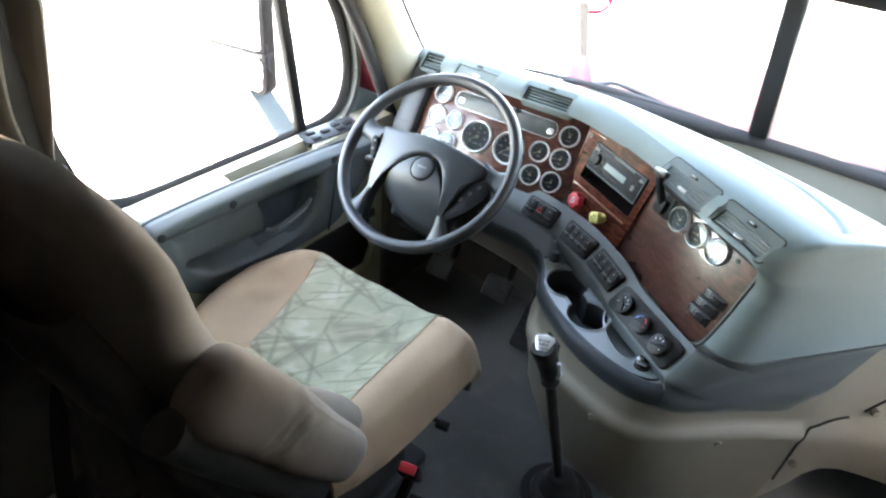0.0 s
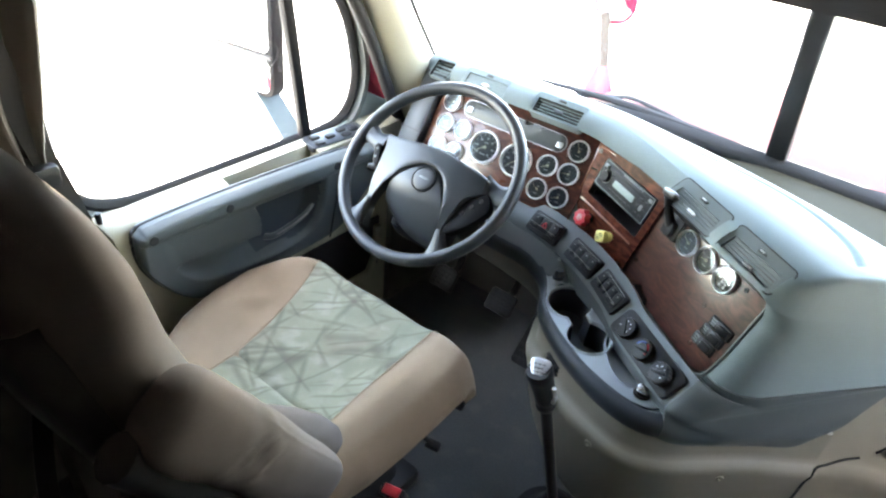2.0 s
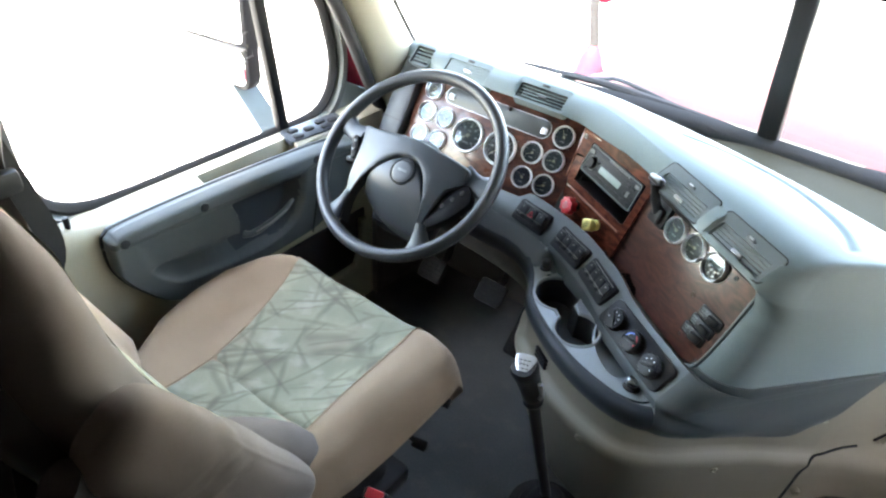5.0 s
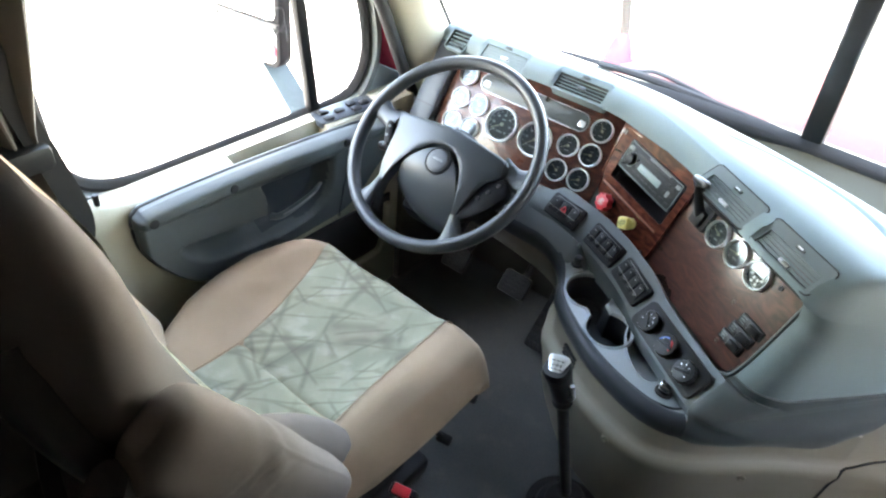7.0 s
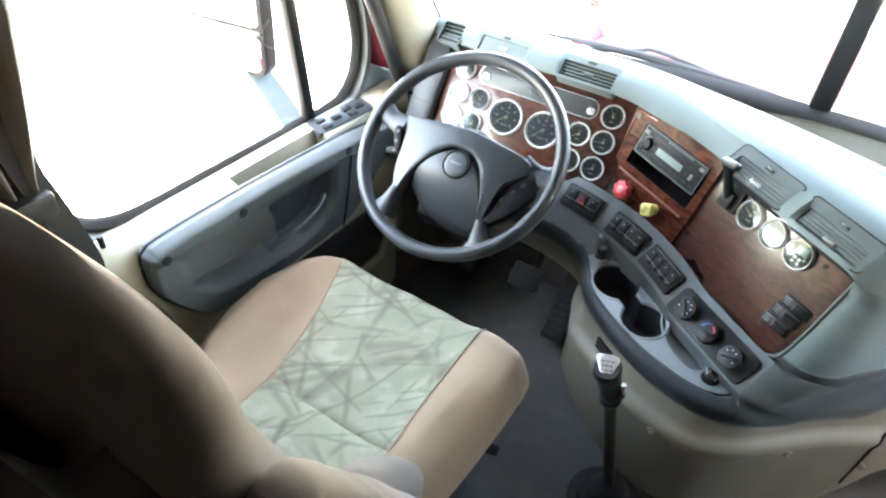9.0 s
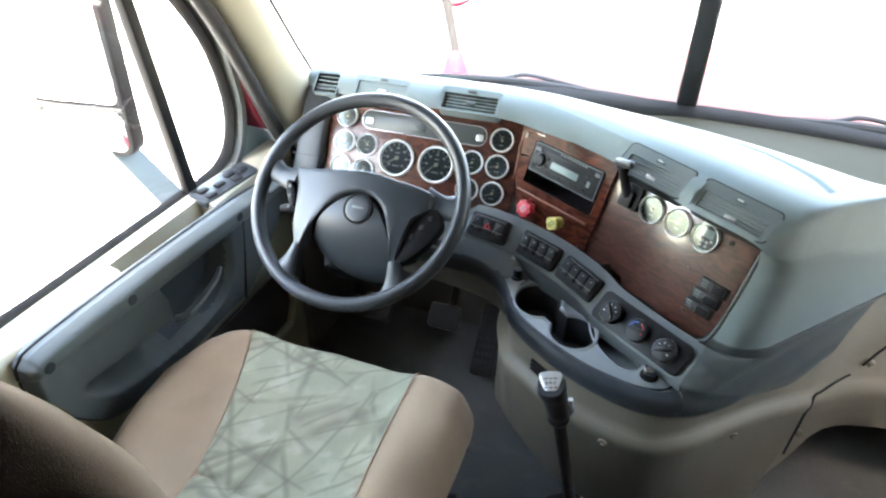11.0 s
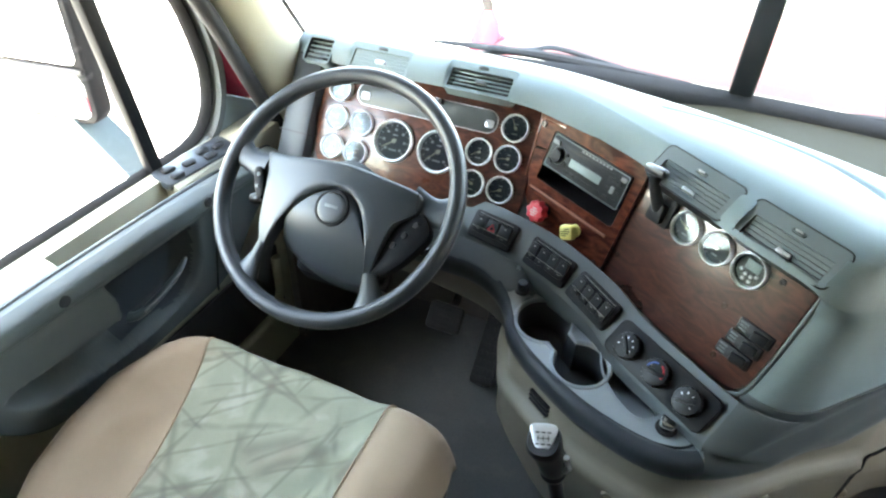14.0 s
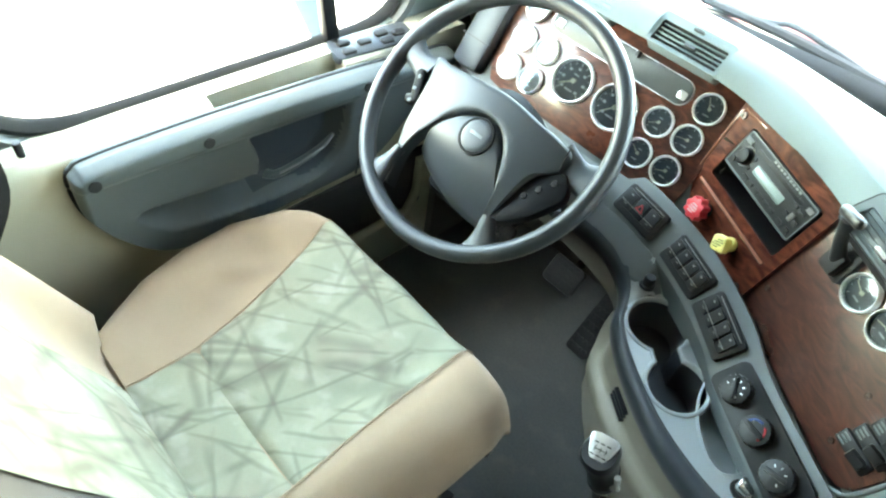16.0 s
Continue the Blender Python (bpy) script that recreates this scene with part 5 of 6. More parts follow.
def switch_module(x, w, kinds, name, label):
    t = thing(name, label, "switch bank", "switch banks on the dashboard ledge")
    m = on_ledge(nearest(x))
    bm = bmesh.new()
    slab(bm, m, rrect(0, 0, w, 0.060, 0.008), -0.008, 0.006, 0.003)
    part("bank_frame", bm, BLACK, t)
    k = len(kinds)
    for i, q in enumerate(kinds):
        u = (i - (k - 1) / 2) * (w - 0.014) / k
        bm = bmesh.new()
        box(bm, m @ pose(u, 0.001, 0.008, 12, 0, 0), ((w - 0.014) / k - 0.003, 0.036, 0.008), 0.002)
        part("rocker", bm, BLACK, t)
        bm = bmesh.new()
        if q == "h":
            for a in range(3):
                a0, a1 = radians(90 + 120 * a), radians(210 + 120 * a)
                p0, p1 = V(0.009 * math.cos(a0), 0.009 * math.sin(a0), 0), V(0.009 * math.cos(a1), 0.009 * math.sin(a1), 0)
                tube(bm, [m @ pose(u, 0.001, 0.0125, 12, 0, 0) @ p for p in (p0, p1)], 0.0013, 6)
            part("warning_triangle", bm, REDK, t, "red hazard triangle")
        else:
            box(bm, m @ pose(u, 0.011, 0.0145, 12, 0, 0), (0.004, 0.003, 0.0006))
            box(bm, m @ pose(u, -0.010, 0.0103, 12, 0, 0), (0.006, 0.0016, 0.0006))
            part("symbol", bm, PRINT, t)
    # pale bars stand in for the highlights on the bank's ridge and top edge
    bm = bmesh.new()
    box(bm, m @ Matrix.Translation((0, -0.006, 0.0125)), (w - 0.02, 0.0014, 0.002))
    part("ridge_highlight", bm, PRINT, t)
    bm = bmesh.new()
    box(bm, m @ Matrix.Translation((0, 0.0235, 0.0068)), (w - 0.024, 0.0014, 0.002))
    part("edge_highlight", bm, PRINT, t)


switch_module(-0.398, 0.106, "xhx", "hazard_switch_bank", "black switch bank with a red hazard triangle")
switch_module(-0.264, 0.114, "aaaa", "switch_bank", "black bank of four rocker switches")
switch_module(-0.147, 0.114, "aaaa", "switch_bank", "black bank of four rocker switches")


def climate_panel():
    t = thing("climate_control", "black heater control panel with three round knobs", "heater control")
    m = on_ledge(nearest(-0.003)) @ Matrix.Translation((0.003, 0.002, 0))
    bm = bmesh.new()
    slab(bm, m, rrect(0, 0, 0.228, 0.070, 0.014), -0.010, 0.006, 0.003)
    part("plate", bm, BLACK, t)
    for i, u in enumerate((-0.070, 0.0, 0.070)):
        q = m @ Matrix.Translation((u, -0.002, 0.004)) @ Matrix.Rotation(radians((-40, 15, 30)[i]), 4, "Z")
        bm = bmesh.new()
        o = [(0.0245 * (1 + 0.03 * math.cos(18 * a)) * math.cos(a), 0.0245 * (1 + 0.03 * math.cos(18 * a)) * math.sin(a)) for a in (2 * math.pi * k / 72 for k in range(72))]
        slab(bm, q, o, 0, 0.019, 0.004)
        knob = part("knob", bm, BLACK, t)
        bm = bmesh.new()
        box(bm, q @ Matrix.Translation((0, 0.0, 0.0205)), (0.036, 0.008, 0.006), 0.003)
        part("grip_bar", bm, BLACK, knob)
        bm = bmesh.new()
        for k in range(6 if i != 1 else 2):
            a = radians(200 - 44 * k)
            box(bm, m @ Matrix.Translation((u, -0.002, 0.0236)) @ Matrix.Rotation(a, 4, "Z") @ Matrix.Translation((0.014, 0, 0)), (0.004, 0.0018, 0.0006))
        part("markings", bm, STEEL, knob)
        if i == 1:
            for sgn, mt in ((1, REDK), (-1, BLUEP)):
                bm = bmesh.new()
                tube(bm, [m @ V(u + 0.016 * math.cos(a) , -0.002 + 0.016 * math.sin(a), 0.0235) for a in [radians(90 - sgn * (12 + 11 * k)) for k in range(9)]], 0.0016, 6)
                part("heat_arc", bm, mt, knob, "red warm arc" if sgn > 0 else "blue cold arc")


climate_panel()


def tray_knobs():
    t = thing("lighter_knob", "silver-topped cigarette lighter knob in the tray", "lighter")
    m = Matrix.Translation((0.031, 1.006, tray_z(1.006)))
    bm = bmesh.new()
    lathe(bm, m, [(0.019, 0), (0.018, 0.003), (0.013, 0.004), (0.013, 0.014), (0.0, 0.014)], 20)
    part("socket", bm, BLACK, t)
    bm = bmesh.new()
    slab(bm, m, rrect(0, 0, 0.026, 0.026, 0.008), 0.012, 0.023, 0.004)
    part("cap", bm, CHROME, t)
    t = thing("tray_button", "small round black button at the tray's end", "button")
    bm = bmesh.new()
    lathe(bm, Matrix.Translation((-0.297, 1.194, top_z(-0.297, 1.194))), [(0.015, -0.002), (0.014, 0.003), (0.0105, 0.004), (0.011, 0.018), (0.009, 0.022), (0.0, 0.023)], 20)
    part("button", bm, RIMM, t)


tray_knobs()

# grey side, turning round the corner beside the veneer, and the cream lower console
LOW = [(0.060, 0.957), (0.10, 0.972), (0.14, 1.002), (0.19, 1.054), (0.26, 1.122), (0.33, 1.175), (0.36, 1.198)]
def rail(pts, zs, n=30):
    return spline([(x, y, z) for (x, y), z in zip(pts, zs)], n)


SIDE = V(0.795, 0.607, 0)
def side_row(a, u, far, lift=0.0):
    """One level of the side: from the veneer's edge a along u, round the corner, then back to far."""
    k = [0.44, 0.53, 0.62, 0.812]
    p0 = V(float(np.interp(a.z, k, [0.145, 0.193, 0.209, 0.225])), float(np.interp(a.z, k, [0.996, 1.018, 1.040, 1.078])), 0)
    w = V(u.x, u.y, 0).normalized()
    run = max(0.014, ((p0.x - a.x) * SIDE.y - (p0.y - a.y) * SIDE.x) / (w.x * SIDE.y - w.y * SIDE.x))
    b = V(a.x + w.x * run, a.y + w.y * run, a.z + lift * 0.5)
    c = V(b.x + SIDE.x * run * 1.25, b.y + SIDE.y * run * 1.25, a.z + lift)
    turn = [a * (1 - f) ** 2 + b * (2 * f * (1 - f)) + c * f ** 2 for f in [q / 12 for q in range(13)]]
    return turn + [c.lerp(far, q / 14) for q in range(1, 15)]


ACROSS = WP.to_3x3() @ V(1, 0, 0)
levels = [(0.1795, 0.034), (0.178, 0.0), (0.1765, -0.04), (0.1725, -0.09), (0.1675, -0.14), (0.1635, -0.172)]
rows = []
for u, v in levels:
    a = WP @ V(u, v, -0.001)
    f = (a.z - 0.614) / (0.811 - 0.614)
    rows.append(side_row(a, ACROSS, V(0.452 - 0.012 * f, 1.268 - 0.013 * f, 0.655 + 0.148 * f), -0.008 * f))
brow = [p + V(0, 0, 0.001) for p in R0 if 0.166 < p.x < 0.445]
rows[0] = [brow[round(k * (len(brow) - 1) / 26)] for k in range(27)]
bm = bmesh.new()
fine = [spline(c, 30) for c in zip(*rows)]
loft(bm, [[c[k] for c in fine] for k in range(30)])
part("side_upper", bm, GREY, dash, "grey plastic side of the dashboard")
seam = [c[-1] for c in fine]
s3 = rail(LOW, [0.472, 0.455, 0.440, 0.43, 0.428, 0.436, 0.47], 27)
along = (CS[57] - CS[56]).normalized()
rows = [[p + V(0.002, -0.002, -0.0025) for p in seam]]
for a, far in ((WP @ V(0.1555, -0.189, -0.003), (0.449, 1.266, 0.648)), (UP[56], (0.445, 1.264, 0.64)), (CS[56], (0.437, 1.258, 0.63)), (LO[56], (0.430, 1.252, 0.615))):
    rows.append(side_row(a, along, V(*far), -0.012))
tip = TO[TIP] + V(0, 0, 0.002)
rows.append(side_row(tip, V(0.75, 0.35, 0), V(0.41, 1.237, 0.56), -0.02))
rows.append([p.lerp(q, 0.5) + V(0.004, -0.006, 0.0) for p, q in zip(rows[-1], s3)])
rows.append(s3)
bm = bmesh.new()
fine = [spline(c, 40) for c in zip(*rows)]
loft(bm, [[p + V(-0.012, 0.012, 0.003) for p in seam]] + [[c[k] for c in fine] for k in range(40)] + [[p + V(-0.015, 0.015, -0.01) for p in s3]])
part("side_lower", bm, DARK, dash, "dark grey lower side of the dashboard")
bm = bmesh.new()
m = basis(V(0.178, 1.0155, 0.520), (0.78, 0.62, 0.0), (0.6, -0.78, 0.1))
slab(bm, m, [(-0.03, -0.02), (0.022, -0.024), (0.032, 0.0), (0.035, 0.022), (-0.02, 0.022)], -0.01, -0.003, 0.001)
part("blank_plug", bm, DARK, dash)

# console: rails from below the rim to the floor
CT = spline([(x, y, 0) for x, y in [(-0.345, 1.40), (-0.338, 1.30), (-0.326, 1.22), (-0.306, 1.162), (-0.286, 1.112), (-0.25, 1.080), (-0.21, 1.053), (-0.147, 1.012), (-0.08, 0.984), (-0.02, 0.966), (0.03, 0.957), (0.065, 0.961), (0.10, 0.978), (0.142, 1.008), (0.195, 1.060), (0.27, 1.130), (0.335, 1.180), (0.39, 1.222)]], 80)
CB = spline([(x, y, 0) for x, y in [(-0.40, 1.55), (-0.385, 1.42), (-0.36, 1.32), (-0.325, 1.272), (-0.293, 1.235), (-0.252, 1.195), (-0.21, 1.155), (-0.16, 1.115), (-0.10, 1.08), (-0.03, 1.055), (0.03, 1.046), (0.08, 1.052), (0.12, 1.068), (0.17, 1.09), (0.23, 1.13), (0.29, 1.165), (0.35, 1.205)]], 80)
def cout(i):
    d = CT[min(i + 1, 79)] - CT[max(i - 1, 0)]
    return V(d.y, -d.x, 0).normalized()
bm = bmesh.new()
rails = [[V(p.x, p.y, 0.488) - cout(i) * 0.016 for i, p in enumerate(CT)]]
for off, z in ((-0.005, 0.478), (-0.004, 0.445), (-0.004, 0.405), (-0.004, 0.392), (0.004, 0.383), (0.014, 0.374), (0.018, 0.362), (0.016, 0.345), (0.010, 0.325)):
    rails.append([V(p.x, p.y, z) + cout(i) * off for i, p in enumerate(CT)])
for f in (0.35, 0.7, 1.0):
    rails.append([V(p.x, p.y, 0.31).lerp(V(q.x, q.y, -0.005), f) + cout(i) * 0.008 * (1 - f) for i, (p, q) in enumerate(zip(CT, CB))])
loft(bm, rails)
part("lower_console", bm, CONSOLE, dash, "cream plastic lower console with a raised belt")
# knee strip under the ledge: console plastic with the ledge's shade in its colour
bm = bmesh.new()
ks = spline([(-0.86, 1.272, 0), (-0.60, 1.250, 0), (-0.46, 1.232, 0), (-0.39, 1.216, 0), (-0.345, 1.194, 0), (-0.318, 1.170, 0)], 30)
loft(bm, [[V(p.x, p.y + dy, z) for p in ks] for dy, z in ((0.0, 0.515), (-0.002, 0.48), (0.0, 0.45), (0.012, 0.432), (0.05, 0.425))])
part("knee_strip", bm, KNEEM, dash, "taupe strip below the switch ledge, coloured darker for shade")
# unseen cover added to keep light off the footwell
bm = bmesh.new()
loft(bm, [[V(p.x, p.y + dy, z) for p in ks] for dy, z in ((0.048, 0.427), (0.12, 0.445), (0.22, 0.47), (0.42, 0.50))])
part("footwell_light_cover", bm, BLACK, dash, "unseen black cover under the dashboard that shades the footwell")
for x, y, z in ((0.322, 1.172, 0.303), (0.235, 1.082, 0.335), (-0.03, 0.954, 0.345), (0.405, 1.236, 0.238), (0.50, 1.30, 0.44)):
    bm = bmesh.new()
    m = basis(V(x, y, z), (0.8, 0.6, 0), (0.6, -0.8, 0)) if x > 0.1 else basis(V(x, y, z), (1, 0, 0), (0, -1, 0))
    lathe(bm, m, [(0, 0.004), (0.003, 0.004), (0.004, 0.007), (0.0085, 0.006), (0.010, 0.0), (0.010, -0.01)], 16)
    part("trim_plug", bm, CONSOLE, dash)
# vent slits in the console
for k in range(3):
    bm = bmesh.new()
    i = next(j for j in range(80) if CT[j].x > -0.205)
    box(bm, basis(V(CT[i].x, CT[i].y, 0.425 - 0.012 * k) - cout(i) * 0.004, cout(i).cross(V(0, 0, 1)), cout(i)), (0.055, 0.006, 0.016), 0.001)
    part("slit", bm, BLACK, dash)

# passenger side: cream panels, with the dark arch of the footwell
bm = bmesh.new()
pr = []
for f in [k / 48 for k in range(49)]:
    x = 0.34 + 0.68 * f
    turn = max(0.0, x - 0.43)
    y = 1.1965 + 0.75 * (min(x, 0.43) - 0.34) + 0.34 * (1 - math.exp(-turn / 0.10)) * 0.10 / 0.45 + 0.05 * turn
    arch = float(np.interp(x, [0.34, 0.368, 0.416, 0.44, 0.465, 0.50, 1.1], [0.02, 0.079, 0.142, 0.190, 0.214, 0.224, 0.224]))
    pr.append([V(x - 0.01, y + 0.06, arch - 0.01), V(x, y + 0.008, arch - 0.004), V(x, y, arch + 0.004), V(x, y - 0.002, max(arch + 0.02, 0.285)), V(x + 0.003, y - 0.010, max(arch + 0.05, 0.315)), V(x + 0.004, y - 0.016, 0.345), V(x + 0.003, y - 0.014, 0.368), V(x + 0.001, y - 0.004, 0.384), V(x, y + 0.004, 0.396), V(x + 0.002, y + 0.005, 0.50), V(x + 0.004, y + 0.006, 0.64), V(x + 0.006, y + 0.010, 0.72), V(x, max(y + 0.014, float(np.interp(x, [0.44, 0.70, 1.0], [1.255, 1.40, 1.46])) + 0.01), 0.805), V(x, float(np.interp(x, [0.44, 0.70, 1.0], [1.255, 1.40, 1.46])) + 0.06, 0.83)])
loft(bm, pr)
part("passenger_panel", bm, CONSOLE, dash, "cream passenger-side dashboard panel")
bm = bmesh.new()
tube(bm, [p + V(0.004, -0.008, 0) for p in spline([(0.376, 1.203, 0.20), (0.380, 1.206, 0.27), (0.384, 1.210, 0.335), (0.389, 1.212, 0.36), (0.390, 1.220, 0.385), (0.402, 1.226, 0.40), (0.425, 1.240, 0.425), (0.45, 1.260, 0.435)], 30)], 0.0032, 6)
tube(bm, [(0.476, 1.272, 0.452), (0.50, 1.287, 0.49), (0.53, 1.30, 0.53)], 0.003, 6)
part("trim_gap", bm, BLACK, dash, "dark gap between the console trims")
bm = bmesh.new()
box(bm, V(0.0, 1.63, 0.36), (2.1, 0.04, 0.84))
box(bm, V(-0.99, 1.48, 0.28), (0.04, 0.34, 0.62))
tagged(part("wall_fire", bm, SLEEPER), "dark carpeted firewall behind the pedals", "wall", kind="structure")


# ---- steering wheel ----
def steering_wheel():
    t = thing("steering_wheel", "dark grey four-spoke truck steering wheel with a round blank emblem", "steering wheel")
    m = basis(V(-0.622, 1.037, 0.779), (1, 0, 0), (0, -0.664, 0.748))
    R = 0.230
    bm = bmesh.new()
    rails = []
    for i in range(96):
        a = 2 * math.pi * i / 96
        c = V(R * math.cos(a), R * math.sin(a), 0)
        e = V(math.cos(a), math.sin(a), 0)
        rails.append([m @ (c + e * 0.0155 * math.cos(b) + V(0, 0, 0.0175 * math.sin(b))) for b in (2 * math.pi * k / 16 for k in range(16))])
    loft(bm, rails, closed=True, across=True)
    part("rim", bm, LEATHER, t)
    # the pad's arch: a wing from spoke to spoke with a leg down either side
    def high(p, k=0.0):
        return 0.043 - 1.2 * ((p.x - 0.012) ** 2 + (p.y + 0.005) ** 2) + k
    outer = [(-0.122, -0.180), (-0.108, -0.132), (-0.121, -0.092), (-0.128, -0.050), (-0.139, 0.0), (-0.160, 0.042), (-0.115, 0.041), (-0.050, 0.045), (0.020, 0.051), (0.090, 0.046), (0.163, 0.037), (0.172, 0.004), (0.140, -0.026), (0.129, -0.076), (0.122, -0.134)]
    inner = [(-0.086, -0.192), (-0.090, -0.130), (-0.078, -0.092), (-0.062, -0.064), (-0.042, -0.036), (-0.027, -0.019), (-0.012, -0.007), (0.004, 0.001), (0.026, 0.005), (0.050, 0.0), (0.072, -0.018), (0.087, -0.042), (0.099, -0.070), (0.107, -0.095), (0.114, -0.136)]
    T, B = spline([(x, y, 0) for x, y in outer], 90), spline([(x, y, 0) for x, y in inner], 90)
    bm = bmesh.new()
    rails = []
    for f, k in ((0.0, -0.034), (0.0, -0.008), (0.03, -0.003), (0.10, 0.0), (0.25, 0.0), (0.5, 0.0), (0.75, 0.0), (0.90, 0.001), (0.965, -0.001), (1.0, -0.006), (1.0, -0.030)):
        rails.append([m @ (p.lerp(q, f) + V(0, 0, high(p.lerp(q, f), k))) for p, q in zip(T, B)])
    loft(bm, rails)
    part("pad", bm, PADM, t, "grey vinyl centre pad")
    # hub cover that swells inside the arch and falls away below
    bm = bmesh.new()
    low = spline([(-0.080, -0.100, 0), (-0.062, -0.128, 0), (-0.02, -0.148, 0), (0.03, -0.155, 0), (0.08, -0.150, 0), (0.113, -0.136, 0)], 90)
    rails = []
    for i in range(26):
        f = i / 25
        r = []
        for j, (p, q) in enumerate(zip([B[12 + round(77 * j / 89)] for j in range(90)], low)):
            c = p.lerp(q, f)
            side = min(j, 89 - j) / 89
            z = 0.038 - 1.3 * (c.x - 0.024) ** 2 - 8.5 * max(0.0, -0.040 - c.y) ** 2
            z -= 0.020 * max(0.0, 1 - f / 0.07) ** 2 + 0.030 * max(0.0, 1 - side / 0.10) ** 2 * (1 if j < 45 else 0.3) + 0.03 * max(0.0, (f - 0.9) / 0.1) ** 2
            r.append(m @ V(c.x, c.y, z))
        rails.append(r)
    loft(bm, rails)
    part("hub_cover", bm, PADM, t, "grey vinyl hub cover inside the pad")
    ec = m @ basis(V(0.0255, -0.0325, 0.0375), (1, 0, 0), (-0.02, -0.03, 1))
    bm = bmesh.new()
    lathe(bm, ec, [(0, 0.0035), (0.020, 0.0033), (0.0265, 0.0022), (0.0280, 0.0005), (0.0285, -0.004)], 40)
    emblem = part("emblem", bm, PADM, t, "round grey emblem disc")
    bm = bmesh.new()
    lathe(bm, ec, [(0.0272, -0.003), (0.0280, 0.0018), (0.0300, 0.0022), (0.0322, 0.0016), (0.0330, -0.004)], 40)
    part("emblem_gap", bm, PODM, emblem)
    bm = bmesh.new()
    box(bm, ec @ Matrix.Translation((0, 0.002, 0.0033)), (0.026, 0.005, 0.0012), 0.0004)
    part("emblem_bar", bm, DARK, emblem)
    for pts in (((0.160, 0.040), (0.163, 0.020), (0.168, 0.002)), ((-0.108, -0.132), (-0.100, -0.130), (-0.090, -0.127)), ((0.112, -0.131), (0.122, -0.129), (0.134, -0.124))):
        bm = bmesh.new()
        tube(bm, [m @ V(x, y, high(V(x, y, 0)) + 0.0006) for x, y in pts], 0.0013, 6)
        part("pad_seam", bm, BLACK, t)
    # spokes
    def spoke(name, pts, ws, zs):
        bm = bmesh.new()
        n = 14
        c = spline([V(x, y, z) for (x, y), z in zip(pts, zs)], n)
        w = [p.x for p in spline([V(q, 0, 0) for q in ws], n)]
        rails = []
        for i, p in enumerate(c):
            d = (c[min(i + 1, n - 1)] - c[max(i - 1, 0)]).normalized()
            s = d.cross(V(0, 0, 1)).normalized()
            rails.append([m @ (p + s * w[i] * math.cos(a) + V(0, 0, 0.011 * math.sin(a))) for a in (2 * math.pi * k / 12 for k in range(12))])
        g = loft(bm, rails, closed=True)
        bm.faces.new(g[0]), bm.faces.new(g[-1])
        part(name, bm, PADM, t)
    spoke("spoke", [(-0.15, 0.012), (-0.19, 0.018), (-0.225, 0.032)], [0.030, 0.022, 0.028], [0.0, -0.004, -0.002])
    spoke("spoke", [(0.15, 0.015), (0.19, 0.015), (0.225, 0.02)], [0.038, 0.026, 0.034], [0.0, -0.004, -0.002])
    spoke("spoke", [(-0.098, -0.125), (-0.103, -0.148), (-0.110, -0.170), (-0.117, -0.190)], [0.010, 0.013, 0.020, 0.032], [0.006, 0.002, -0.002, -0.003])
    spoke("spoke", [(0.124, -0.120), (0.131, -0.143), (0.137, -0.162), (0.141, -0.177)], [0.012, 0.019, 0.026, 0.034], [0.012, 0.004, -0.001, -0.003])
    # thumb switches
    for pts in (((-0.165, 0.000), (-0.150, 0.004), (-0.128, -0.038), (-0.135, -0.050), (-0.150, -0.035)), ((0.182, 0.004), (0.160, -0.004), (0.138, -0.030), (0.126, -0.080), (0.117, -0.130), (0.138, -0.120), (0.165, -0.094), (0.188, -0.060), (0.202, -0.026))):
        bm = bmesh.new()
        o = spline([V(x, y, 0) for x, y in pts], 40, True)
        slab(bm, m, [(p.x, p.y) for p in o], -0.012, 0.018 if pts[0][0] < 0 else 0.011, 0.004)
        pod = part("switch_pod", bm, PODM, t, "glossy black thumb switch pod")
        cx = sum(p[0] for p in pts) / len(pts)
        for k in range(3):
            bm = bmesh.new()
            lathe(bm, m @ Matrix.Translation((cx + (0.016 - 0.014 * k if cx > 0 else -0.006 + 0.006 * k), -0.016 - 0.022 * k + (0.0 if cx > 0 else 0.008), 0.017 if cx < 0 else 0.010)), [(0.006 if cx > 0 else 0.0042, 0), (0.005 if cx > 0 else 0.0034, 0.003), (0, 0.0035)], 12)
            part("button", bm, DARK if cx < 0 else BLACK, pod)
    # column and stalks
    bm = bmesh.new()
    lathe(bm, m, [(0.0, -0.02), (0.062, -0.022), (0.075, -0.035), (0.078, -0.10), (0.066, -0.20), (0.06, -0.36), (0.0, -0.36)], 28)
    box(bm, m @ Matrix.Translation((0.0, -0.10, -0.125)), (0.17, 0.11, 0.09), 0.03)
    part("column_cover", bm, PODM, t, "black steering column cover")
    for s in (-1, 1):
        bm = bmesh.new()
        tube(bm, spline([m @ V(s * 0.06, -0.02, -0.06), m @ V(s * 0.13, -0.03, -0.05), m @ V(s * 0.19, -0.05, -0.04)], 10), [0.008, 0.008, 0.008, 0.009, 0.010, 0.011, 0.012, 0.012, 0.012, 0.009], 10)
        part("stalk", bm, BLACK, t)


steering_wheel()


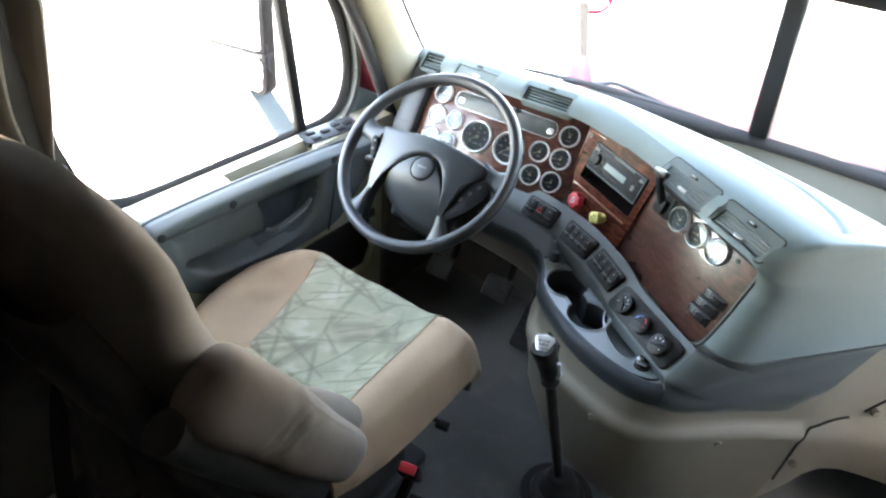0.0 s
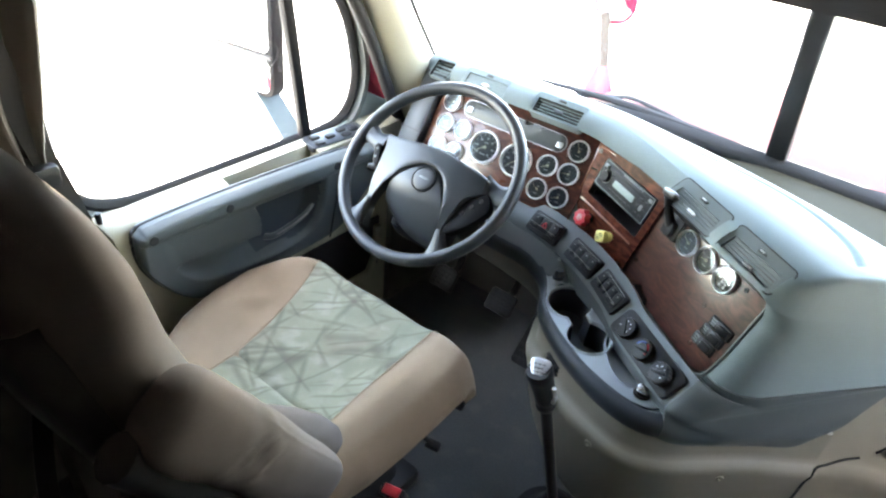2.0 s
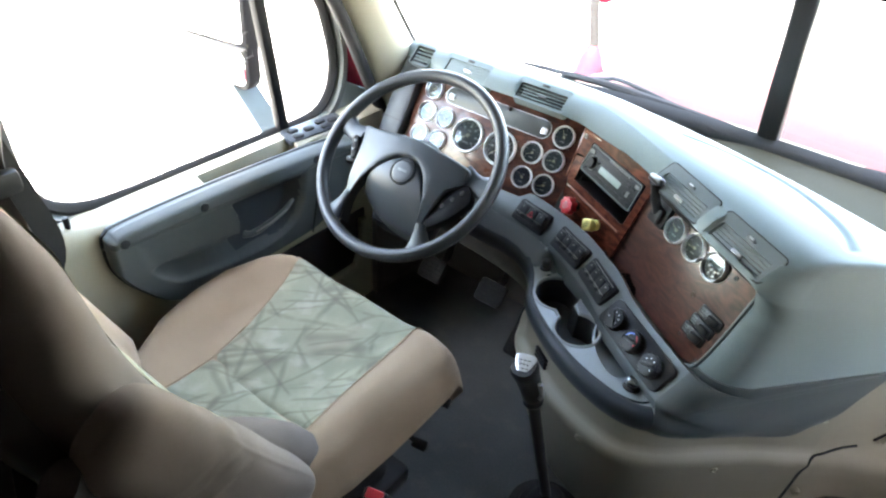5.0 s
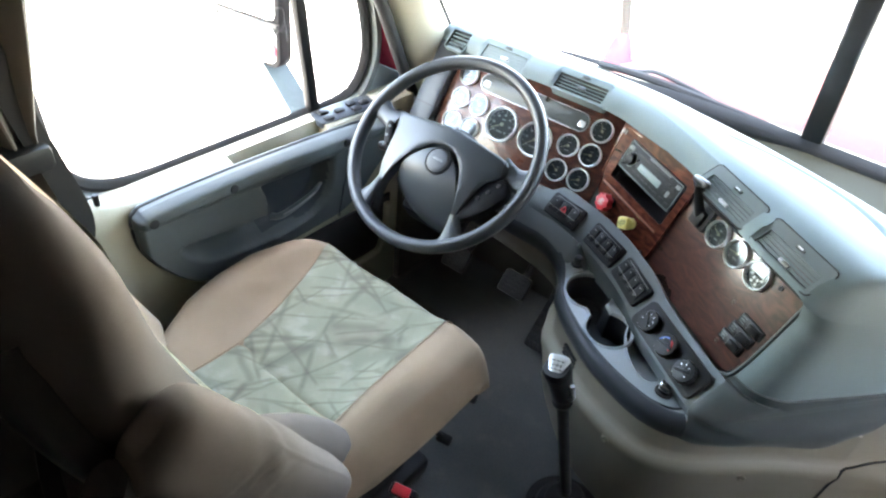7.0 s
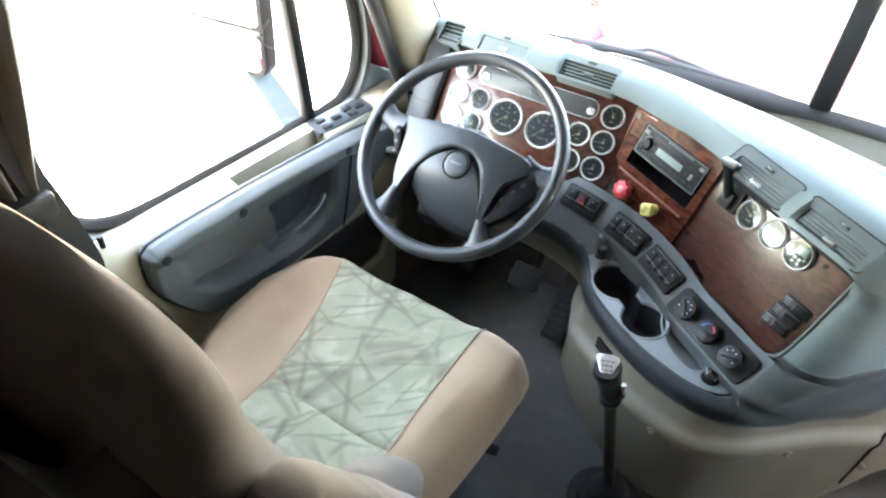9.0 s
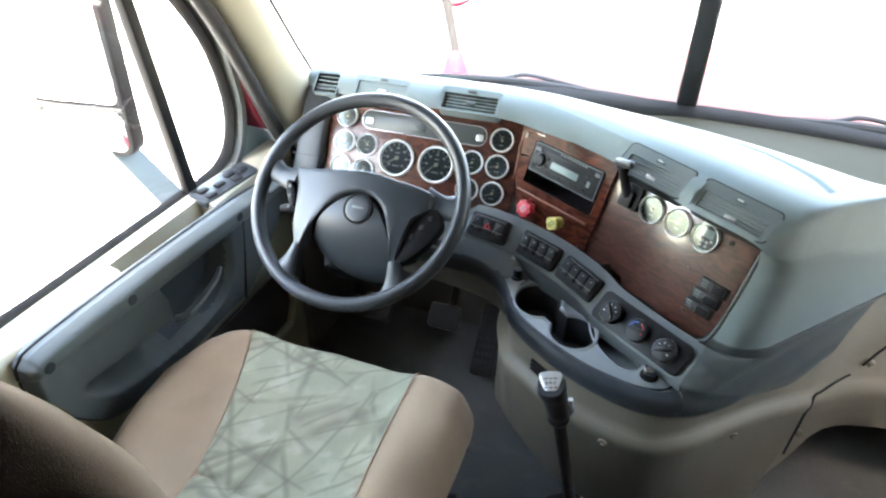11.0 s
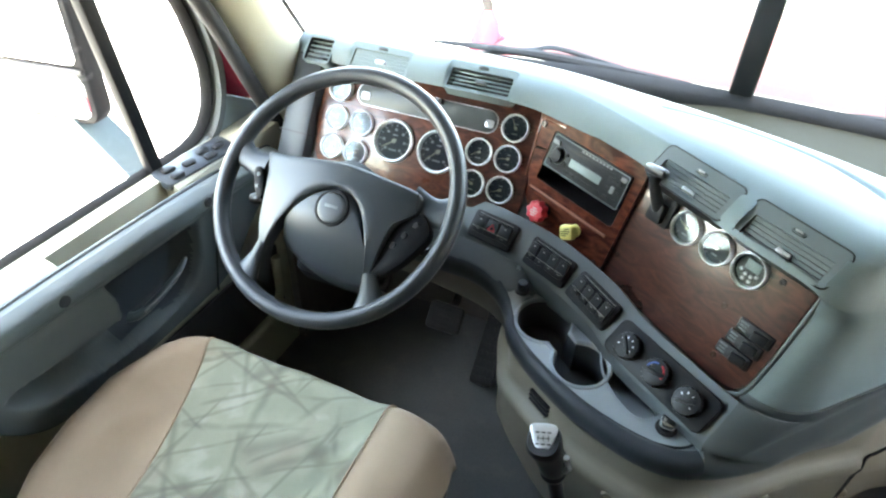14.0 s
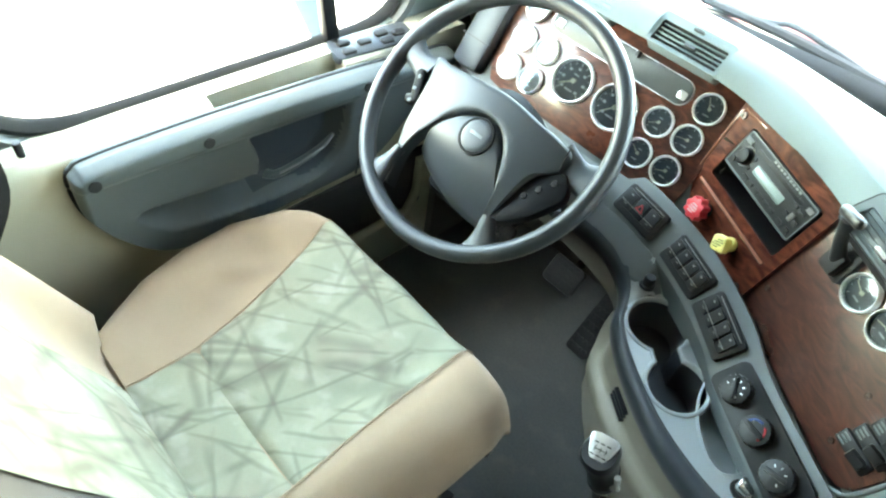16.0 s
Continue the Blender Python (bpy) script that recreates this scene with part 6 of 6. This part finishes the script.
# ---- gear lever ----
def gear_lever():
    t = thing("gear_lever", "black gear lever with a silver shift-pattern cap", "gear lever")
    base, top = V(-0.06, 0.955, 0.0), V(-0.137, 0.850, 0.590)
    ax = (top - base).normalized()
    bm = bmesh.new()
    lathe(bm, Matrix.Translation((base.x, base.y, 0)), [(0.10, 0.0), (0.098, 0.008), (0.075, 0.015), (0.07, 0.03), (0.055, 0.038), (0.052, 0.055), (0.04, 0.065), (0.036, 0.085), (0.028, 0.095), (0, 0.10)], 28)
    part("boot", bm, RUBBER, t, "folded black rubber boot")
    bm = bmesh.new()
    path = spline([base + V(0, 0, 0.05), base.lerp(top, 0.4) + V(0.004, 0.004, 0), base.lerp(top, 0.80), top], 16)
    tube(bm, path, 0.013, 14)
    part("shaft", bm, BLACK, t)
    m = basis(base.lerp(top, 0.80), (1, 0.1, 0.1), ax)
    bm = bmesh.new()
    lathe(bm, m, [(0.016, -0.012), (0.021, -0.006), (0.022, 0.0), (0.019, 0.004), (0.019, 0.012), (0.024, 0.020), (0.024, 0.05), (0.0, 0.05)], 24)
    part("collar", bm, BLACK, t)
    bm = bmesh.new()
    rails = []
    for f, rx, ry, ox in ((0.0, 0.021, 0.022, 0.0), (0.25, 0.022, 0.024, 0.0), (0.5, 0.023, 0.025, -0.002), (0.75, 0.025, 0.028, -0.004), (0.92, 0.027, 0.031, -0.006), (1.0, 0.024, 0.028, -0.006)):
        rails.append([m @ V(ox + rx * math.copysign(abs(math.cos(a)) ** 0.8, math.cos(a)), -0.004 * f * 3 + ry * math.copysign(abs(math.sin(a)) ** 0.8, math.sin(a)), 0.02 + 0.105 * f) for a in (2 * math.pi * k / 24 for k in range(24))])
    g = loft(bm, rails, closed=True)
    bm.faces.new(g[0]), bm.faces.new(g[-1])
    part("grip", bm, BLACK, t, "black moulded grip")
    q = m @ Matrix.Translation((-0.006, -0.012, 0.122)) @ pose(0, 0, 0, 16, 0, 8)
    bm = bmesh.new()
    o = [(p.x, p.y) for p in spline([V(x, y, 0) for x, y in ((-0.020, 0.021), (0.0, 0.025), (0.020, 0.021), (0.018, 0.004), (0.007, -0.024), (0.0, -0.027), (-0.007, -0.024), (-0.018, 0.004))], 32, True)]
    slab(bm, q, o, -0.004, 0.007, 0.003)
    cap = part("pattern_cap", bm, SILVER, t, "silver cap with a shift pattern")
    bm = bmesh.new()
    for v in (0.010, -0.008):
        for k in range(3):
            box(bm, q @ Matrix.Translation((-0.009 + 0.009 * k, v, 0.0072)), (0.0062, 0.0020, 0.0005))
    box(bm, q @ Matrix.Translation((0, 0.001, 0.0072)), (0.020, 0.0012, 0.0005))
    for k in range(3):
        box(bm, q @ Matrix.Translation((-0.008 + 0.008 * k, 0.001, 0.0072)), (0.0010, 0.009, 0.0005))
    part("pattern_print", bm, BLACK, cap)
    bm = bmesh.new()
    tube(bm, [m @ V(0.024, -0.012, 0.035), m @ V(0.031, -0.016, 0.055), m @ V(0.028, -0.014, 0.085)], 0.005, 8)
    part("range_switch", bm, SILVER, t)


gear_lever()


# ---- driver's seat ----
def driver_seat():
    t = thing("driver_seat", "tan velour driver's seat with a pale twig-print centre", "seat")
    cx, hw = -0.598, 0.306

    VS = [0.0, 0.1, 0.24, 0.45, 0.65, 0.85, 1.0]
    def edges(v):
        return float(np.interp(v, VS, [-0.850, -0.878, -0.910, -0.932, -0.936, -0.905, -0.850])), float(np.interp(v, VS, [-0.32, -0.303, -0.290, -0.283, -0.279, -0.279, -0.294]))
    def centre(v):
        """The printed centre's two edges."""
        return float(np.interp(v, VS, [-0.700, -0.700, -0.700, -0.722, -0.748, -0.778, -0.797])), float(np.interp(v, VS, [-0.392, -0.394, -0.400, -0.408, -0.412, -0.412, -0.410]))

    def cushion(x0, x1, lift, y0, y1, within=None, n=49):
        """Top of the cushion between x0 and x1 (across, -1..1) of its own edges or of within."""
        rails = []
        for i in range(n):
            w = (x0 + (x1 - x0) * i / (n - 1) + 1) / 2
            r = []
            for j in range(57):
                v = y0 + (y1 - y0) * j / 56
                xl, xr = edges(v)
                a, b = within(v) if within else (xl, xr)
                x = a + (b - a) * w
                u = (x - (xl + xr) / 2) / ((xr - xl) / 2)
                d = min(x - xl, xr - x)
                cl, cr = centre(v)
                bulge = 0.026 * math.exp(-((d - 0.085) / 0.055) ** 2) * (0.65 + 0.35 * math.sin(math.pi * v))
                dip = -0.010 * math.cos(min(1, abs(u)) * math.pi / 2) * math.sin(math.pi * v)
                edge = -0.060 * max(0, 1 - d / 0.055) ** 2.3 if x - xl < xr - x else -0.048 * max(0, 1 - d / 0.042) ** 2.3
                front = -0.062 * max(0, (v - 0.88) / 0.12) ** 2.6
                seam = -0.0014 * (math.exp(-((x - cl) / 0.006) ** 2) + math.exp(-((x - cr) / 0.006) ** 2))
                if cl < x < cr:
                    seam -= 0.008 * math.exp(-((v - 0.235 + 0.02 * u) / 0.011) ** 2)
                crumple = 0.0022 * math.sin(9 * v + 5 * u) * math.sin(14 * u - 4 * v) + 0.006 * math.exp(-((x + 0.80 - 0.18 * (v - 0.5)) / 0.012) ** 2 - ((v - 0.52) / 0.10) ** 2)
                r.append(V(x, 0.385 + (0.490 - (0.030 if u < 0 else 0.014) * u * u) * v, 0.487 + 0.028 * v + bulge + dip + edge + front + seam + crumple + lift))
            rails.append(r)
        return rails
    bm = bmesh.new()
    rails = cushion(-1, 1, 0, 0, 1)
    g = loft(bm, rails)
    # skirt
    ring = [r[0] for r in g] + [v for v in g[-1][1:]] + [r[-1] for r in reversed(g[:-1])] + [v for v in reversed(g[0][1:-1])]
    low = []
    for v in ring:
        d = V(v.co.x - cx, v.co.y - 0.62, 0).normalized()
        low.append((bm.verts.new(v.co + d * 0.004 + V(0, 0, -0.028)), bm.verts.new(v.co - d * 0.022 + V(0, 0, -0.066))))
    n = len(ring)
    for i in range(n):
        j = (i + 1) % n
        bm.faces.new((ring[i], ring[j], low[j][0], low[i][0]))
        bm.faces.new((low[i][0], low[j][0], low[j][1], low[i][1]))
    part("cushion", bm, CLOTH, t, "tan velour seat cushion")
    bm = bmesh.new()
    loft(bm, cushion(-0.985, 0.985, 0.0018, 0.0, 0.985, centre))
    part("cushion_insert", bm, CAMO, t, "pale twig-print cushion centre")
    for u in (-1, 1):
        bm = bmesh.new()
        tube(bm, [p + V(0, 0, 0.004) for p in cushion(u, u, 0.0, 0.0, 0.985, centre, 2)[0]], 0.0014, 6)
        part("piping", bm, CLOTH, t)

    # backrest: level sections, its front curving back with the height
    FRONT = ((0.40, 0.400), (0.44, 0.397), (0.54, 0.366), (0.658, 0.321), (0.775, 0.276), (0.876, 0.241), (0.960, 0.220), (1.027, 0.212), (1.077, 0.204), (1.119, 0.178))
    def front_y(z):
        return float(np.interp(z, [a for a, b in FRONT], [b for a, b in FRONT]))
    def section(z, w, d, lift=0.0, n=56):
        """A rounded level section at height z, half-width w, depth d."""
        r = []
        for k in range(n):
            a = 2 * math.pi * k / n
            ca, sa = math.cos(a), math.sin(a)
            x = 0.02 + w * (1.0 if ca > 0 else 1.09) * math.copysign(abs(ca) ** (0.75 if ca > 0 else 0.60), ca)
            bol = (0.018 if ca > 0 else 0.056) * math.exp(-((abs(x - 0.02) / max(w, 0.01) - (0.78 if ca > 0 else 0.90)) / 0.17) ** 2) * max(0.0, min(1.0, (z - 0.44) / 0.10)) * max(0.0, min(1.0, (1.05 - z) / 0.22)) if sa > 0 else 0
            r.append(V(cx + x, front_y(z) + lift + bol - d / 2 * (1 - math.copysign(abs(sa) ** 0.9, sa)), z))
        return r
    SEC = [(0.44, 0.245, 0.13), (0.46, 0.258, 0.145), (0.54, 0.272, 0.155), (0.66, 0.282, 0.16), (0.775, 0.284, 0.16), (0.876, 0.281, 0.16), (0.96, 0.277, 0.155), (1.02, 0.272, 0.14), (1.06, 0.262, 0.12), (1.09, 0.235, 0.10), (1.11, 0.18, 0.075), (1.122, 0.09, 0.04)]
    bm = bmesh.new()
    g = loft(bm, [section(s, w, d) for s, w, d in SEC], closed=True)
    bm.faces.new(g[0]), bm.faces.new(g[-1])
    back = part("backrest", bm, [CLOTH, SHADECLOTH], t, "tan velour backrest with brown sides darkened for shade")
    # sides and back take the brown velour, its tone lowered for shade
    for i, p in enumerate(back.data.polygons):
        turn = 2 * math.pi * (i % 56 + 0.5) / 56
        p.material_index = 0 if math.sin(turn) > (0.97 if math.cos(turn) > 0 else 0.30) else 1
    bm = bmesh.new()
    rails = []
    for s, w, d in SEC[1:9]:
        full = section(s, w, d, 0.004, 112)
        mid = [p for k, p in enumerate(full) if k < 56 and abs(p.x - cx - 0.02) < w * 0.50]
        mid.sort(key=lambda p: p.x)
        rails.append([mid[round(i * (len(mid) - 1) / 15)] for i in range(16)])
    loft(bm, rails)
    part("backrest_insert", bm, CAMO, t, "pale twig-print backrest centre")
    bm = bmesh.new()
    rails = []
    for z, w, d in ((0.40, 0.245, 0.14), (0.5, 0.262, 0.14), (0.66, 0.286, 0.14), (0.80, 0.286, 0.14), (0.9, 0.275, 0.14), (0.98, 0.25, 0.14), (1.03, 0.18, 0.14)):
        rails.append([V(cx + 0.02 + w * math.sin(a), front_y(z) - d * 0.88 - 0.060 * max(0, math.cos(a)) ** 0.5, z) for a in [radians(-90 + 180 * k / 20) for k in range(21)]])
    loft(bm, rails)
    part("back_shell", bm, BLACK, t, "black plastic shell behind the backrest")

    # drooping armrest
    a, b = V(-0.262, 0.150, 0.945), V(-0.235, 0.330, 0.668)
    d = (b - a).normalized()
    n = V(0, -d.z, d.y).normalized()
    s = d.cross(n)
    bm = bmesh.new()
    rails = []
    shape = spline([V(*p) for p in ((-0.12, 0.018, 0.02), (-0.09, 0.032, 0.040), (-0.03, 0.042, 0.055), (0.10, 0.046, 0.060), (0.25, 0.046, 0.058), (0.40, 0.050, 0.054), (0.6, 0.052, 0.052), (0.8, 0.050, 0.048), (0.91, 0.046, 0.044), (0.985, 0.036, 0.034), (1.025, 0.022, 0.02), (1.04, 0.006, 0.006))], 130)
    for f, w, h in shape:
        c = a.lerp(b, f)
        r = []
        for q in (2 * math.pi * k / 96 for k in range(96)):
            lie = (q + math.pi) % (2 * math.pi) - math.pi
            crease = sum(hh * (math.exp(-((f - f0 - 0.10 * lie) / 0.014) ** 2) - 0.9 * math.exp(-((f - f0 - 0.032 - 0.10 * lie) / 0.018) ** 2)) for f0, hh in ((0.29, 0.0034), (0.375, 0.0026), (0.23, 0.0014))) * math.exp(-((lie - 0.05) / 0.42) ** 2)
            ridge = 0.0014 * math.exp(-(((q + math.pi) % (2 * math.pi) - math.pi - 0.84) / 0.07) ** 2) * min(1.0, max(0.0, (f - 0.22) / 0.15)) * min(1.0, max(0.0, (0.97 - f) / 0.25))
            fold = crease + 0.0018 * math.sin(f * 11 - 2 * q) + 0.0012 * math.sin(f * 34 + 3.1 * math.sin(q) + 1.3 * q) * math.exp(-((f - 0.32) / 0.14) ** 2) + ridge
            r.append(c + s * (w + fold) * math.copysign(abs(math.cos(q)) ** 0.68, math.cos(q)) + n * (h + fold) * math.copysign(abs(math.sin(q)) ** 0.68, math.sin(q)))
        rails.append(r)
    g = loft(bm, rails, closed=True)
    bm.faces.new(g[0]), bm.faces.new(g[-1])
    part("armrest", bm, ARMCLOTH, t, "brown velour armrest with a wrinkled cover")
    bm = bmesh.new()
    c0, c1 = V(-0.300, 0.235, 0.82), V(-0.296, 0.405, 0.625)
    rails = []
    for f, w, h in ((0.0, 0.012, 0.012), (0.06, 0.028, 0.03), (0.25, 0.038, 0.042), (0.5, 0.043, 0.046), (0.75, 0.043, 0.044), (0.92, 0.036, 0.036), (1.02, 0.022, 0.022), (1.05, 0.008, 0.008)):
        c = c0.lerp(c1, f)
        rails.append([c + s * w * math.cos(q) + n * h * math.sin(q) + V(0.003 * math.sin(q * 2 + f * 11), 0, 0) for q in (2 * math.pi * k / 28 for k in range(28))])
    g = loft(bm, rails, closed=True)
    bm.faces.new(g[0]), bm.faces.new(g[-1])
    part("armrest_fold", bm, ARMCLOTH, t, "loose fold of the armrest cover")
    bm = bmesh.new()
    box(bm, basis(V(-0.315, 0.19, 0.80), (1, 0, 0), (0, -0.25, 0.97)), (0.05, 0.06, 0.14), 0.012)
    part("armrest_pivot", bm, BLACK, t)
    bm = bmesh.new()
    tube(bm, [a.lerp(b, f) - n * 0.062 for f in (-0.1, 0.1, 0.4, 0.7, 0.95)], [0.028, 0.032, 0.032, 0.030, 0.022], 12)
    part("armrest_frame", bm, BLACK, t, "black frame under the armrest")
    # base
    bm = bmesh.new()
    box(bm, V(cx, 0.60, 0.36), (0.50, 0.40, 0.08), 0.02)
    box(bm, V(cx, 0.30, 0.26), (0.46, 0.14, 0.44), 0.03)
    part("seat_pan", bm, BLACK, t, "black seat pan")
    bm = bmesh.new()
    rails = []
    for k in range(9):
        z = 0.05 + 0.28 * k / 8
        w = 0.17 + (0.018 if k % 2 else 0.0)
        rails.append([V(cx + p[0], 0.58 + p[1], z) for p in rrect(0, 0, 2 * w, 2 * w, 0.05)])
    loft(bm, rails, closed=True)
    part("suspension_bellows", bm, RUBBER, t, "black pleated suspension bellows")
    bm = bmesh.new()
    box(bm, V(cx, 0.58, 0.03), (0.42, 0.46, 0.06), 0.015)
    part("pedestal", bm, BLACK, t)
    for p, q in ((V(-0.335, 0.79, 0.395), V(-0.300, 0.80, 0.392)), (V(-0.335, 0.70, 0.36), V(-0.295, 0.715, 0.33))):
        bm = bmesh.new()
        tube(bm, [p + V(-0.05, 0, 0.01), p, q], [0.005, 0.006, 0.006], 8)
        box(bm, basis(q, (0.9, 0.2, 0), (0, 0, 1)), (0.035, 0.022, 0.016), 0.005)
        part("lever", bm, BLACK, t, "black seat adjuster lever")


driver_seat()


def belts():
    t = thing("belt_buckle", "black seat belt buckle with a red release button", "belt buckle")
    m = basis(V(-0.243, 0.518, 0.418), (0.95, 0.2, 0.1), (0.15, -0.45, 0.88))
    bm = bmesh.new()
    box(bm, m @ Matrix.Translation((0, 0, -0.02)), (0.048, 0.024, 0.07), 0.006)
    part("body", bm, BLACK, t)
    bm = bmesh.new()
    box(bm, m @ Matrix.Translation((0.0, 0.001, 0.016)), (0.034, 0.020, 0.014), 0.003)
    part("release_button", bm, REDK, t, "red release button")
    bm = bmesh.new()
    tube(bm, spline([m @ V(0, 0, -0.05), V(-0.26, 0.48, 0.26), V(-0.30, 0.47, 0.12), V(-0.34, 0.48, 0.02)], 12), 0.012, 8)
    part("stalk", bm, BLACK, t)
    t = thing("tether_clip", "black plastic clip hanging beside the seat", "clip")
    bm = bmesh.new()
    box(bm, basis(V(-0.205, 0.50, 0.375), (0.9, 0.3, 0), (0.3, -0.3, 0.9)), (0.036, 0.014, 0.028), 0.004)
    tube(bm, [(-0.205, 0.50, 0.36), (-0.23, 0.49, 0.22), (-0.30, 0.48, 0.05), (-0.33, 0.48, 0.01)], 0.006, 6)
    part("clip", bm, BLACK, t)
    t = thing("seat_belt", "black seat belt strap hanging beside the door", "seat belt")
    bm = bmesh.new()
    path = spline([V(-1.06, 0.30, 1.45), V(-1.03, 0.335, 1.0), V(-1.00, 0.358, 0.84), V(-0.965, 0.365, 0.71), V(-0.95, 0.30, 0.60), V(-0.94, 0.20, 0.45), V(-0.94, 0.14, 0.2), V(-0.94, 0.12, 0.0)], 40)
    loft(bm, [[p + V(a * 0.006, b * 0.022, b * 0.004) for p in path] for a, b in ((-0.3, -1), (0.3, -1), (0.3, 1), (-0.3, 1))], across=True)
    part("strap", bm, BLACK, t)
    bm = bmesh.new()
    box(bm, V(-1.058, 0.30, 1.45), (0.03, 0.06, 0.05), 0.008)
    part("belt_guide", bm, BLACK, t, "black plastic belt guide")


belts()


def pedals():
    for x, y, z, w, h, name, label in ((-0.735, 1.315, 0.235, 0.085, 0.075, "clutch_pedal", "black ribbed clutch pedal"), (-0.545, 1.375, 0.205, 0.095, 0.075, "brake_pedal", "black ribbed brake pedal"), (-0.415, 1.40, 0.13, 0.065, 0.22, "accelerator_pedal", "long black accelerator pedal")):
        t = thing(name, label, "pedal", "foot pedals")
        m = basis(V(x, y, z), (1, 0, 0), (0, -0.75, 0.66))
        bm = bmesh.new()
        slab(bm, m, rrect(0, 0, w, h, 0.012), -0.010, 0.006, 0.003)
        pad = part("pad", bm, RUBBER, t)
        k = 5 if h < 0.1 else 9
        for i in range(k):
            for j in range(4):
                bm = bmesh.new()
                box(bm, m @ Matrix.Translation(((j - 1.5) * w * 0.22, (i - (k - 1) / 2) * h / (k + 0.6), 0.0075)), (w * 0.15, h / k * 0.5, 0.004), 0.001, 1)
                part("tread_block", bm, RUBBER, pad)
        bm = bmesh.new()
        tube(bm, spline([m @ V(0, h * 0.2, -0.01), m @ V(0.005, h * 0.9, -0.05), V(x, y + 0.13, z + 0.22), V(x, y + 0.16, z + 0.38)], 12), 0.012, 8)
        part("arm", bm, BLACK, t)


pedals()


# ---- curtain ----
def curtain():
    t = thing("curtain", "grey-brown gathered cab curtain tied beside the window", "curtain")
    rails = []
    for i in range(41):
        z = 1.95 - 1.30 * i / 40
        pinch = math.exp(-((z - 0.87) / 0.10) ** 2)
        front = 0.365 + 0.055 * min(1.0, max(0, (z - 0.90) / 0.28)) + (0.0 if z > 0.9 else 0.0) - 0.01 * pinch
        back = -0.02 + 0.20 * pinch
        r = []
        for j in range(61):
            f = j / 60
            y = back + (front - back) * f
            x = -1.03 + 0.028 * (1 - 0.5 * pinch) * math.sin(f * 2 * math.pi * 5.5 + 0.4 * math.sin(z * 3)) + 0.010 * math.sin(f * 31 + z * 4)
            r.append(V(x, y, z))
        rails.append(r)
    bm = bmesh.new()
    loft(bm, rails + [[p + V(-0.005, 0, 0) for p in r] for r in reversed(rails)], across=True)
    part("cloth", bm, CURTAIN, t)
    bm = bmesh.new()
    box(bm, V(-1.03, 0.27, 0.865), (0.085, 0.19, 0.05), 0.012)
    part("tie_band", bm, BLACK, t, "dark tie band")
    bm = bmesh.new()
    box(bm, V(-1.03, 0.2, 1.955), (0.03, 0.6, 0.02), 0.004)
    part("rail", bm, STEEL, t)


curtain()
